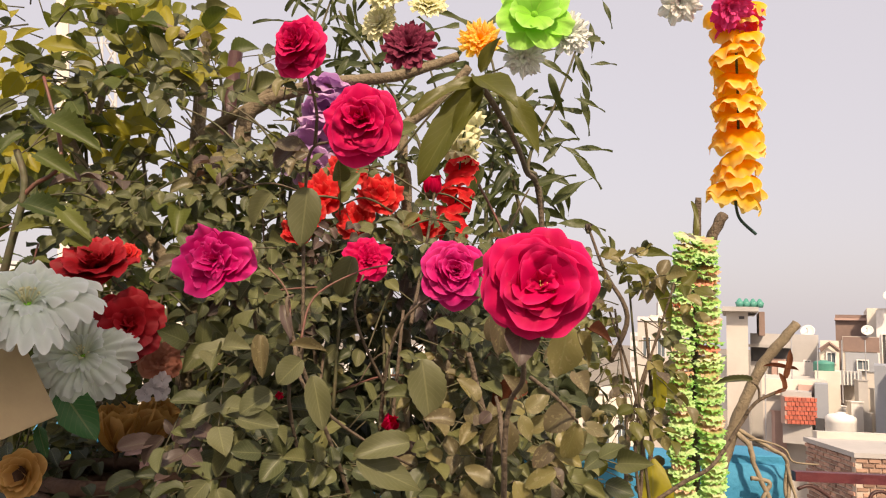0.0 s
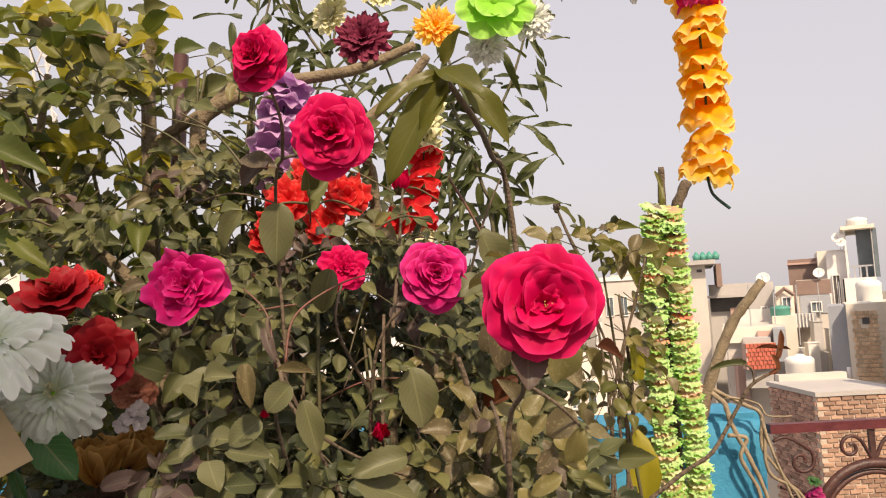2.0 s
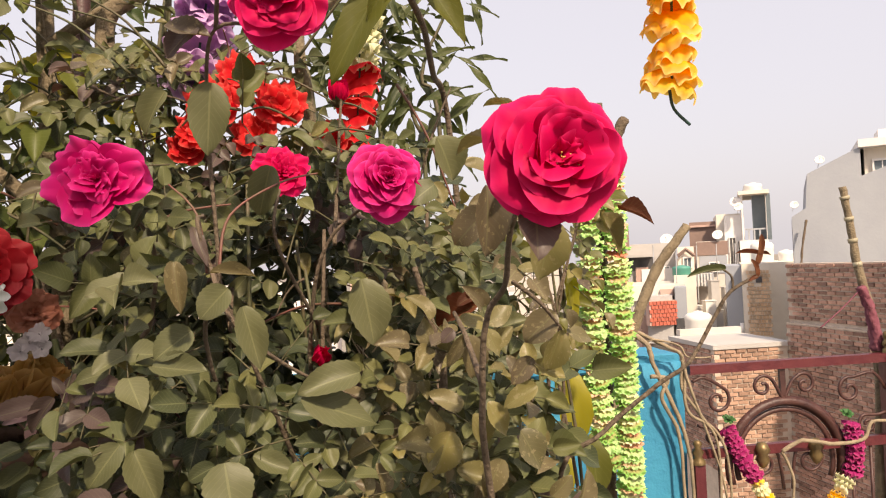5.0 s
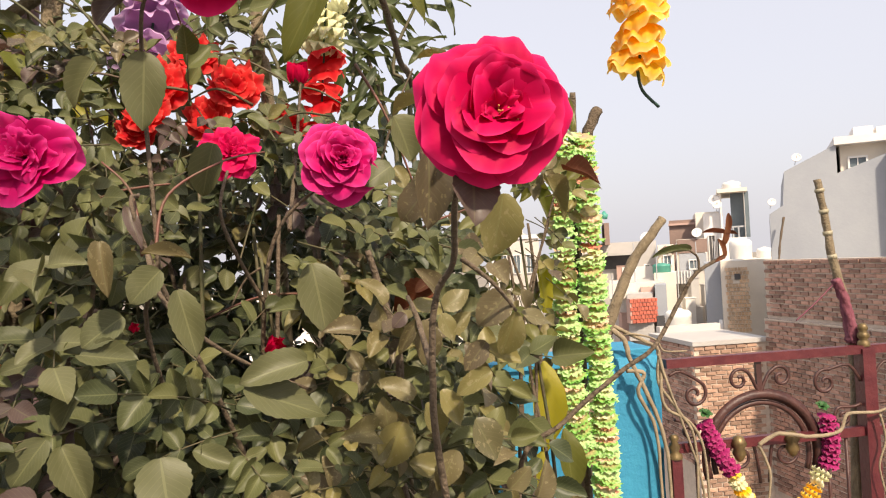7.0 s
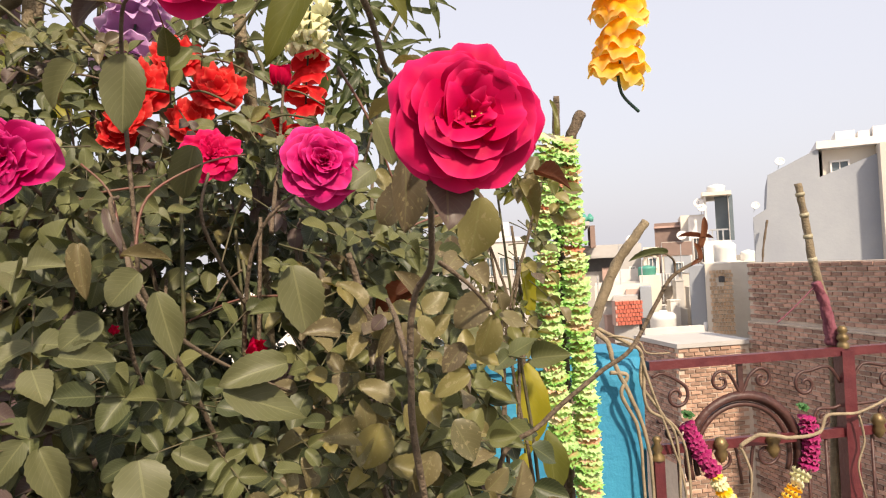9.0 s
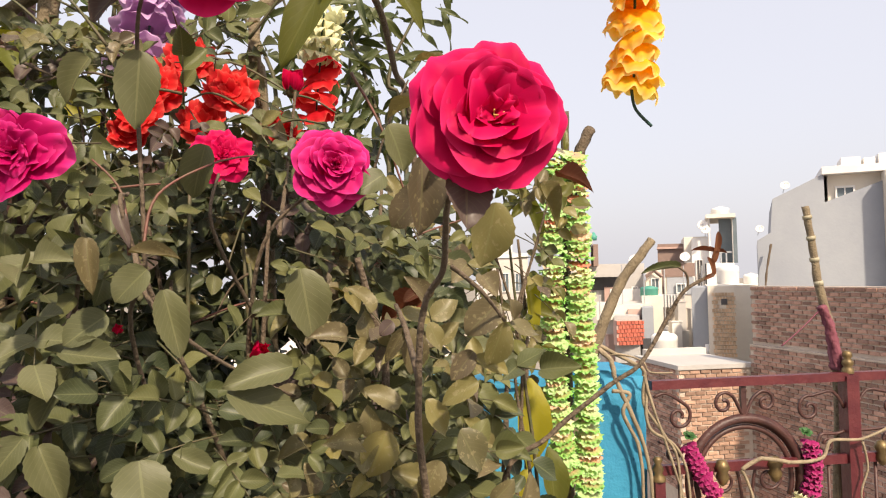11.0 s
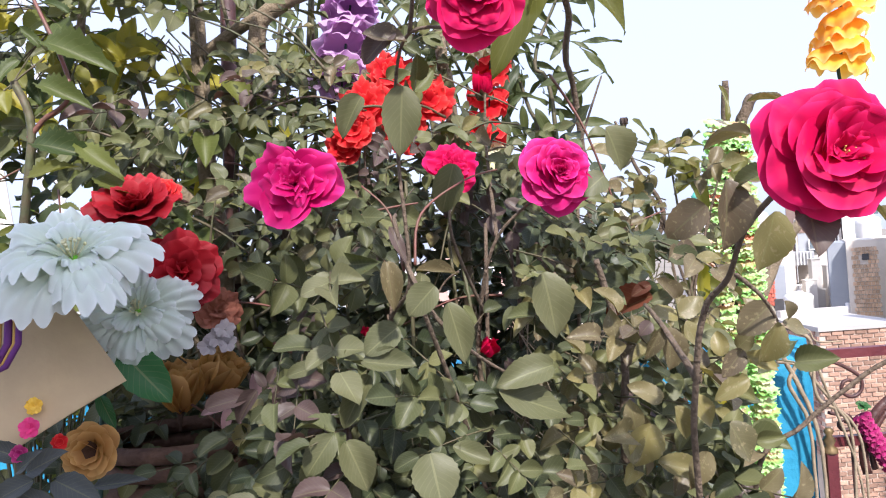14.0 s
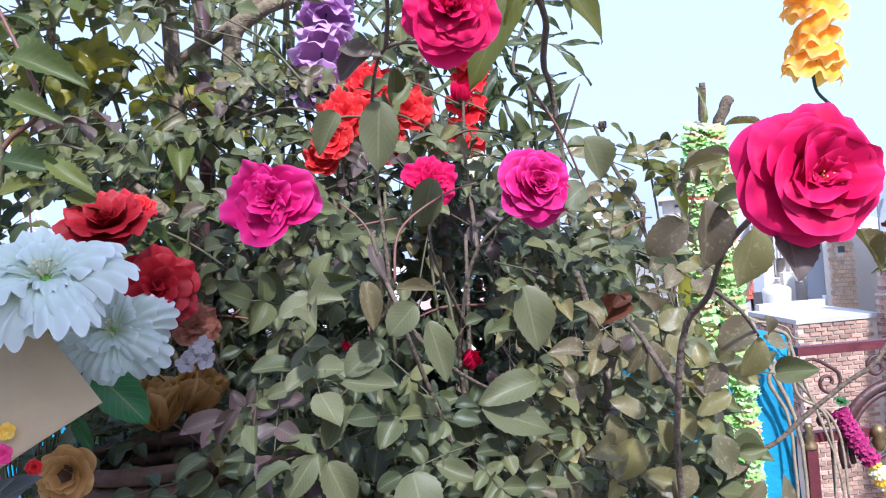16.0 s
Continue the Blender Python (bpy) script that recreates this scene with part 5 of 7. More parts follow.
# canes
for pts, r0, r1 in (([(-0.10, 1.35, 0.0), (-0.14, 1.32, 0.6), (-0.10, 1.25, 1.1), (-0.197, 1.000, 1.538), (-0.208, 1.020, 1.603)], 0.0055, 0.0022),
                    ([(-0.10, 1.35, 0.0), (-0.02, 1.35, 0.7), (-0.097, 1.300, 1.294), (-0.098, 1.250, 1.448), (-0.067, 1.200, 1.569), (0.015, 1.170, 1.638)], 0.0055, 0.0022),
                    ([(-0.10, 1.35, 0.0), (-0.2, 1.35, 0.8), (-0.365, 1.250, 1.341), (-0.322, 1.200, 1.468), (-0.295, 1.120, 1.575), (-0.334, 1.060, 1.644)], 0.0055, 0.0022),
                    ([(-0.197, 1.000, 1.538), (-0.166, 0.950, 1.478), (-0.108, 1.000, 1.414), (-0.013, 1.100, 1.346)], 0.003, 0.002),
                    ([(-0.12, 1.32, 0.9), (-0.230, 1.150, 1.400), (-0.197, 1.050, 1.516), (-0.200, 1.040, 1.657), (-0.198, 1.020, 1.754), (-0.173, 0.960, 1.812), (-0.100, 0.930, 1.800)], 0.0032, 0.002),
                    ([(-0.173, 0.960, 1.812), (-0.166, 0.930, 1.852), (-0.171, 0.890, 1.891)], 0.003, 0.002),
                    ([(-0.089, 1.250, 1.447), (-0.136, 1.150, 1.573), (-0.130, 1.170, 1.648)], 0.003, 0.002),
                    ([(-0.059, 1.300, 1.571), (-0.051, 1.500, 1.751), (-0.042, 1.550, 1.866)], 0.004, 0.0025)):
    bush.stem(pts, r0, r1, 0)
for pts in ([(-0.288, 1.080, 1.597), (-0.238, 1.050, 1.611), (-0.179, 1.050, 1.618)], [(-0.201, 1.000, 1.532), (-0.215, 1.020, 1.604), (-0.249, 1.030, 1.643)], [(-0.187, 1.000, 1.538), (-0.176, 1.020, 1.601), (-0.118, 1.050, 1.643), (-0.071, 1.080, 1.658)]):
    bush.stem(pts, 0.002, 0.0012, 2)
for pts, r0, r1 in (([(0.25, 1.25, 0.0), (0.22, 1.15, 0.7), (0.115, 0.920, 1.259), (0.100, 0.860, 1.403), (0.103, 0.830, 1.476), (0.116, 0.800, 1.507), (0.110, 0.740, 1.552), (0.104, 0.660, 1.580)], 0.0046, 0.0024),
                    ([(0.100, 0.860, 1.403), (0.097, 0.950, 1.447), (0.092, 1.000, 1.470)], 0.004, 0.0025),
                    ([(0.124, 0.800, 1.510), (0.155, 0.820, 1.487), (0.184, 0.850, 1.457)], 0.0025, 0.0015),
                    ([(0.25, 1.25, 0.0), (0.2, 1.25, 0.8), (0.083, 1.100, 1.216), (0.087, 1.100, 1.385), (0.068, 1.080, 1.466), (0.051, 1.070, 1.528)], 0.007, 0.004)):
    tall.stem(pts, r0, r1, 0)

# blooms
bloom(bush.root, (0.023, 1.160, 1.656), (0.10, -1.0, 0.12), 0.060, ROSE_MAGENTA, "full", 10, label="full magenta rose with quartered petals", seed=3)
bloom(bush.root, (-0.098, 0.905, 1.830), (0.05, -1.0, 0.0), 0.058, ROSE_RED, "full", 40, label="full crimson rose", seed=4)
bloom(bush.root, (-0.182, 0.875, 1.923), (-0.35, -0.95, 0.15), 0.043, ROSE_RED, "full", 70, label="full crimson rose", seed=5)
bloom(bush.root, (-0.336, 1.055, 1.653), (-0.05, -0.95, 0.12), 0.056, ROSE_MAGENTA, "loose", 25, label="loose magenta rose past its best", seed=6)
bloom(bush.root, (-0.130, 1.200, 1.675), (0.15, -0.9, 0.25), 0.040, ROSE_RED, "loose", 5, label="small crimson rose half hidden by a leaf", seed=7)
bloom(tall.root, (0.117, 0.603, 1.600), (0.0, -1.0, 0.02), 0.0505, ROSE_RED, "open", 8, label="big fully open crimson rose", seed=8)
bud(bush.root, (-0.047, 1.550, 1.879), (0.1, -0.45, 0.8), 0.028, BUD_RED, 11)
bud(bush.root, (-0.088, 1.270, 1.393), (0.3, -0.6, 0.4), 0.021, BUD_RED, 12)
bud(bush.root, (-0.282, 1.250, 1.436), (0.3, -0.6, 0.4), 0.010, BUD_RED, 13)

for p, r in (((-0.271, 1.460, 1.835), 0.05), ((-0.155, 1.500, 1.841), 0.05), ((-0.004, 1.850, 1.898), 0.05), ((-0.331, 1.600, 2.021), 0.06), ((-0.614, 1.360, 1.339), 0.07), ((-0.551, 1.380, 1.356), 0.06), ((-0.539, 1.330, 1.468), 0.06), ((-0.579, 1.260, 1.549), 0.08), ((-0.623, 1.240, 1.654), 0.08), ((-0.689, 1.200, 1.294), 0.06), ((-0.628, 1.200, 1.481), 0.10), ((-0.618, 1.200, 1.366), 0.06), ((-0.145, 1.500, 1.525), 0.095), ((-0.136, 1.360, 1.519), 0.055), ((-0.180, 1.340, 1.446), 0.04), ((-0.791, 1.620, 2.023), 0.06), ((-0.628, 1.720, 1.774), 0.035), ((-0.632, 1.720, 1.647), 0.035), ((-0.738, 1.700, 1.754), 0.04)):
    KEEP_OPEN.append((Vector(p), r))

# leaves that stand out
H = bush.held
H((-0.187, 0.990, 1.759), (-0.196, 1.000, 1.672), 0.56, DUSTY_LEAF, shape=2)
H((-0.129, 1.060, 1.668), (-0.149, 1.070, 1.603), 0.60, DUSTY_LEAF, shape=1)
H((-0.215, 0.900, 1.546), (-0.207, 0.890, 1.493), 0.42, OLD_LEAF, shape=4)
H((-0.163, 0.920, 1.515), (-0.196, 0.920, 1.483), 0.80, DUSTY_LEAF, shape=0)
H((-0.151, 0.930, 1.495), (-0.133, 0.930, 1.423), 0.45, DUSTY_LEAF, shape=0)
H((-0.209, 0.950, 1.469), (-0.250, 0.940, 1.441), 0.75, DUSTY_LEAF, shape=0)
H((-0.255, 0.950, 1.432), (-0.189, 0.930, 1.422), 0.42, DUSTY_LEAF, shape=3)
H((-0.247, 0.960, 1.415), (-0.283, 0.950, 1.355), 0.42, DUSTY_LEAF, shape=1)
H((-0.214, 0.990, 1.588), (-0.196, 0.980, 1.539), 0.30, PINK_LEAF, shape=2)
H((-0.236, 0.980, 1.746), (-0.267, 0.980, 1.700), 0.60, DUSTY_LEAF, shape=4)
H((-0.185, 0.930, 1.532), (-0.135, 0.940, 1.530), 0.25, OLD_LEAF, shape=1)
H((-0.020, 1.080, 1.517), (-0.003, 1.080, 1.425), 0.62, DUSTY_LEAF, shape=0)
H((-0.098, 0.980, 1.380), (-0.004, 1.000, 1.340), 0.44, DUSTY_LEAF, shape=2)
H((-0.025, 1.000, 1.404), (-0.098, 0.970, 1.391), 0.50, DUSTY_LEAF, shape=0)
H((-0.184, 0.970, 1.316), (-0.172, 0.950, 1.252), 0.85, DUSTY_LEAF, shape=2)
H((-0.296, 0.970, 1.345), (-0.331, 0.960, 1.300), 0.62, DUSTY_LEAF, shape=0)
H((-0.283, 0.970, 1.337), (-0.256, 0.960, 1.278), 0.62, DUSTY_LEAF, shape=4)
H((-0.157, 1.000, 1.313), (-0.110, 1.000, 1.289), 0.50, DUSTY_LEAF, shape=3)
H((-0.316, 1.000, 1.422), (-0.355, 1.000, 1.414), 0.55, DUSTY_LEAF, shape=0)
H((-0.289, 1.000, 1.420), (-0.315, 1.000, 1.439), 0.30, OLD_LEAF, shape=3)
H((0.100, 1.170, 1.720), (0.131, 1.180, 1.656), 0.75, DUSTY_LEAF, shape=1)
H((0.095, 1.170, 1.649), (0.055, 1.150, 1.621), 0.75, DUSTY_LEAF, shape=2)
H((-0.229, 0.950, 1.811), (-0.177, 0.950, 1.795), 0.5, OLD_LEAF, shape=3)
H((-0.189, 0.950, 1.815), (-0.232, 0.960, 1.781), 0.6, PINK_LEAF, shape=0)
for base, tip in (((-0.417, 1.100, 1.382), (-0.448, 1.090, 1.341)), ((-0.429, 1.100, 1.375), (-0.488, 1.100, 1.360)), ((-0.390, 1.100, 1.380), (-0.383, 1.090, 1.344)), ((-0.398, 1.100, 1.381), (-0.356, 1.100, 1.370)), ((-0.401, 1.100, 1.389), (-0.388, 1.100, 1.411)), ((-0.406, 1.100, 1.385), (-0.419, 1.100, 1.409))):
    H(base, tip, 0.5, PINK_LEAF)
T = tall.held
T((0.103, 0.620, 1.567), (0.100, 0.600, 1.531), 0.75, PINK_LEAF, shape=0, label="dark leaf under the open bloom")
T((0.088, 0.720, 1.596), (0.088, 0.720, 1.534), 0.48, OLD_LEAF, shape=1)
T((0.166, 0.800, 1.569), (0.157, 0.820, 1.507), 0.62, OLD_LEAF, shape=0)
T((0.101, 0.800, 1.579), (0.073, 0.840, 1.549), 0.65, OLD_LEAF, shape=2)
T((0.115, 0.700, 1.597), (0.090, 0.720, 1.589), 0.6, ROSE_LEAF, shape=4)
T((0.086, 0.660, 1.623), (0.054, 0.680, 1.623), 0.35, OLD_LEAF, shape=4)
T((0.091, 0.620, 1.640), (0.071, 0.630, 1.646), 0.25, OLD_LEAF, shape=1)
T((0.179, 0.850, 1.475), (0.146, 0.860, 1.444), 0.72, OLD_LEAF, shape=0)
T((0.184, 0.850, 1.457), (0.170, 0.860, 1.410), 0.5, OLD_LEAF, shape=1)
T((0.189, 0.850, 1.454), (0.223, 0.860, 1.442), 0.5, OLD_LEAF, shape=2)
T((0.187, 0.840, 1.478), (0.194, 0.840, 1.458), 0.6, OLD_LEAF, shape=4)
T((0.158, 0.880, 1.420), (0.193, 0.880, 1.400), 0.5, OLD_LEAF, shape=3)
T((0.159, 0.880, 1.426), (0.135, 0.880, 1.397), 0.6, OLD_LEAF, shape=0)
T((0.163, 0.880, 1.396), (0.125, 0.880, 1.374), 0.5, OLD_LEAF, shape=0)
T((0.146, 0.900, 1.344), (0.170, 0.900, 1.299), 0.7, OLD_LEAF, shape=0)
T((0.103, 0.950, 1.447), (0.106, 0.950, 1.394), 0.55, OLD_LEAF, shape=1)
T((0.097, 0.950, 1.447), (0.074, 0.950, 1.409), 0.35, OLD_LEAF, shape=4)
T((0.123, 0.950, 1.452), (0.138, 0.950, 1.418), 0.6, OLD_LEAF, shape=2)
T((0.084, 0.950, 1.454), (0.069, 0.950, 1.439), 0.8, PINK_LEAF, shape=2)
T((0.076, 0.950, 1.337), (0.055, 0.950, 1.286), 0.75, OLD_LEAF, shape=0)
T((0.091, 0.950, 1.362), (0.052, 0.950, 1.384), 0.55, OLD_LEAF, shape=2)
T((0.114, 0.920, 1.373), (0.137, 0.920, 1.333), 0.55, OLD_LEAF, shape=0)
T((0.100, 0.940, 1.357), (0.117, 0.940, 1.317), 0.6, OLD_LEAF, shape=1)
T((0.079, 0.950, 1.291), (0.131, 0.950, 1.274), 0.5, OLD_LEAF, shape=3)
T((0.129, 0.920, 1.309), (0.106, 0.920, 1.266), 0.6, OLD_LEAF, shape=2)
T((0.148, 1.150, 1.469), (0.078, 1.200, 1.438), 0.55, RUST_LEAF, shape=4)
T((0.145, 1.150, 1.485), (0.116, 1.150, 1.471), 0.6, RUST_LEAF, shape=1)
T((0.157, 0.600, 1.562), (0.173, 0.580, 1.556), 0.35, RUST_LEAF, shape=4)
T((0.150, 0.620, 1.560), (0.160, 0.600, 1.535), 0.3, OLD_LEAF, shape=4)

# masses of leaves
LM = [ROSE_LEAF] * 11 + [DUSTY_LEAF] * 3 + [OLD_LEAF, PINK_LEAF]
clear = lambda p: (p.x > 0.28 - 0.15 * (p.y - 1.1)) or (p.z > 1.58 and p.x > 0.10)
bush.mass((-0.10, 1.12, 1.25), (0.34, 0.12, 0.19), 100, 0.040, LM, skip=clear)
bush.mass((-0.12, 1.22, 1.42), (0.36, 0.09, 0.20), 84, 0.039, LM, skip=clear)
# low left leaves: mostly the darkened green, as shade
bush.mass((-0.32, 1.20, 1.25), (0.22, 0.12, 0.18), 66, 0.039, [DEEP_SHADED_LEAF, DEEP_SHADED_LEAF, DEEP_SHADED_LEAF, ROSE_LEAF], skip=clear)
bush.mass((-0.16, 1.30, 1.68), (0.30, 0.13, 0.12), 50, 0.037, LM, skip=clear)
tall.mass((0.17, 1.10, 1.25), (0.13, 0.12, 0.17), 54, 0.037, [ROSE_LEAF, OLD_LEAF, OLD_LEAF], skip=clear)
tall.mass((0.13, 1.25, 1.45), (0.13, 0.12, 0.15), 35, 0.038, [ROSE_LEAF, ROSE_LEAF, OLD_LEAF], skip=clear)
# inner and rear leaves carry the shade of the bush in their colour
back.mass((-0.12, 1.56, 1.28), (0.46, 0.12, 0.28), 250, 0.043, [DEEP_SHADED_LEAF], skip=lambda p: p.x > 0.2)
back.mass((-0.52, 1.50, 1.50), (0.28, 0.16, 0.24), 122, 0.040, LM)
back.mass((-0.55, 1.42, 1.20), (0.25, 0.16, 0.18), 110, 0.040, [DEEP_SHADED_LEAF, DEEP_SHADED_LEAF, ROSE_LEAF])
back.mass((-0.25, 2.05, 1.05), (0.75, 0.12, 0.30), 162, 0.066, [DEEP_SHADED_LEAF], near=False, skip=lambda p: p.x > 0.35)
back.mass((-0.95, 1.70, 1.08), (0.35, 0.10, 0.22), 80, 0.055, [DEEP_SHADED_LEAF], near=False)
back.mass((-0.15, 1.75, 1.15), (0.55, 0.12, 0.36), 230, 0.053, [DEEP_SHADED_LEAF], near=False, skip=lambda p: p.x > 0.22)
back.mass((-0.22, 1.92, 1.48), (0.44, 0.09, 0.26), 300, 0.056, [DEEP_SHADED_LEAF], near=False, skip=lambda p: p.x > 0.16)
back.mass((-0.55, 1.52, 1.92), (0.26, 0.16, 0.24), 96, 0.040, LM)
back.mass((-0.30, 1.55, 1.78), (0.24, 0.12, 0.22), 105, 0.038, LM)
# darkened green again, for shade behind the middle blooms
back.mass((0.0, 1.55, 1.62), (0.20, 0.10, 0.12), 49, 0.038, [DEEP_SHADED_LEAF])
bush.mass((-0.33, 1.15, 1.50), (0.16, 0.10, 0.14), 36, 0.039, LM)
tall.mass((0.10, 1.00, 1.22), (0.16, 0.08, 0.10), 36, 0.036, [OLD_LEAF, OLD_LEAF, ROSE_LEAF])

for k in range(26):
    x = random.uniform(-0.6, 0.15)
    y = random.uniform(1.3, 1.7)
    back.stem([(x * 0.6, y, 0.0), (x * 0.8 + random.uniform(-0.1, 0.1), y + random.uniform(-0.05, 0.05), 0.7), (x, y, random.uniform(1.2, 1.7))], 0.008, 0.003, random.choice((0, 0, 1)))
for k in range(70):
    x, y, z = random.uniform(-0.75, 0.12), random.uniform(1.3, 1.7), random.uniform(1.35, 1.95)
    a, l = random.uniform(0, math.tau), random.uniform(0.1, 0.28)
    back.stem([(x, y, z), (x + 0.5 * l * math.cos(a), y + random.uniform(-0.04, 0.04), z + 0.5 * l * math.sin(a) + 0.02), (x + l * math.cos(a), y, z + l * math.sin(a))], 0.003, 0.0015, random.choice((0, 1, 1, 2)), 4)
# dry straw tangle low in the bush
for k in range(60):
    x, y, z = random.uniform(-0.05, 0.14), random.uniform(1.25, 1.4), random.uniform(0.9, 1.3)
    bush.stem([(x, y, z), (x + random.uniform(-0.04, 0.04), y, z + 0.08), (x + random.uniform(-0.08, 0.08), y, z + random.uniform(0.1, 0.22))], 0.002, 0.001, 3, 4)
for pl in (bush, tall, back):
    pl.done([BARK, GREEN_STEM, RED_STEM, DRY_STEM])

# the twig with a dried bud, before the pier
tw = Plant("bare_twig", "bare twig with a wilted red bud at its tip", "twig", (0.32, 1.05, 0.0))
tw.stem([(0.25, 1.2, 0.0), (0.26, 1.1, 0.9), (0.213, 1.000, 1.240), (0.267, 0.980, 1.314), (0.337, 0.970, 1.370), (0.373, 0.960, 1.396), (0.408, 0.960, 1.447), (0.429, 0.955, 1.480), (0.465, 0.955, 1.498)], 0.0036, 0.0021, 0, 7)
tw.stem([(0.433, 0.955, 1.481), (0.432, 0.955, 1.499), (0.420, 0.955, 1.509)], 0.0018, 0.0012, 0, 5)
tw.held((0.425, 0.955, 1.507), (0.379, 0.955, 1.506), 0.25, ROSE_LEAF, shape=1)
tw.held((0.465, 0.955, 1.497), (0.459, 0.950, 1.519), 0.4, RUST_LEAF, shape=0)
tw.held((0.466, 0.955, 1.512), (0.473, 0.950, 1.549), 0.22, RUST_LEAF, shape=2)
tw.held((0.468, 0.955, 1.525), (0.440, 0.950, 1.530), 0.22, RUST_LEAF, shape=1)
tw.held((0.468, 0.955, 1.525), (0.483, 0.950, 1.525), 0.22, RUST_LEAF, shape=1)
tw.held((0.467, 0.955, 1.498), (0.450, 0.950, 1.492), 0.3, RUST_LEAF, shape=3)
tw.done([BARK, GREEN_STEM])

# ---- trunk, supports and shrubs behind ----
tree = Plant("shrub", "old shrub with bare crooked branches and yellow-green leaves", "shrub", (-0.62, 1.75, 0.0), 280)
tree.stem([(-0.62, 1.75, 0.0), (-0.62, 1.74, 0.9), (-0.644, 1.720, 1.395), (-0.636, 1.720, 1.597), (-0.659, 1.720, 1.738), (-0.660, 1.720, 1.903), (-0.661, 1.720, 2.081), (-0.662, 1.720, 2.259)], 0.028, 0.016, 0, 9)
tree.stem([(-0.623, 1.700, 1.608), (-0.697, 1.680, 1.712), (-0.793, 1.660, 1.802), (-0.874, 1.660, 1.869), (-0.962, 1.660, 2.009)], 0.016, 0.010, 0, 8)
tree.stem([(-0.499, 1.600, 1.962), (-0.486, 1.600, 2.065), (-0.334, 1.600, 2.129), (-0.147, 1.600, 2.153), (-0.003, 1.620, 2.212)], 0.020, 0.010, 0, 8)
tree.stem([(-0.122, 1.600, 2.031), (-0.026, 1.600, 2.114), (0.025, 1.600, 2.177)], 0.014, 0.010, 0, 8)
tree.stem([(-0.122, 1.600, 2.031), (-0.122, 1.600, 1.943), (-0.107, 1.620, 1.774), (-0.08, 1.62, 0.6), (-0.1, 1.62, 0.0)], 0.012, 0.014, 0, 8)
tree.stem([(-0.830, 1.550, 2.282), (-0.719, 1.580, 2.262), (-0.628, 1.600, 2.230)], 0.014, 0.012, 0, 8)
tree.stem([(-0.652, 1.700, 2.024), (-0.566, 1.650, 2.053), (-0.467, 1.600, 2.089), (-0.392, 1.600, 2.167)], 0.014, 0.010, 0, 8)
tree.stem([(-0.917, 1.700, 2.067), (-0.895, 1.700, 2.216)], 0.010, 0.008, 0, 6)
for k in range(9):
    x = random.uniform(-0.85, -0.45)
    tree.stem([(x * 0.9, 1.72, 0.2), (x, 1.7, 1.2), (x + random.uniform(-0.07, 0.07), 1.7, 1.5), (x + random.uniform(-0.07, 0.07), 1.7, 1.75), (x + random.uniform(-0.16, 0.16), 1.68, 2.2)], 0.008, 0.004, random.choice((0, 1)))
for base, tip in (((-0.784, 1.600, 1.993), (-0.850, 1.580, 2.004)), ((-0.784, 1.600, 1.993), (-0.835, 1.580, 2.049)), ((-0.784, 1.600, 1.993), (-0.705, 1.580, 2.005)), ((-0.778, 1.600, 1.993), (-0.760, 1.600, 2.097)), ((-0.784, 1.600, 1.993), (-0.803, 1.570, 1.940)), ((-0.779, 1.600, 1.987), (-0.692, 1.580, 1.947)),
                  ((-0.965, 1.500, 2.176), (-0.847, 1.500, 2.184)), ((-1.019, 1.500, 2.182), (-0.957, 1.500, 2.223)), ((-0.755, 1.600, 2.094), (-0.806, 1.600, 2.277)), ((-0.752, 1.600, 2.221), (-0.744, 1.600, 2.365)), ((-0.791, 1.600, 2.178), (-0.803, 1.600, 2.080)), ((-0.699, 1.600, 2.250), (-0.720, 1.600, 2.336)), ((-0.792, 1.600, 2.038), (-0.693, 1.600, 2.012)), ((-0.774, 1.600, 1.997), (-0.809, 1.600, 1.927))):
    tree.held(base, tip, 0.36, YELLOW_LEAF, BROAD_SHAPES)
tree.mass((-0.72, 1.66, 2.02), (0.26, 0.12, 0.20), 48, 0.06, [LEFT_LEAF, LEFT_LEAF, ROSE_LEAF], count=3)
tree.mass((-1.0, 1.7, 1.75), (0.26, 0.15, 0.24), 60, 0.06, [LEFT_LEAF, LEFT_LEAF, ROSE_LEAF], count=3)
tree.mass((-0.95, 1.75, 1.40), (0.28, 0.15, 0.22), 60, 0.06, [LEFT_LEAF, ROSE_LEAF], count=3)
tree.mass((-1.042, 1.620, 2.182), (0.14, 0.10, 0.16), 26, 0.062, [LEFT_LEAF, LEFT_LEAF, YELLOW_LEAF], count=3)
tree.mass((-0.85, 1.62, 2.12), (0.22, 0.10, 0.18), 26, 0.062, [LEFT_LEAF, LEFT_LEAF, YELLOW_LEAF], count=3)
tree.mass((-1.15, 2.1, 1.68), (0.40, 0.10, 0.22), 75, 0.07, [LEFT_LEAF, LEFT_LEAF, ROSE_LEAF], count=3)
tree.mass((-1.0, 2.1, 2.25), (0.30, 0.10, 0.22), 26, 0.075, [LEFT_LEAF, YELLOW_LEAF], count=3)
tree.mass((-0.95, 2.0, 2.15), (0.35, 0.10, 0.35), 56, 0.068, [LEFT_LEAF, ROSE_LEAF, LEFT_LEAF, YELLOW_LEAF], count=3)
tree.done([PALE_BARK, GREEN_STEM])
g = Geo()
g.tube([(-0.600, 1.780, 2.278), (-0.617, 1.780, 1.933), (-0.633, 1.780, 1.566), (-0.66, 1.78, 0.0)], 0.018, 10)
solo("iron_pole", g, DARK_IRON, "dark iron pole standing in the shrub", "pole", True)
g = Geo()
g.box((-0.719, 1.750, 1.554), (-0.485, 1.790, 1.516))
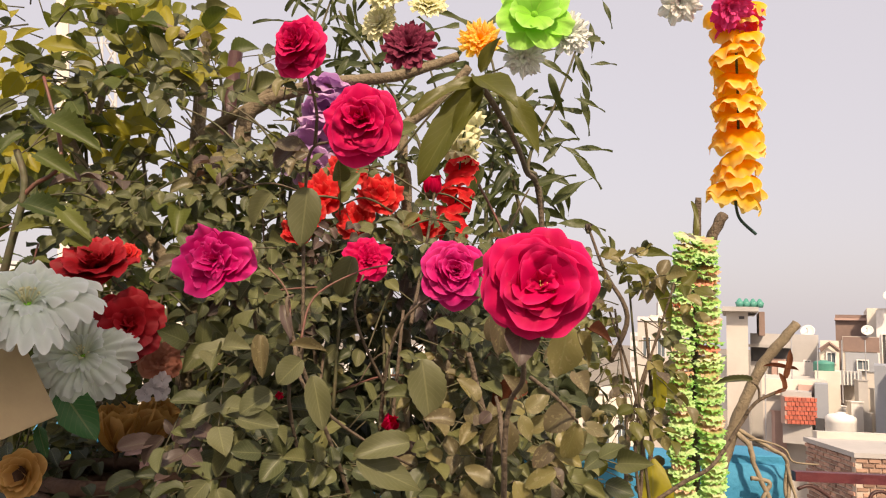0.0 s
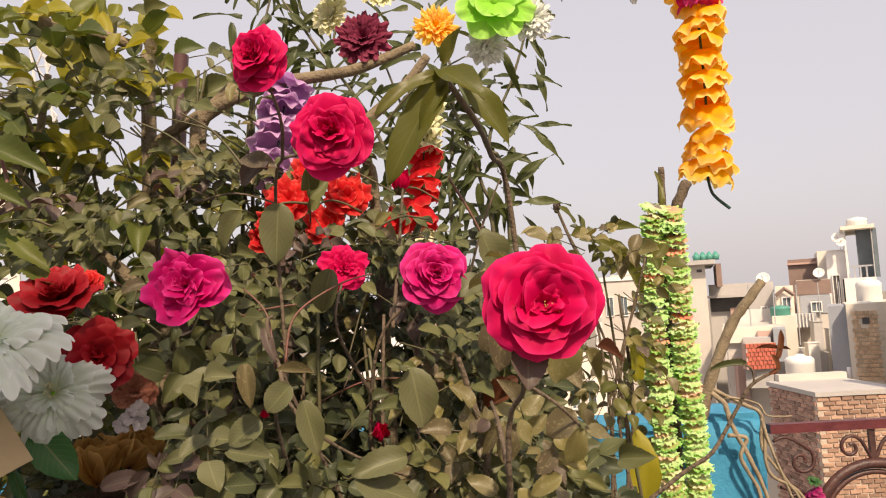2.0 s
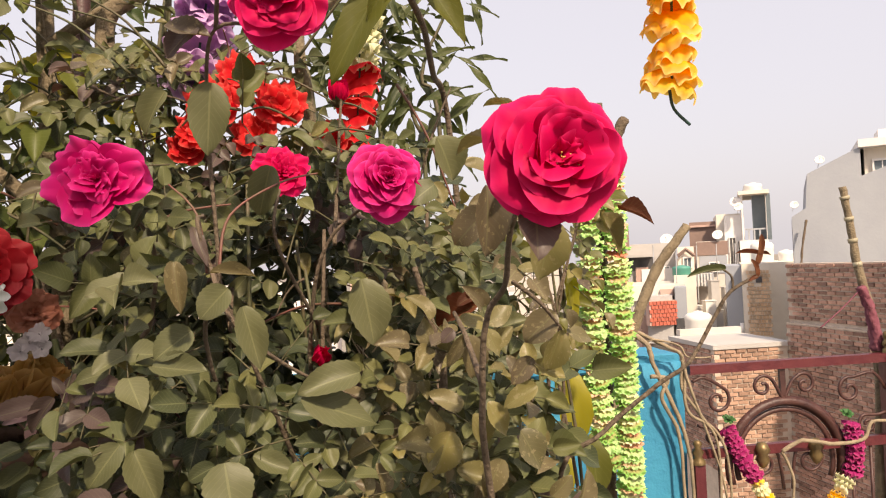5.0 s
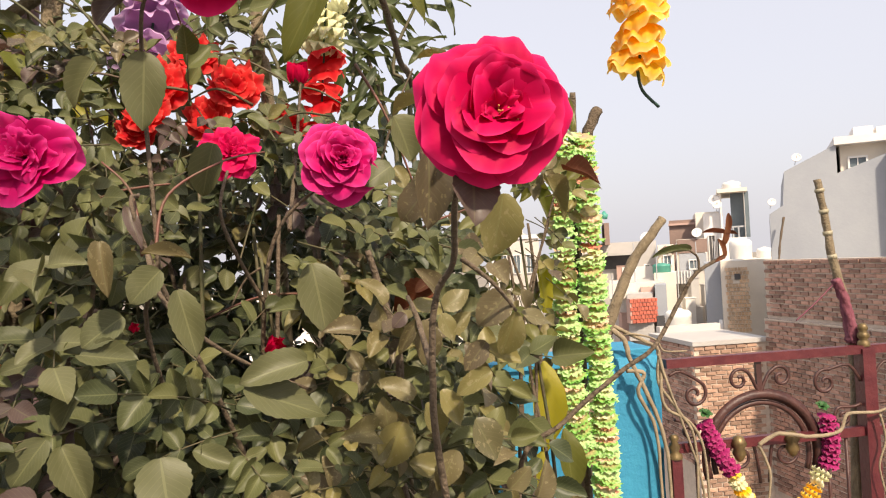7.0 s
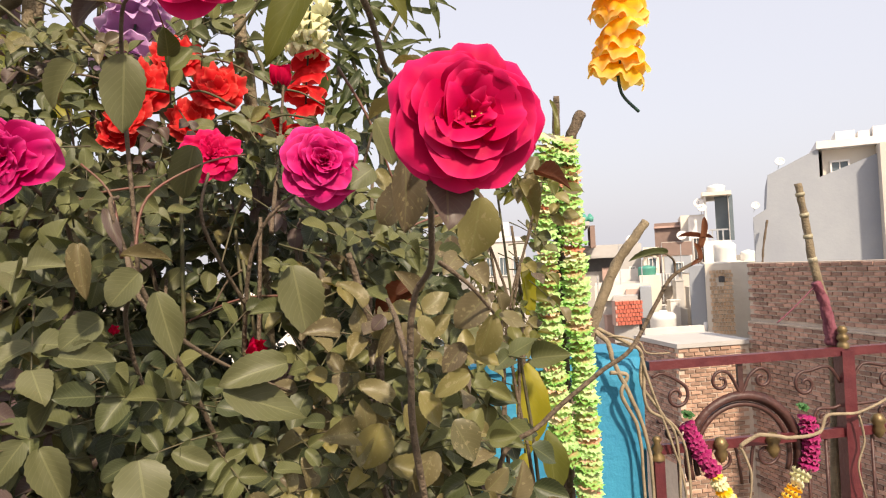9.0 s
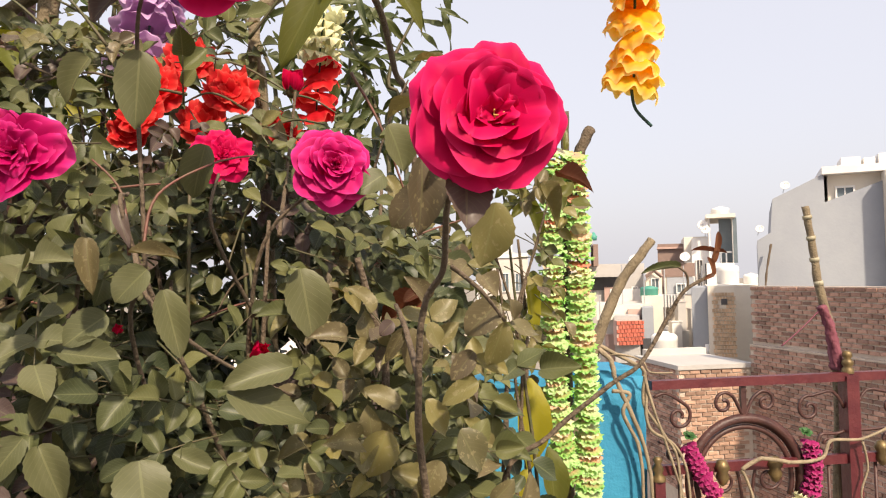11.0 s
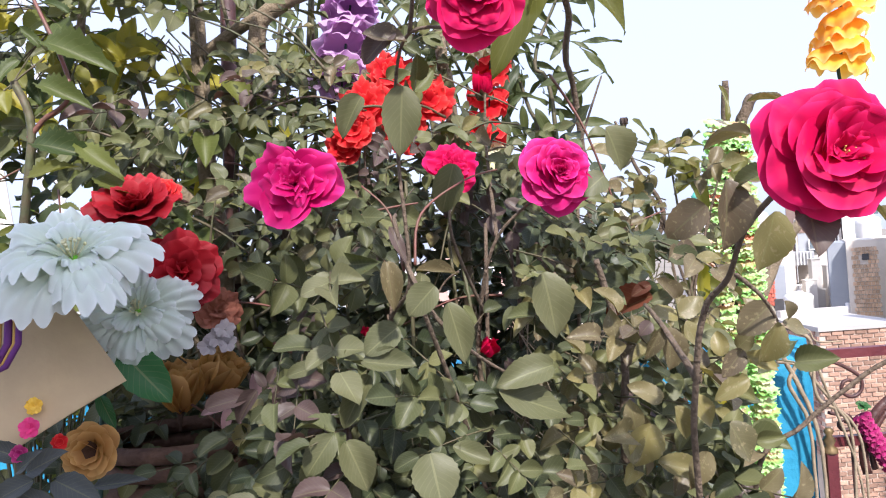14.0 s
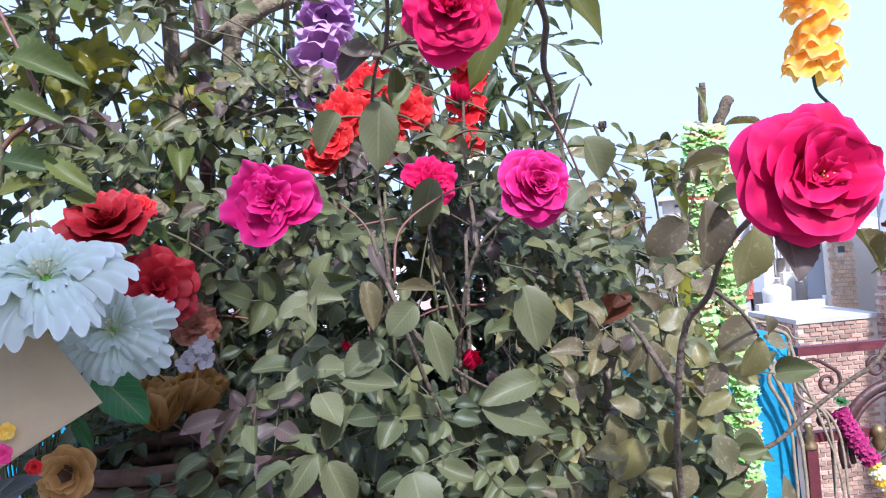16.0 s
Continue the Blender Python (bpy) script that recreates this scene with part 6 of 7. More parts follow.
solo("wooden_batten", g, PALE_BARK, "pale wooden batten behind the bush", "batten")

# feathery green plant, left
fern = Plant("feathery_plant", "feathery bright green plant behind the flowers", "plant", (-0.95, 1.5, 0.0), 200)
for k in range(34):
    x, y, z = random.uniform(-1.15, -0.72), random.uniform(1.4, 1.65), random.uniform(1.25, 1.62)
    d = Vector((random.uniform(-1, 1), random.uniform(-0.8, 0.2), random.uniform(-0.2, 0.9)))
    fern.stem([(-0.95, 1.5, 0.6), (x * 0.5 - 0.47, y, z - 0.2), (x, y, z)], 0.003, 0.0015, 1, 4)
    fern.sprig((x, y, z), d, (0, -0.7, 0.6), 0.032, FEATHER_LEAF, True, 9, NARROW_SHAPES)
fern.done([GREEN_STEM, GREEN_STEM])

# the serrated-leaved plant at the left edge
tom = Plant("serrated_plant", "dark green plant with drooping serrated leaves", "plant", (-0.85, 1.25, 0.0), 200)
tom.stem([(-0.85, 1.25, 0.0), (-0.85, 1.25, 0.8), (-0.827, 1.250, 1.477), (-0.804, 1.250, 1.653), (-0.784, 1.250, 1.795), (-0.807, 1.250, 1.868)], 0.009, 0.006, 0, 7)
tom.stem([(-0.789, 1.250, 1.777), (-0.766, 1.250, 1.803), (-0.719, 1.250, 1.854), (-0.789, 1.280, 2.022)], 0.005, 0.003, 1, 6)
for base, tip in (((-0.759, 1.250, 1.928), (-0.641, 1.220, 1.887)), ((-0.766, 1.240, 1.859), (-0.679, 1.220, 1.827)), ((-0.796, 1.250, 1.903), (-0.833, 1.220, 1.854)), ((-0.780, 1.240, 1.766), (-0.674, 1.220, 1.748)), ((-0.760, 1.250, 1.919), (-0.787, 1.240, 1.954)), ((-0.717, 1.260, 1.974), (-0.755, 1.250, 2.000)), ((-0.710, 1.240, 1.762), (-0.633, 1.220, 1.701)), ((-0.686, 1.240, 1.707), (-0.609, 1.220, 1.674)), ((-0.791, 1.240, 1.714), (-0.710, 1.220, 1.732))):
    tom.held(base, tip, 0.34, LEFT_LEAF, SERRATED_SHAPES)
tom.mass((-0.80, 1.32, 1.72), (0.16, 0.10, 0.14), 10, 0.055, [LEFT_LEAF], count=5, shapes=SERRATED_SHAPES)
tom.done([GREEN_STEM, RED_STEM])

# bamboo-like plant behind, right of the roses
bam = Plant("bamboo", "tall thin bamboo with narrow drooping leaves", "bamboo", (0.15, 2.7, 0.0), 280)
for pts in ([(0.2, 2.7, 0.0), (0.237, 2.700, 1.760), (0.198, 2.700, 2.085), (0.091, 2.700, 2.419), (0.044, 2.700, 2.533)], [(0.25, 2.7, 0.0), (0.298, 2.700, 1.935), (0.238, 2.700, 2.219), (0.343, 2.700, 2.469), (0.438, 2.700, 2.747)], [(0.15, 2.75, 0.0), (0.083, 2.750, 1.936), (0.098, 2.750, 2.206), (0.112, 2.750, 2.529), (0.036, 2.750, 2.811)], [(0.05, 2.75, 0.0), (-0.137, 2.750, 1.929), (-0.197, 2.750, 2.314), (-0.417, 2.750, 2.662), (-0.543, 2.750, 2.853)], [(-0.1, 2.8, 0.0), (-0.504, 2.800, 1.926), (-0.478, 2.800, 2.322), (-0.356, 2.800, 2.683), (-0.321, 2.800, 2.978)], [(-0.4, 2.8, 0.0), (-0.733, 2.800, 1.920), (-0.711, 2.800, 2.317), (-0.641, 2.800, 2.727), (-0.562, 2.800, 3.025)], [(0.1, 2.85, 0.0), (-0.050, 2.850, 1.854), (0.011, 2.850, 2.110), (-0.066, 2.850, 2.344), (-0.171, 2.850, 2.657)]):
    bam.stem(pts, 0.010, 0.004, 0)
    line = smooth_line(pts[1:])
    for k in range(52):
        p = random.choice(line) + Vector((random.uniform(-0.12, 0.12), random.uniform(-0.1, 0.1), random.uniform(-0.1, 0.1)))
        d = Vector((random.uniform(-1, 1), random.uniform(-0.4, 0.4), random.uniform(-1.0, 0.25)))
        bam.leaf(p, d, (random.uniform(-0.5, 0.5), -0.8, 0.5), random.uniform(0.10, 0.19), THIN_LEAF, NARROW_SHAPES, random.uniform(0.8, 1.4))
for base, tip in (((0.400, 2.700, 2.279), (0.562, 2.700, 2.282)), ((0.400, 2.700, 2.268), (0.531, 2.700, 2.138)), ((0.291, 2.700, 2.310), (0.399, 2.700, 2.324)), ((0.338, 2.700, 2.111), (0.393, 2.700, 1.981)), ((0.380, 2.700, 2.134), (0.408, 2.700, 2.025)), ((0.241, 2.700, 2.651), (0.407, 2.700, 2.562)), ((0.470, 2.700, 2.794), (0.483, 2.700, 2.655)), ((0.514, 2.700, 2.888), (0.559, 2.700, 2.772)), ((0.139, 2.700, 2.262), (0.236, 2.700, 2.343)), ((0.293, 2.700, 2.221), (0.377, 2.700, 2.334))):
    bam.held(base, tip, 0.17, THIN_LEAF, NARROW_SHAPES)
bam.done([GREEN_STEM, GREEN_STEM])

# broad-leaved branch over the roses
mango = Plant("broad_leaved_branch", "branch with large drooping olive leaves", "branch", (0.087, 1.300, 2.028))
mango.stem([(0.055, 1.300, 2.028), (0.116, 1.450, 1.985), (0.174, 1.800, 1.984), (0.238, 2.000, 1.836), (0.3, 2.0, 0.6), (0.3, 2.0, 0.0)], 0.006, 0.010)
for base, tip, w in (((0.055, 1.250, 2.010), (-0.053, 1.200, 1.842), 0.34), ((0.045, 1.250, 2.015), (-0.063, 1.200, 1.964), 0.30), ((0.086, 1.250, 2.000), (0.173, 1.220, 1.898), 0.36), ((0.044, 1.250, 2.026), (0.120, 1.180, 1.960), 0.5), ((0.055, 1.260, 2.035), (0.088, 1.220, 2.089), 0.4), ((0.061, 1.250, 2.004), (0.008, 1.220, 1.915), 0.3)):
    mango.held(base, tip, w, BROAD_LEAF, BROAD_SHAPES)
mango.done([BARK, GREEN_STEM])

# plants by the green garland
side = Plant("broad_leaved_plant", "plant with yellowing broad leaves by the garland post", "plant", (0.62, 2.3, 0.0))
side.stem([(0.62, 2.3, 0.0), (0.605, 2.300, 0.991), (0.615, 2.300, 1.337), (0.594, 2.300, 1.618)], 0.010, 0.004)
side.stem([(0.493, 2.350, 1.486), (0.537, 2.300, 1.632), (0.464, 2.300, 1.774), (0.409, 2.300, 1.920)], 0.010, 0.004)
for base, tip, w, mt in (((0.611, 2.280, 1.201), (0.613, 2.250, 0.908), 0.38, YELLOW_LEAF), ((0.627, 2.280, 1.338), (0.622, 2.260, 1.511), 0.3, YELLOW_LEAF), ((0.656, 2.260, 0.995), (0.691, 2.240, 0.777), 0.4, BROAD_LEAF), ((0.591, 2.260, 0.933), (0.527, 2.250, 0.774), 0.45, YELLOW_LEAF), ((0.594, 2.300, 1.793), (0.685, 2.280, 1.578), 0.2, BROAD_LEAF),
                         ((0.536, 2.300, 1.831), (0.683, 2.280, 1.848), 0.2, BROAD_LEAF), ((0.518, 2.300, 1.794), (0.665, 2.280, 1.715), 0.28, BROAD_LEAF), ((0.643, 2.300, 1.743), (0.568, 2.280, 1.686), 0.35, BROAD_LEAF), ((0.536, 2.300, 1.794), (0.487, 2.280, 1.809), 0.7, ROSE_LEAF), ((0.754, 2.300, 1.896), (0.757, 2.300, 2.017), 0.2, BROAD_LEAF)):
    side.held(base, tip, w, mt, BROAD_SHAPES)
side.mass((0.44, 2.42, 1.30), (0.14, 0.08, 0.30), 26, 0.065, [BROAD_LEAF, OLD_LEAF], count=3)
hedge = (0.489, 2.050, 1.559)
side.mass(hedge, (0.10, 0.10, 0.26), 62, 0.048, [OLD_LEAF, ROSE_LEAF, BROAD_LEAF, OLD_LEAF], count=3)
for k in range(5):
    x = hedge[0] + random.uniform(-0.10, 0.10)
    side.stem([(x, 2.1, 0.0), (x + random.uniform(-0.05, 0.05), 2.08, 0.8), (x + random.uniform(-0.06, 0.06), 2.05, 1.3), (x + random.uniform(-0.1, 0.1), 2.05, random.uniform(1.5, 1.75))], 0.007, 0.003, random.choice((0, 0, 1)))
side.done([BARK, GREEN_STEM])
bud(side.root, (0.381, 2.100, 1.880), (0, -0.2, 1), 0.016, PINK_LEAF, 15, "pinkish closed bud")


# ---- cloth flowers ----
garland("red_garland", "red ruffled cloth garland with a cream top", [(0.003, 1.880, 2.022), (-0.005, 1.880, 1.936), (-0.013, 1.880, 1.816)], 0.014, 0.048, 0.024, 0.022, [CLOTH_RED], 5, 0.007, 0.0, tilt=26, seed=71)
garland("cream_garland", "cream ruffled cloth flowers above the red garland", [(0.014, 1.890, 2.152), (0.002, 1.885, 2.039)], 0.012, 0.046, 0.022, 0.02, [CLOTH_CREAM], 11, 0.009, 0.08, seed=72)
garland("cream_garland", "cream ruffled cloth flowers below the red garland", [(-0.008, 1.880, 1.813), (-0.012, 1.880, 1.751)], 0.012, 0.03, 0.022, 0.02, [CLOTH_CREAM], 7, 0.006, 0.05, seed=76)
for p, r, sd in (((-0.271, 1.460, 1.835), 0.055, 73), ((-0.227, 1.500, 1.900), 0.05, 74), ((-0.294, 1.440, 1.785), 0.045, 75), ((-0.155, 1.500, 1.841), 0.055, 77), ((-0.202, 1.500, 1.784), 0.05, 78), ((-0.065, 1.600, 1.797), 0.04, 79), ((-0.319, 1.460, 1.758), 0.04, 80)):
    cloth_flower("red_flower", "bright red cloth flower in the hanging garland", p, (0.1 * (sd % 3) - 0.1, -0.9, 0.3), r, CLOTH_RED, [(5, 1.1, 1.1, 55, 104), (5, 0.9, 0.9, 40, 90), (4, 0.6, 0.6, 20, 70)], seed=sd, wave=0.13, group="red cloth flowers")
garland("purple_garland", "purple ruffled cloth garland", [(-0.292, 1.600, 2.138), (-0.315, 1.600, 2.021), (-0.335, 1.600, 1.900)], 0.008, 0.060, 0.017, 0.018, [CLOTH_PURPLE], 6, 0.008, 0.0, tilt=42, seed=81)
FULL = [(12, 1.0, 0.42, 60, 100), (11, 0.85, 0.4, 45, 85), (10, 0.68, 0.36, 30, 70), (8, 0.5, 0.3, 15, 50)]
cloth_flower("maroon_flower", "dark maroon cloth flower on the branch", (-0.119, 1.620, 2.227), (0, -0.95, 0.15), 0.080, CLOTH_MAROON, FULL, seed=91, wave=0.06)
cloth_flower("yellow_flower", "lemon yellow cloth flower on the branch", (-0.079, 1.620, 2.331), (0.1, -0.8, 0.4), 0.058, CLOTH_CREAM, FULL, seed=92, wave=0.06, centre=CLOTH_YELLOW)
cloth_flower("yellow_flower", "lemon yellow cloth flower on the branch", (-0.193, 1.640, 2.296), (-0.3, -0.8, 0.1), 0.058, CLOTH_CREAM, FULL, seed=93, wave=0.06, centre=CLOTH_YELLOW)
cloth_flower("yellow_flower", "lemon yellow cloth flower on the branch", (-0.182, 1.600, 2.342), (-0.1, -0.8, 0.3), 0.05, CLOTH_CREAM, FULL, seed=94, wave=0.06, centre=CLOTH_YELLOW)
cloth_flower("orange_flower", "bright orange cloth marigold on the branch", (0.049, 1.630, 2.252), (0, -0.95, 0.1), 0.062, CLOTH_ORANGE, FULL, seed=95, wave=0.1, centre=CLOTH_YELLOW)
cloth_flower("lime_flower", "lime green cloth leaf flower", (0.148, 1.220, 2.127), (0.05, -0.9, 0.1), 0.085, CLOTH_LIME, [(7, 1.0, 0.75, 65, 105), (6, 0.7, 0.6, 45, 85)], seed=96, wave=0.05, centre=CLOTH_LIME)
cloth_flower("white_flower", "small white cloth flower under the lime one", (0.212, 1.240, 2.102), (0.1, -0.8, -0.1), 0.048, CLOTH_WHITE, FULL, seed=97, wave=0.08, centre=CLOTH_YELLOW)
cloth_flower("white_flower", "small white cloth flower under the lime one", (0.134, 1.250, 2.065), (0, -0.7, -0.5), 0.045, CLOTH_WHITE, FULL, seed=98, wave=0.08, centre=CLOTH_YELLOW)

def white_bloom(at, normal, radius, spin, seed):
    """A large cloth bloom: a cup of fan-shaped petals in three rings, each petal a part."""
    root = thing("white_flower", "large white cloth flower with frilled petals and a green heart", "artificial flower", at, "large white flowers")
    base = facing(at, normal, spin, radius)
    c = Geo()
    c.lathe([(0.005, 0.10), (0.06, 0.09), (0.09, 0.03), (0.05, -0.1), (0.015, -0.5)], 10)
    part("core", c, CLOTH_LIME, root, m=base)
    turn = random.Random(seed + 7)
    for r, (count, length, lift, droop, lobes) in enumerate(((6, 1.22, 0.42, 0.34, 7), (5, 0.98, 0.62, 0.36, 6), (4, 0.56, 0.85, 0.30, 5))):
        shapes = [lobed_petal_geo(length, lift, droop + 0.08 * j, lobes + j % 2, seed * 11 + r * 4 + j).mesh("petal", WHITE_PETAL) for j in range(3)]
        for k in range(count):
            m = base @ Matrix.Translation((0, 0, 0.03 * r)) @ Matrix.Rotation(math.tau * (k + 0.5 * (r % 2)) / count + turn.uniform(-0.14, 0.14), 4, "Z") @ Matrix.Rotation(radians(turn.uniform(-9, 9)), 4, "X") @ Matrix.Rotation(radians(turn.uniform(-8, 8)), 4, "Y")
            part("petal", shapes[k % 3], WHITE_PETAL, root, m=m)
    rnd = random.Random(seed)
    st = Geo()
    st.tube([(0, 0, 0.08), (0, 0.015, 0.2), (0, 0, 0.31)], 0.009, 4)
    st.tube([(0, 0, 0.31), (0, 0, 0.345)], 0.022, 5)
    me = st.mesh("stamen", CLOTH_CREAM)
    for k in range(14):
        part("stamen", me, CLOTH_CREAM, root, m=facing(at, normal, spin, radius) @ Matrix.Rotation(rnd.uniform(0, math.tau), 4, "Z") @ Matrix.Rotation(radians(rnd.uniform(8, 34)), 4, "Y"))


white_bloom((-0.649, 1.090, 1.573), (0.15, -0.55, 0.8), 0.100, 20, 101)
white_bloom((-0.614, 1.200, 1.493), (0.25, -0.85, 0.35), 0.082, 50, 102)
ROSEY = [(6, 1.0, 0.9, 55, 100), (6, 0.85, 0.75, 40, 82), (6, 0.65, 0.55, 20, 62), (5, 0.45, 0.4, 0, 40)]
cloth_flower("red_flower", "dark red velvet cloth rose behind the white flowers", (-0.623, 1.240, 1.645), (0.1, -0.6, 0.7), 0.085, CLOTH_DARK_RED, ROSEY, seed=103, group="dark red cloth roses")
cloth_flower("red_flower", "dark red velvet cloth rose behind the white flowers", (-0.570, 1.260, 1.548), (0.45, -0.8, 0.2), 0.08, CLOTH_DARK_RED, ROSEY, seed=104, group="dark red cloth roses")
cloth_flower("red_flower", "bright red cloth rosebud above the dark red ones", (-0.587, 1.270, 1.677), (0.2, -0.8, 0.5), 0.03, CLOTH_RED, ROSEY, seed=105)
hollow_rose = cloth_flower("paper_rose", "ochre paper rose with a dark hollow heart", (-0.681, 1.180, 1.298), (0.1, -1, 0.15), 0.052, PAPER_ROSE, [(6, 1.05, 0.9, 48, 92), (6, 1.0, 0.85, 38, 66), (6, 0.95, 0.72, 28, 42), (5, 0.9, 0.6, 20, 22)], BASKET, 0.04, 10, "ochre paper roses", seed=106)
# a dark disc inside the petals, put in for the shade of the hole
g = Geo()
g.lathe([(0.30, 0.62), (0.24, 0.50), (0.0, 0.46)], 12)
part("hollow", g, BASKET, hollow_rose, "dark hollow heart", m=facing((-0.681, 1.180, 1.298), (0.1, -1, 0.15), 10, 0.052))
cloth_flower("paper_rose", "ochre paper rose closed like a cup", (-0.621, 1.360, 1.311), (0.15, -0.25, 0.95), 0.082, PAPER_ROSE, [(6, 1.25, 0.95, 34, -6), (6, 1.15, 0.8, 28, 2), (5, 1.05, 0.6, 20, 6), (4, 0.95, 0.4, 12, 4)], BASKET, 0.04, 10, "ochre paper roses", seed=107)
cloth_flower("paper_rose", "ochre paper rose closed like a cup", (-0.572, 1.380, 1.333), (0.5, -0.2, 0.8), 0.076, PAPER_ROSE, [(6, 1.25, 0.95, 34, -6), (6, 1.15, 0.8, 28, 2), (5, 1.05, 0.6, 20, 6), (4, 0.95, 0.4, 12, 4)], BASKET, 0.04, 50, "ochre paper roses", seed=108)
cloth_flower("peach_flower", "faded peach paper flower", (-0.538, 1.330, 1.478), (0.4, -0.8, 0.3), 0.05, PEACH, ROSEY, seed=109, wave=0.08)
for k, p in enumerate(((-0.531, 1.300, 1.438), (-0.516, 1.300, 1.451), (-0.546, 1.300, 1.425), (-0.513, 1.300, 1.428))):
    cloth_flower("pale_floret", "small greyish white paper floret", p, (0.3 - 0.1 * k, -0.9, 0.3), 0.02, PALE, [(5, 1.0, 0.8, 60, 95)], seed=110 + k, group="pale florets")
arr = Plant("cloth_leaf_spray", "dark green cloth leaves under the white flowers", "artificial leaf", (-0.614, 1.200, 1.434))
arr.stem([(-0.626, 1.200, 1.435), (-0.687, 1.220, 1.350), (-0.746, 1.250, 0.685)], 0.004, 0.004)
arr.held((-0.634, 1.180, 1.437), (-0.561, 1.160, 1.366), 0.62, CLOTH_LEAF, BROAD_SHAPES, 0)
arr.held((-0.681, 1.200, 1.374), (-0.655, 1.180, 1.332), 0.45, CLOTH_LEAF, BROAD_SHAPES, 1)
for base, tip, w in (((-0.727, 1.080, 1.296), (-0.668, 1.070, 1.324), 0.55), ((-0.718, 1.060, 1.321), (-0.758, 1.050, 1.343), 0.6), ((-0.705, 1.060, 1.292), (-0.752, 1.050, 1.273), 0.6),
                     ((-0.690, 1.080, 1.285), (-0.627, 1.070, 1.254), 0.6), ((-0.649, 1.100, 1.266), (-0.574, 1.100, 1.272), 0.28), ((-0.720, 1.050, 1.307), (-0.684, 1.040, 1.333), 0.5), ((-0.684, 1.070, 1.246), (-0.728, 1.060, 1.280), 0.5)):
    arr.held(base, tip, w, SLATE_LEAF, BROAD_SHAPES, 2)
arr.done([WIRE, WIRE])

# a young mauve shoot in front of the bush
shoot = Plant("mauve_shoot", "young rose shoot with dusty mauve leaflets", "plant", (-0.427, 1.300, 1.373))
shoot.stem([(-0.427, 1.300, 1.378), (-0.460, 1.260, 1.346), (-0.487, 1.240, 1.338), (-0.526, 1.230, 1.332)], 0.0018, 0.001)
for base, tip, w in (((-0.503, 1.235, 1.337), (-0.538, 1.220, 1.331), 0.42), ((-0.487, 1.240, 1.338), (-0.523, 1.230, 1.346), 0.45), ((-0.483, 1.240, 1.336), (-0.475, 1.220, 1.306), 0.5),
                     ((-0.464, 1.250, 1.345), (-0.440, 1.240, 1.309), 0.5), ((-0.460, 1.260, 1.346), (-0.462, 1.250, 1.382), 0.5), ((-0.499, 1.235, 1.335), (-0.503, 1.220, 1.297), 0.42), ((-0.449, 1.270, 1.353), (-0.416, 1.260, 1.332), 0.5)):
    shoot.held(base, tip, w, MAUVE_LEAF, LEAF_SHAPES, 0)
shoot.done([GREEN_STEM, GREEN_STEM])

# the gold-edged purple braid beside the card
braid = thing("braid_trim", "purple and gold braided ribbon loop beside the card", "ribbon", (-0.733, 1.050, 1.451))
for off, mt, r, nm in ((0.0, BRAID_PURPLE, 0.0055, "purple_cord"), (-0.010, GOLD_CORD, 0.003, "gold_cord"), (0.010, GOLD_CORD, 0.003, "gold_cord"), (0.016, BRAID_PURPLE, 0.004, "purple_cord")):
    g = Geo()
    g.tube([Vector(p) + Vector((off, -abs(off) * 0.3, 0)) for p in ((-0.761, 1.070, 1.554), (-0.732, 1.060, 1.531), (-0.721, 1.055, 1.501), (-0.721, 1.050, 1.472), (-0.739, 1.050, 1.444), (-0.777, 1.060, 1.430))], r, 6, 3)
    part(nm, g, mt, braid)

# the cardboard sheet with little flowers
c0, c1, c2, c3 = Vector((-0.607, 1.130, 1.403)), Vector((-0.690, 1.160, 1.510)), Vector((-0.835, 1.100, 1.516)), Vector((-0.774, 1.060, 1.302))
card = thing("card_sheet", "curled beige card sheet decorated with tiny cloth flowers", "card", (-0.724, 1.100, 1.302))
g = Geo()
nrm = (c1 - c0).cross(c3 - c0).normalized()


def sheet(off):
    def fn(u, v):
        p = (c0.lerp(c3, u)).lerp(c1.lerp(c2, u), v)
        return p + nrm * (0.012 * math.sin(u * 2.6 + v * 1.5) + off)
    return fn


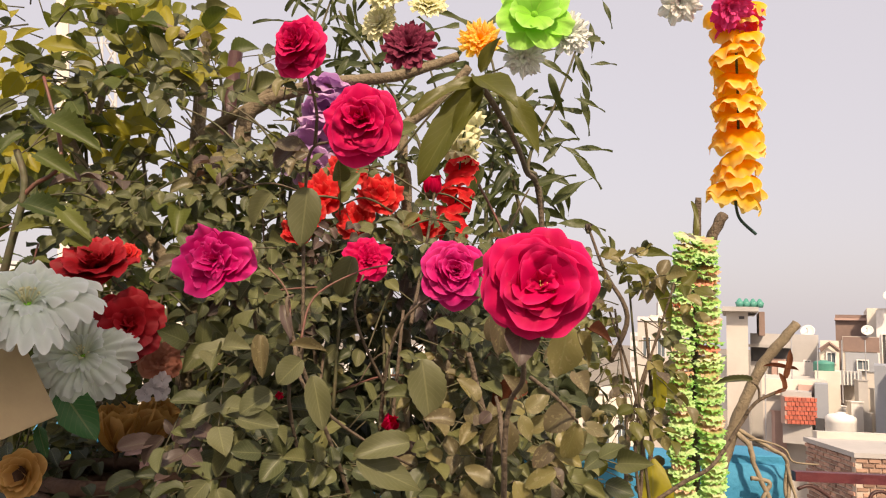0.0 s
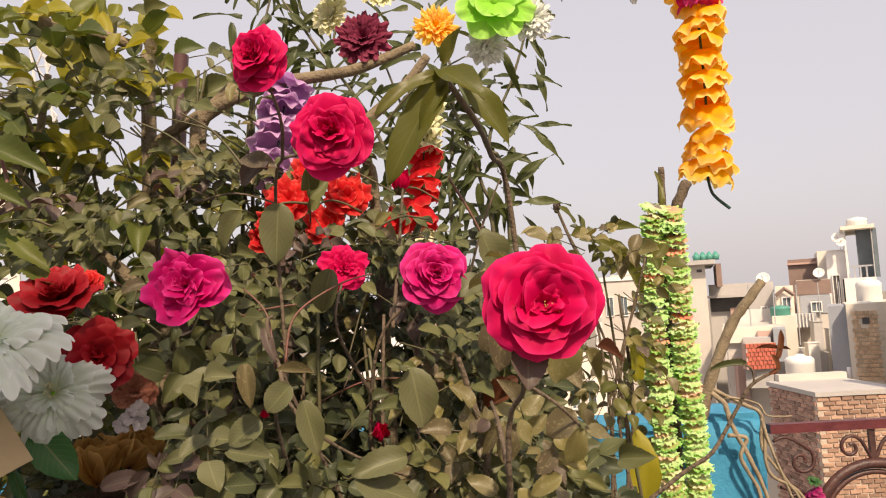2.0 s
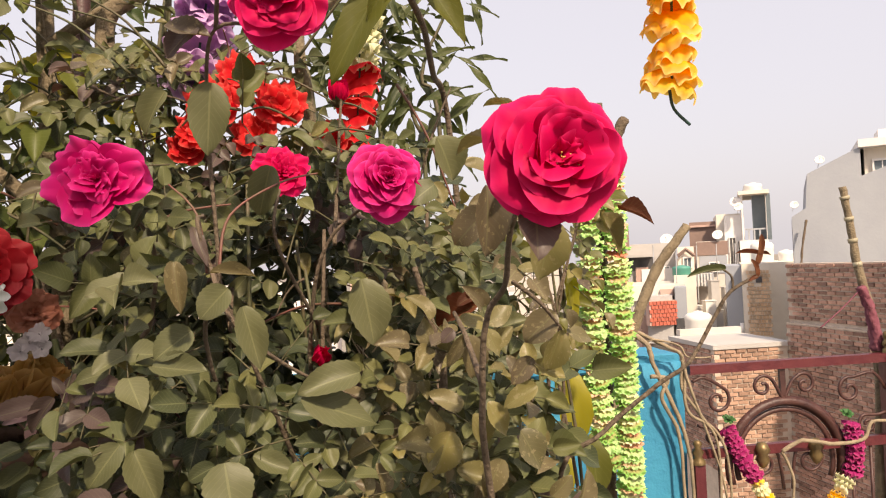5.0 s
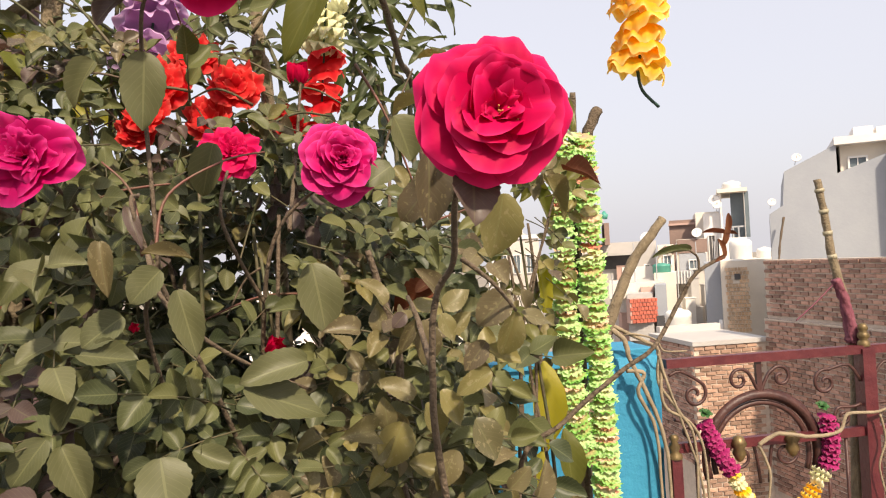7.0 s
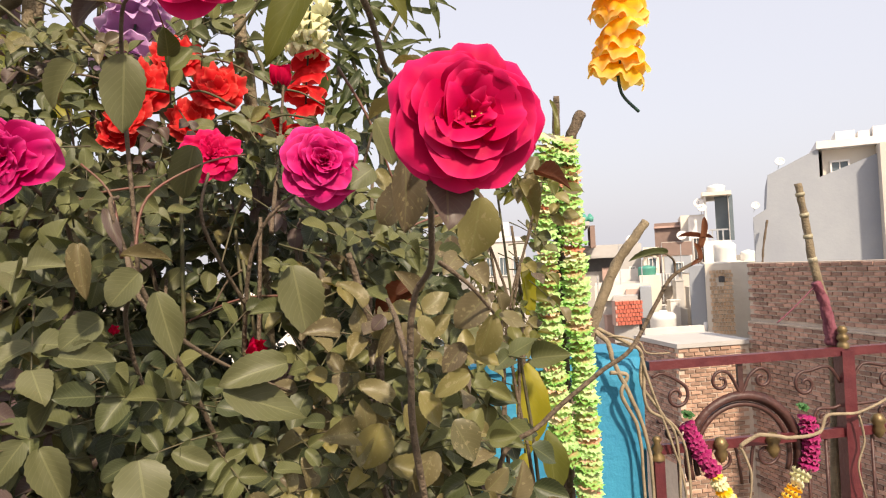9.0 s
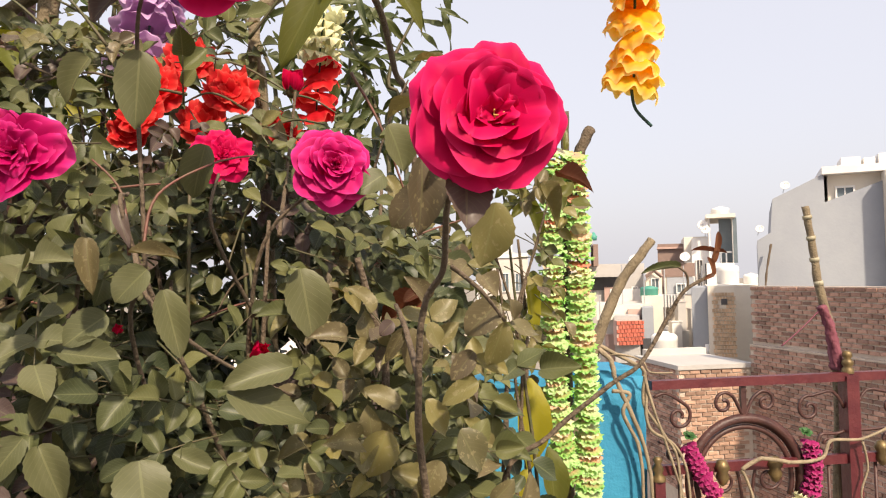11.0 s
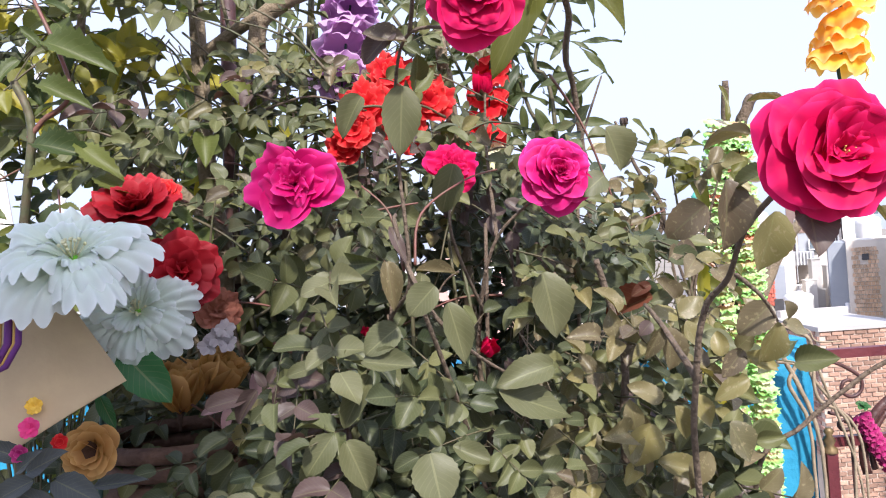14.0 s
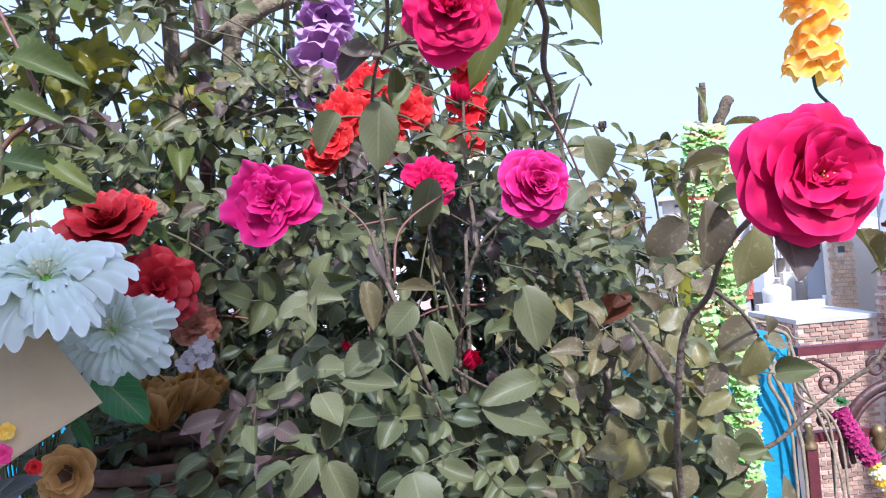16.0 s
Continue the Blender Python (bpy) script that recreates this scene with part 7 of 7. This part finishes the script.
g.grid(sheet(0.0), 14, 14)
g.grid(sheet(0.0025), 14, 14)
part("sheet", g, CARD, card)
for p, mt, r in (((-0.709, 1.080, 1.385), CLOTH_YELLOW, 0.014), ((-0.705, 1.060, 1.360), CLOTH_PINK, 0.017), ((-0.689, 1.100, 1.330), CLOTH_RED, 0.014), ((-0.715, 1.050, 1.330), CLOTH_MAGENTA, 0.014)):
    cloth_flower("tiny_flower", "tiny cloth flower glued on the card", p, (0.1, -0.95, 0.2), r, mt, [(5, 1.0, 0.9, 60, 95), (5, 0.6, 0.5, 40, 70)], seed=int(r * 5000), group="tiny flowers")
# the dark basket below
g = Geo()
basket = thing("basket", "dark brown woven basket holding the cloth flowers", "basket", (-0.62, 1.38, 1.03))
for k in range(9):
    g = Geo()
    g.tube([(-0.62 + 0.15 * math.cos(a / 10 * math.pi), 1.38 + 0.12 * math.sin(a / 10 * math.pi), 1.02 + 0.03 * k) for a in range(21)], 0.015, 6)
    part("coil", g, BASKET, basket)
g = Geo()
g.tube([(-0.62, 1.38, 0.0), (-0.62, 1.38, 1.02)], 0.05, 10)
g.lathe([(0.16, 1.0), (0.17, 1.01), (0.17, 1.03), (0.0, 1.03)], 20, mat=Matrix.Translation((-0.62, 1.38, 0)))
solo("plant_stand", g, DARK_IRON, "dark stand under the flower basket", "stand", True)

# ---- brick pieces ----
brick_run(nb, 0.0, 4.7, 0.03, 1.24, 0.0, BRICK, parts=300, at0=EAST)
brick_run(nb, 0.0, 4.7, -3.6, 0.0, -0.07, BRICK, parts=0, at0=EAST)
brick_run(lo, 7.12, 8.75, -4.6, -0.45, 14.0, BRICK_PALE, parts=0)
brick_run(lo, 0.0, 2.0, -3.0, -0.45, 0.0, BRICK, parts=0, at0=Matrix.Translation((7.12, 16.0, 0.0)) @ Matrix.Rotation(radians(-90), 4, "Z"))

# each house is turned to the street that it stands on
for root in turned:
    x, y, z = root.location
    a = math.atan2(x, y)
    root.rotation_euler = (0, 0, -a)
    root.scale = (math.cos(a), 1, 1)
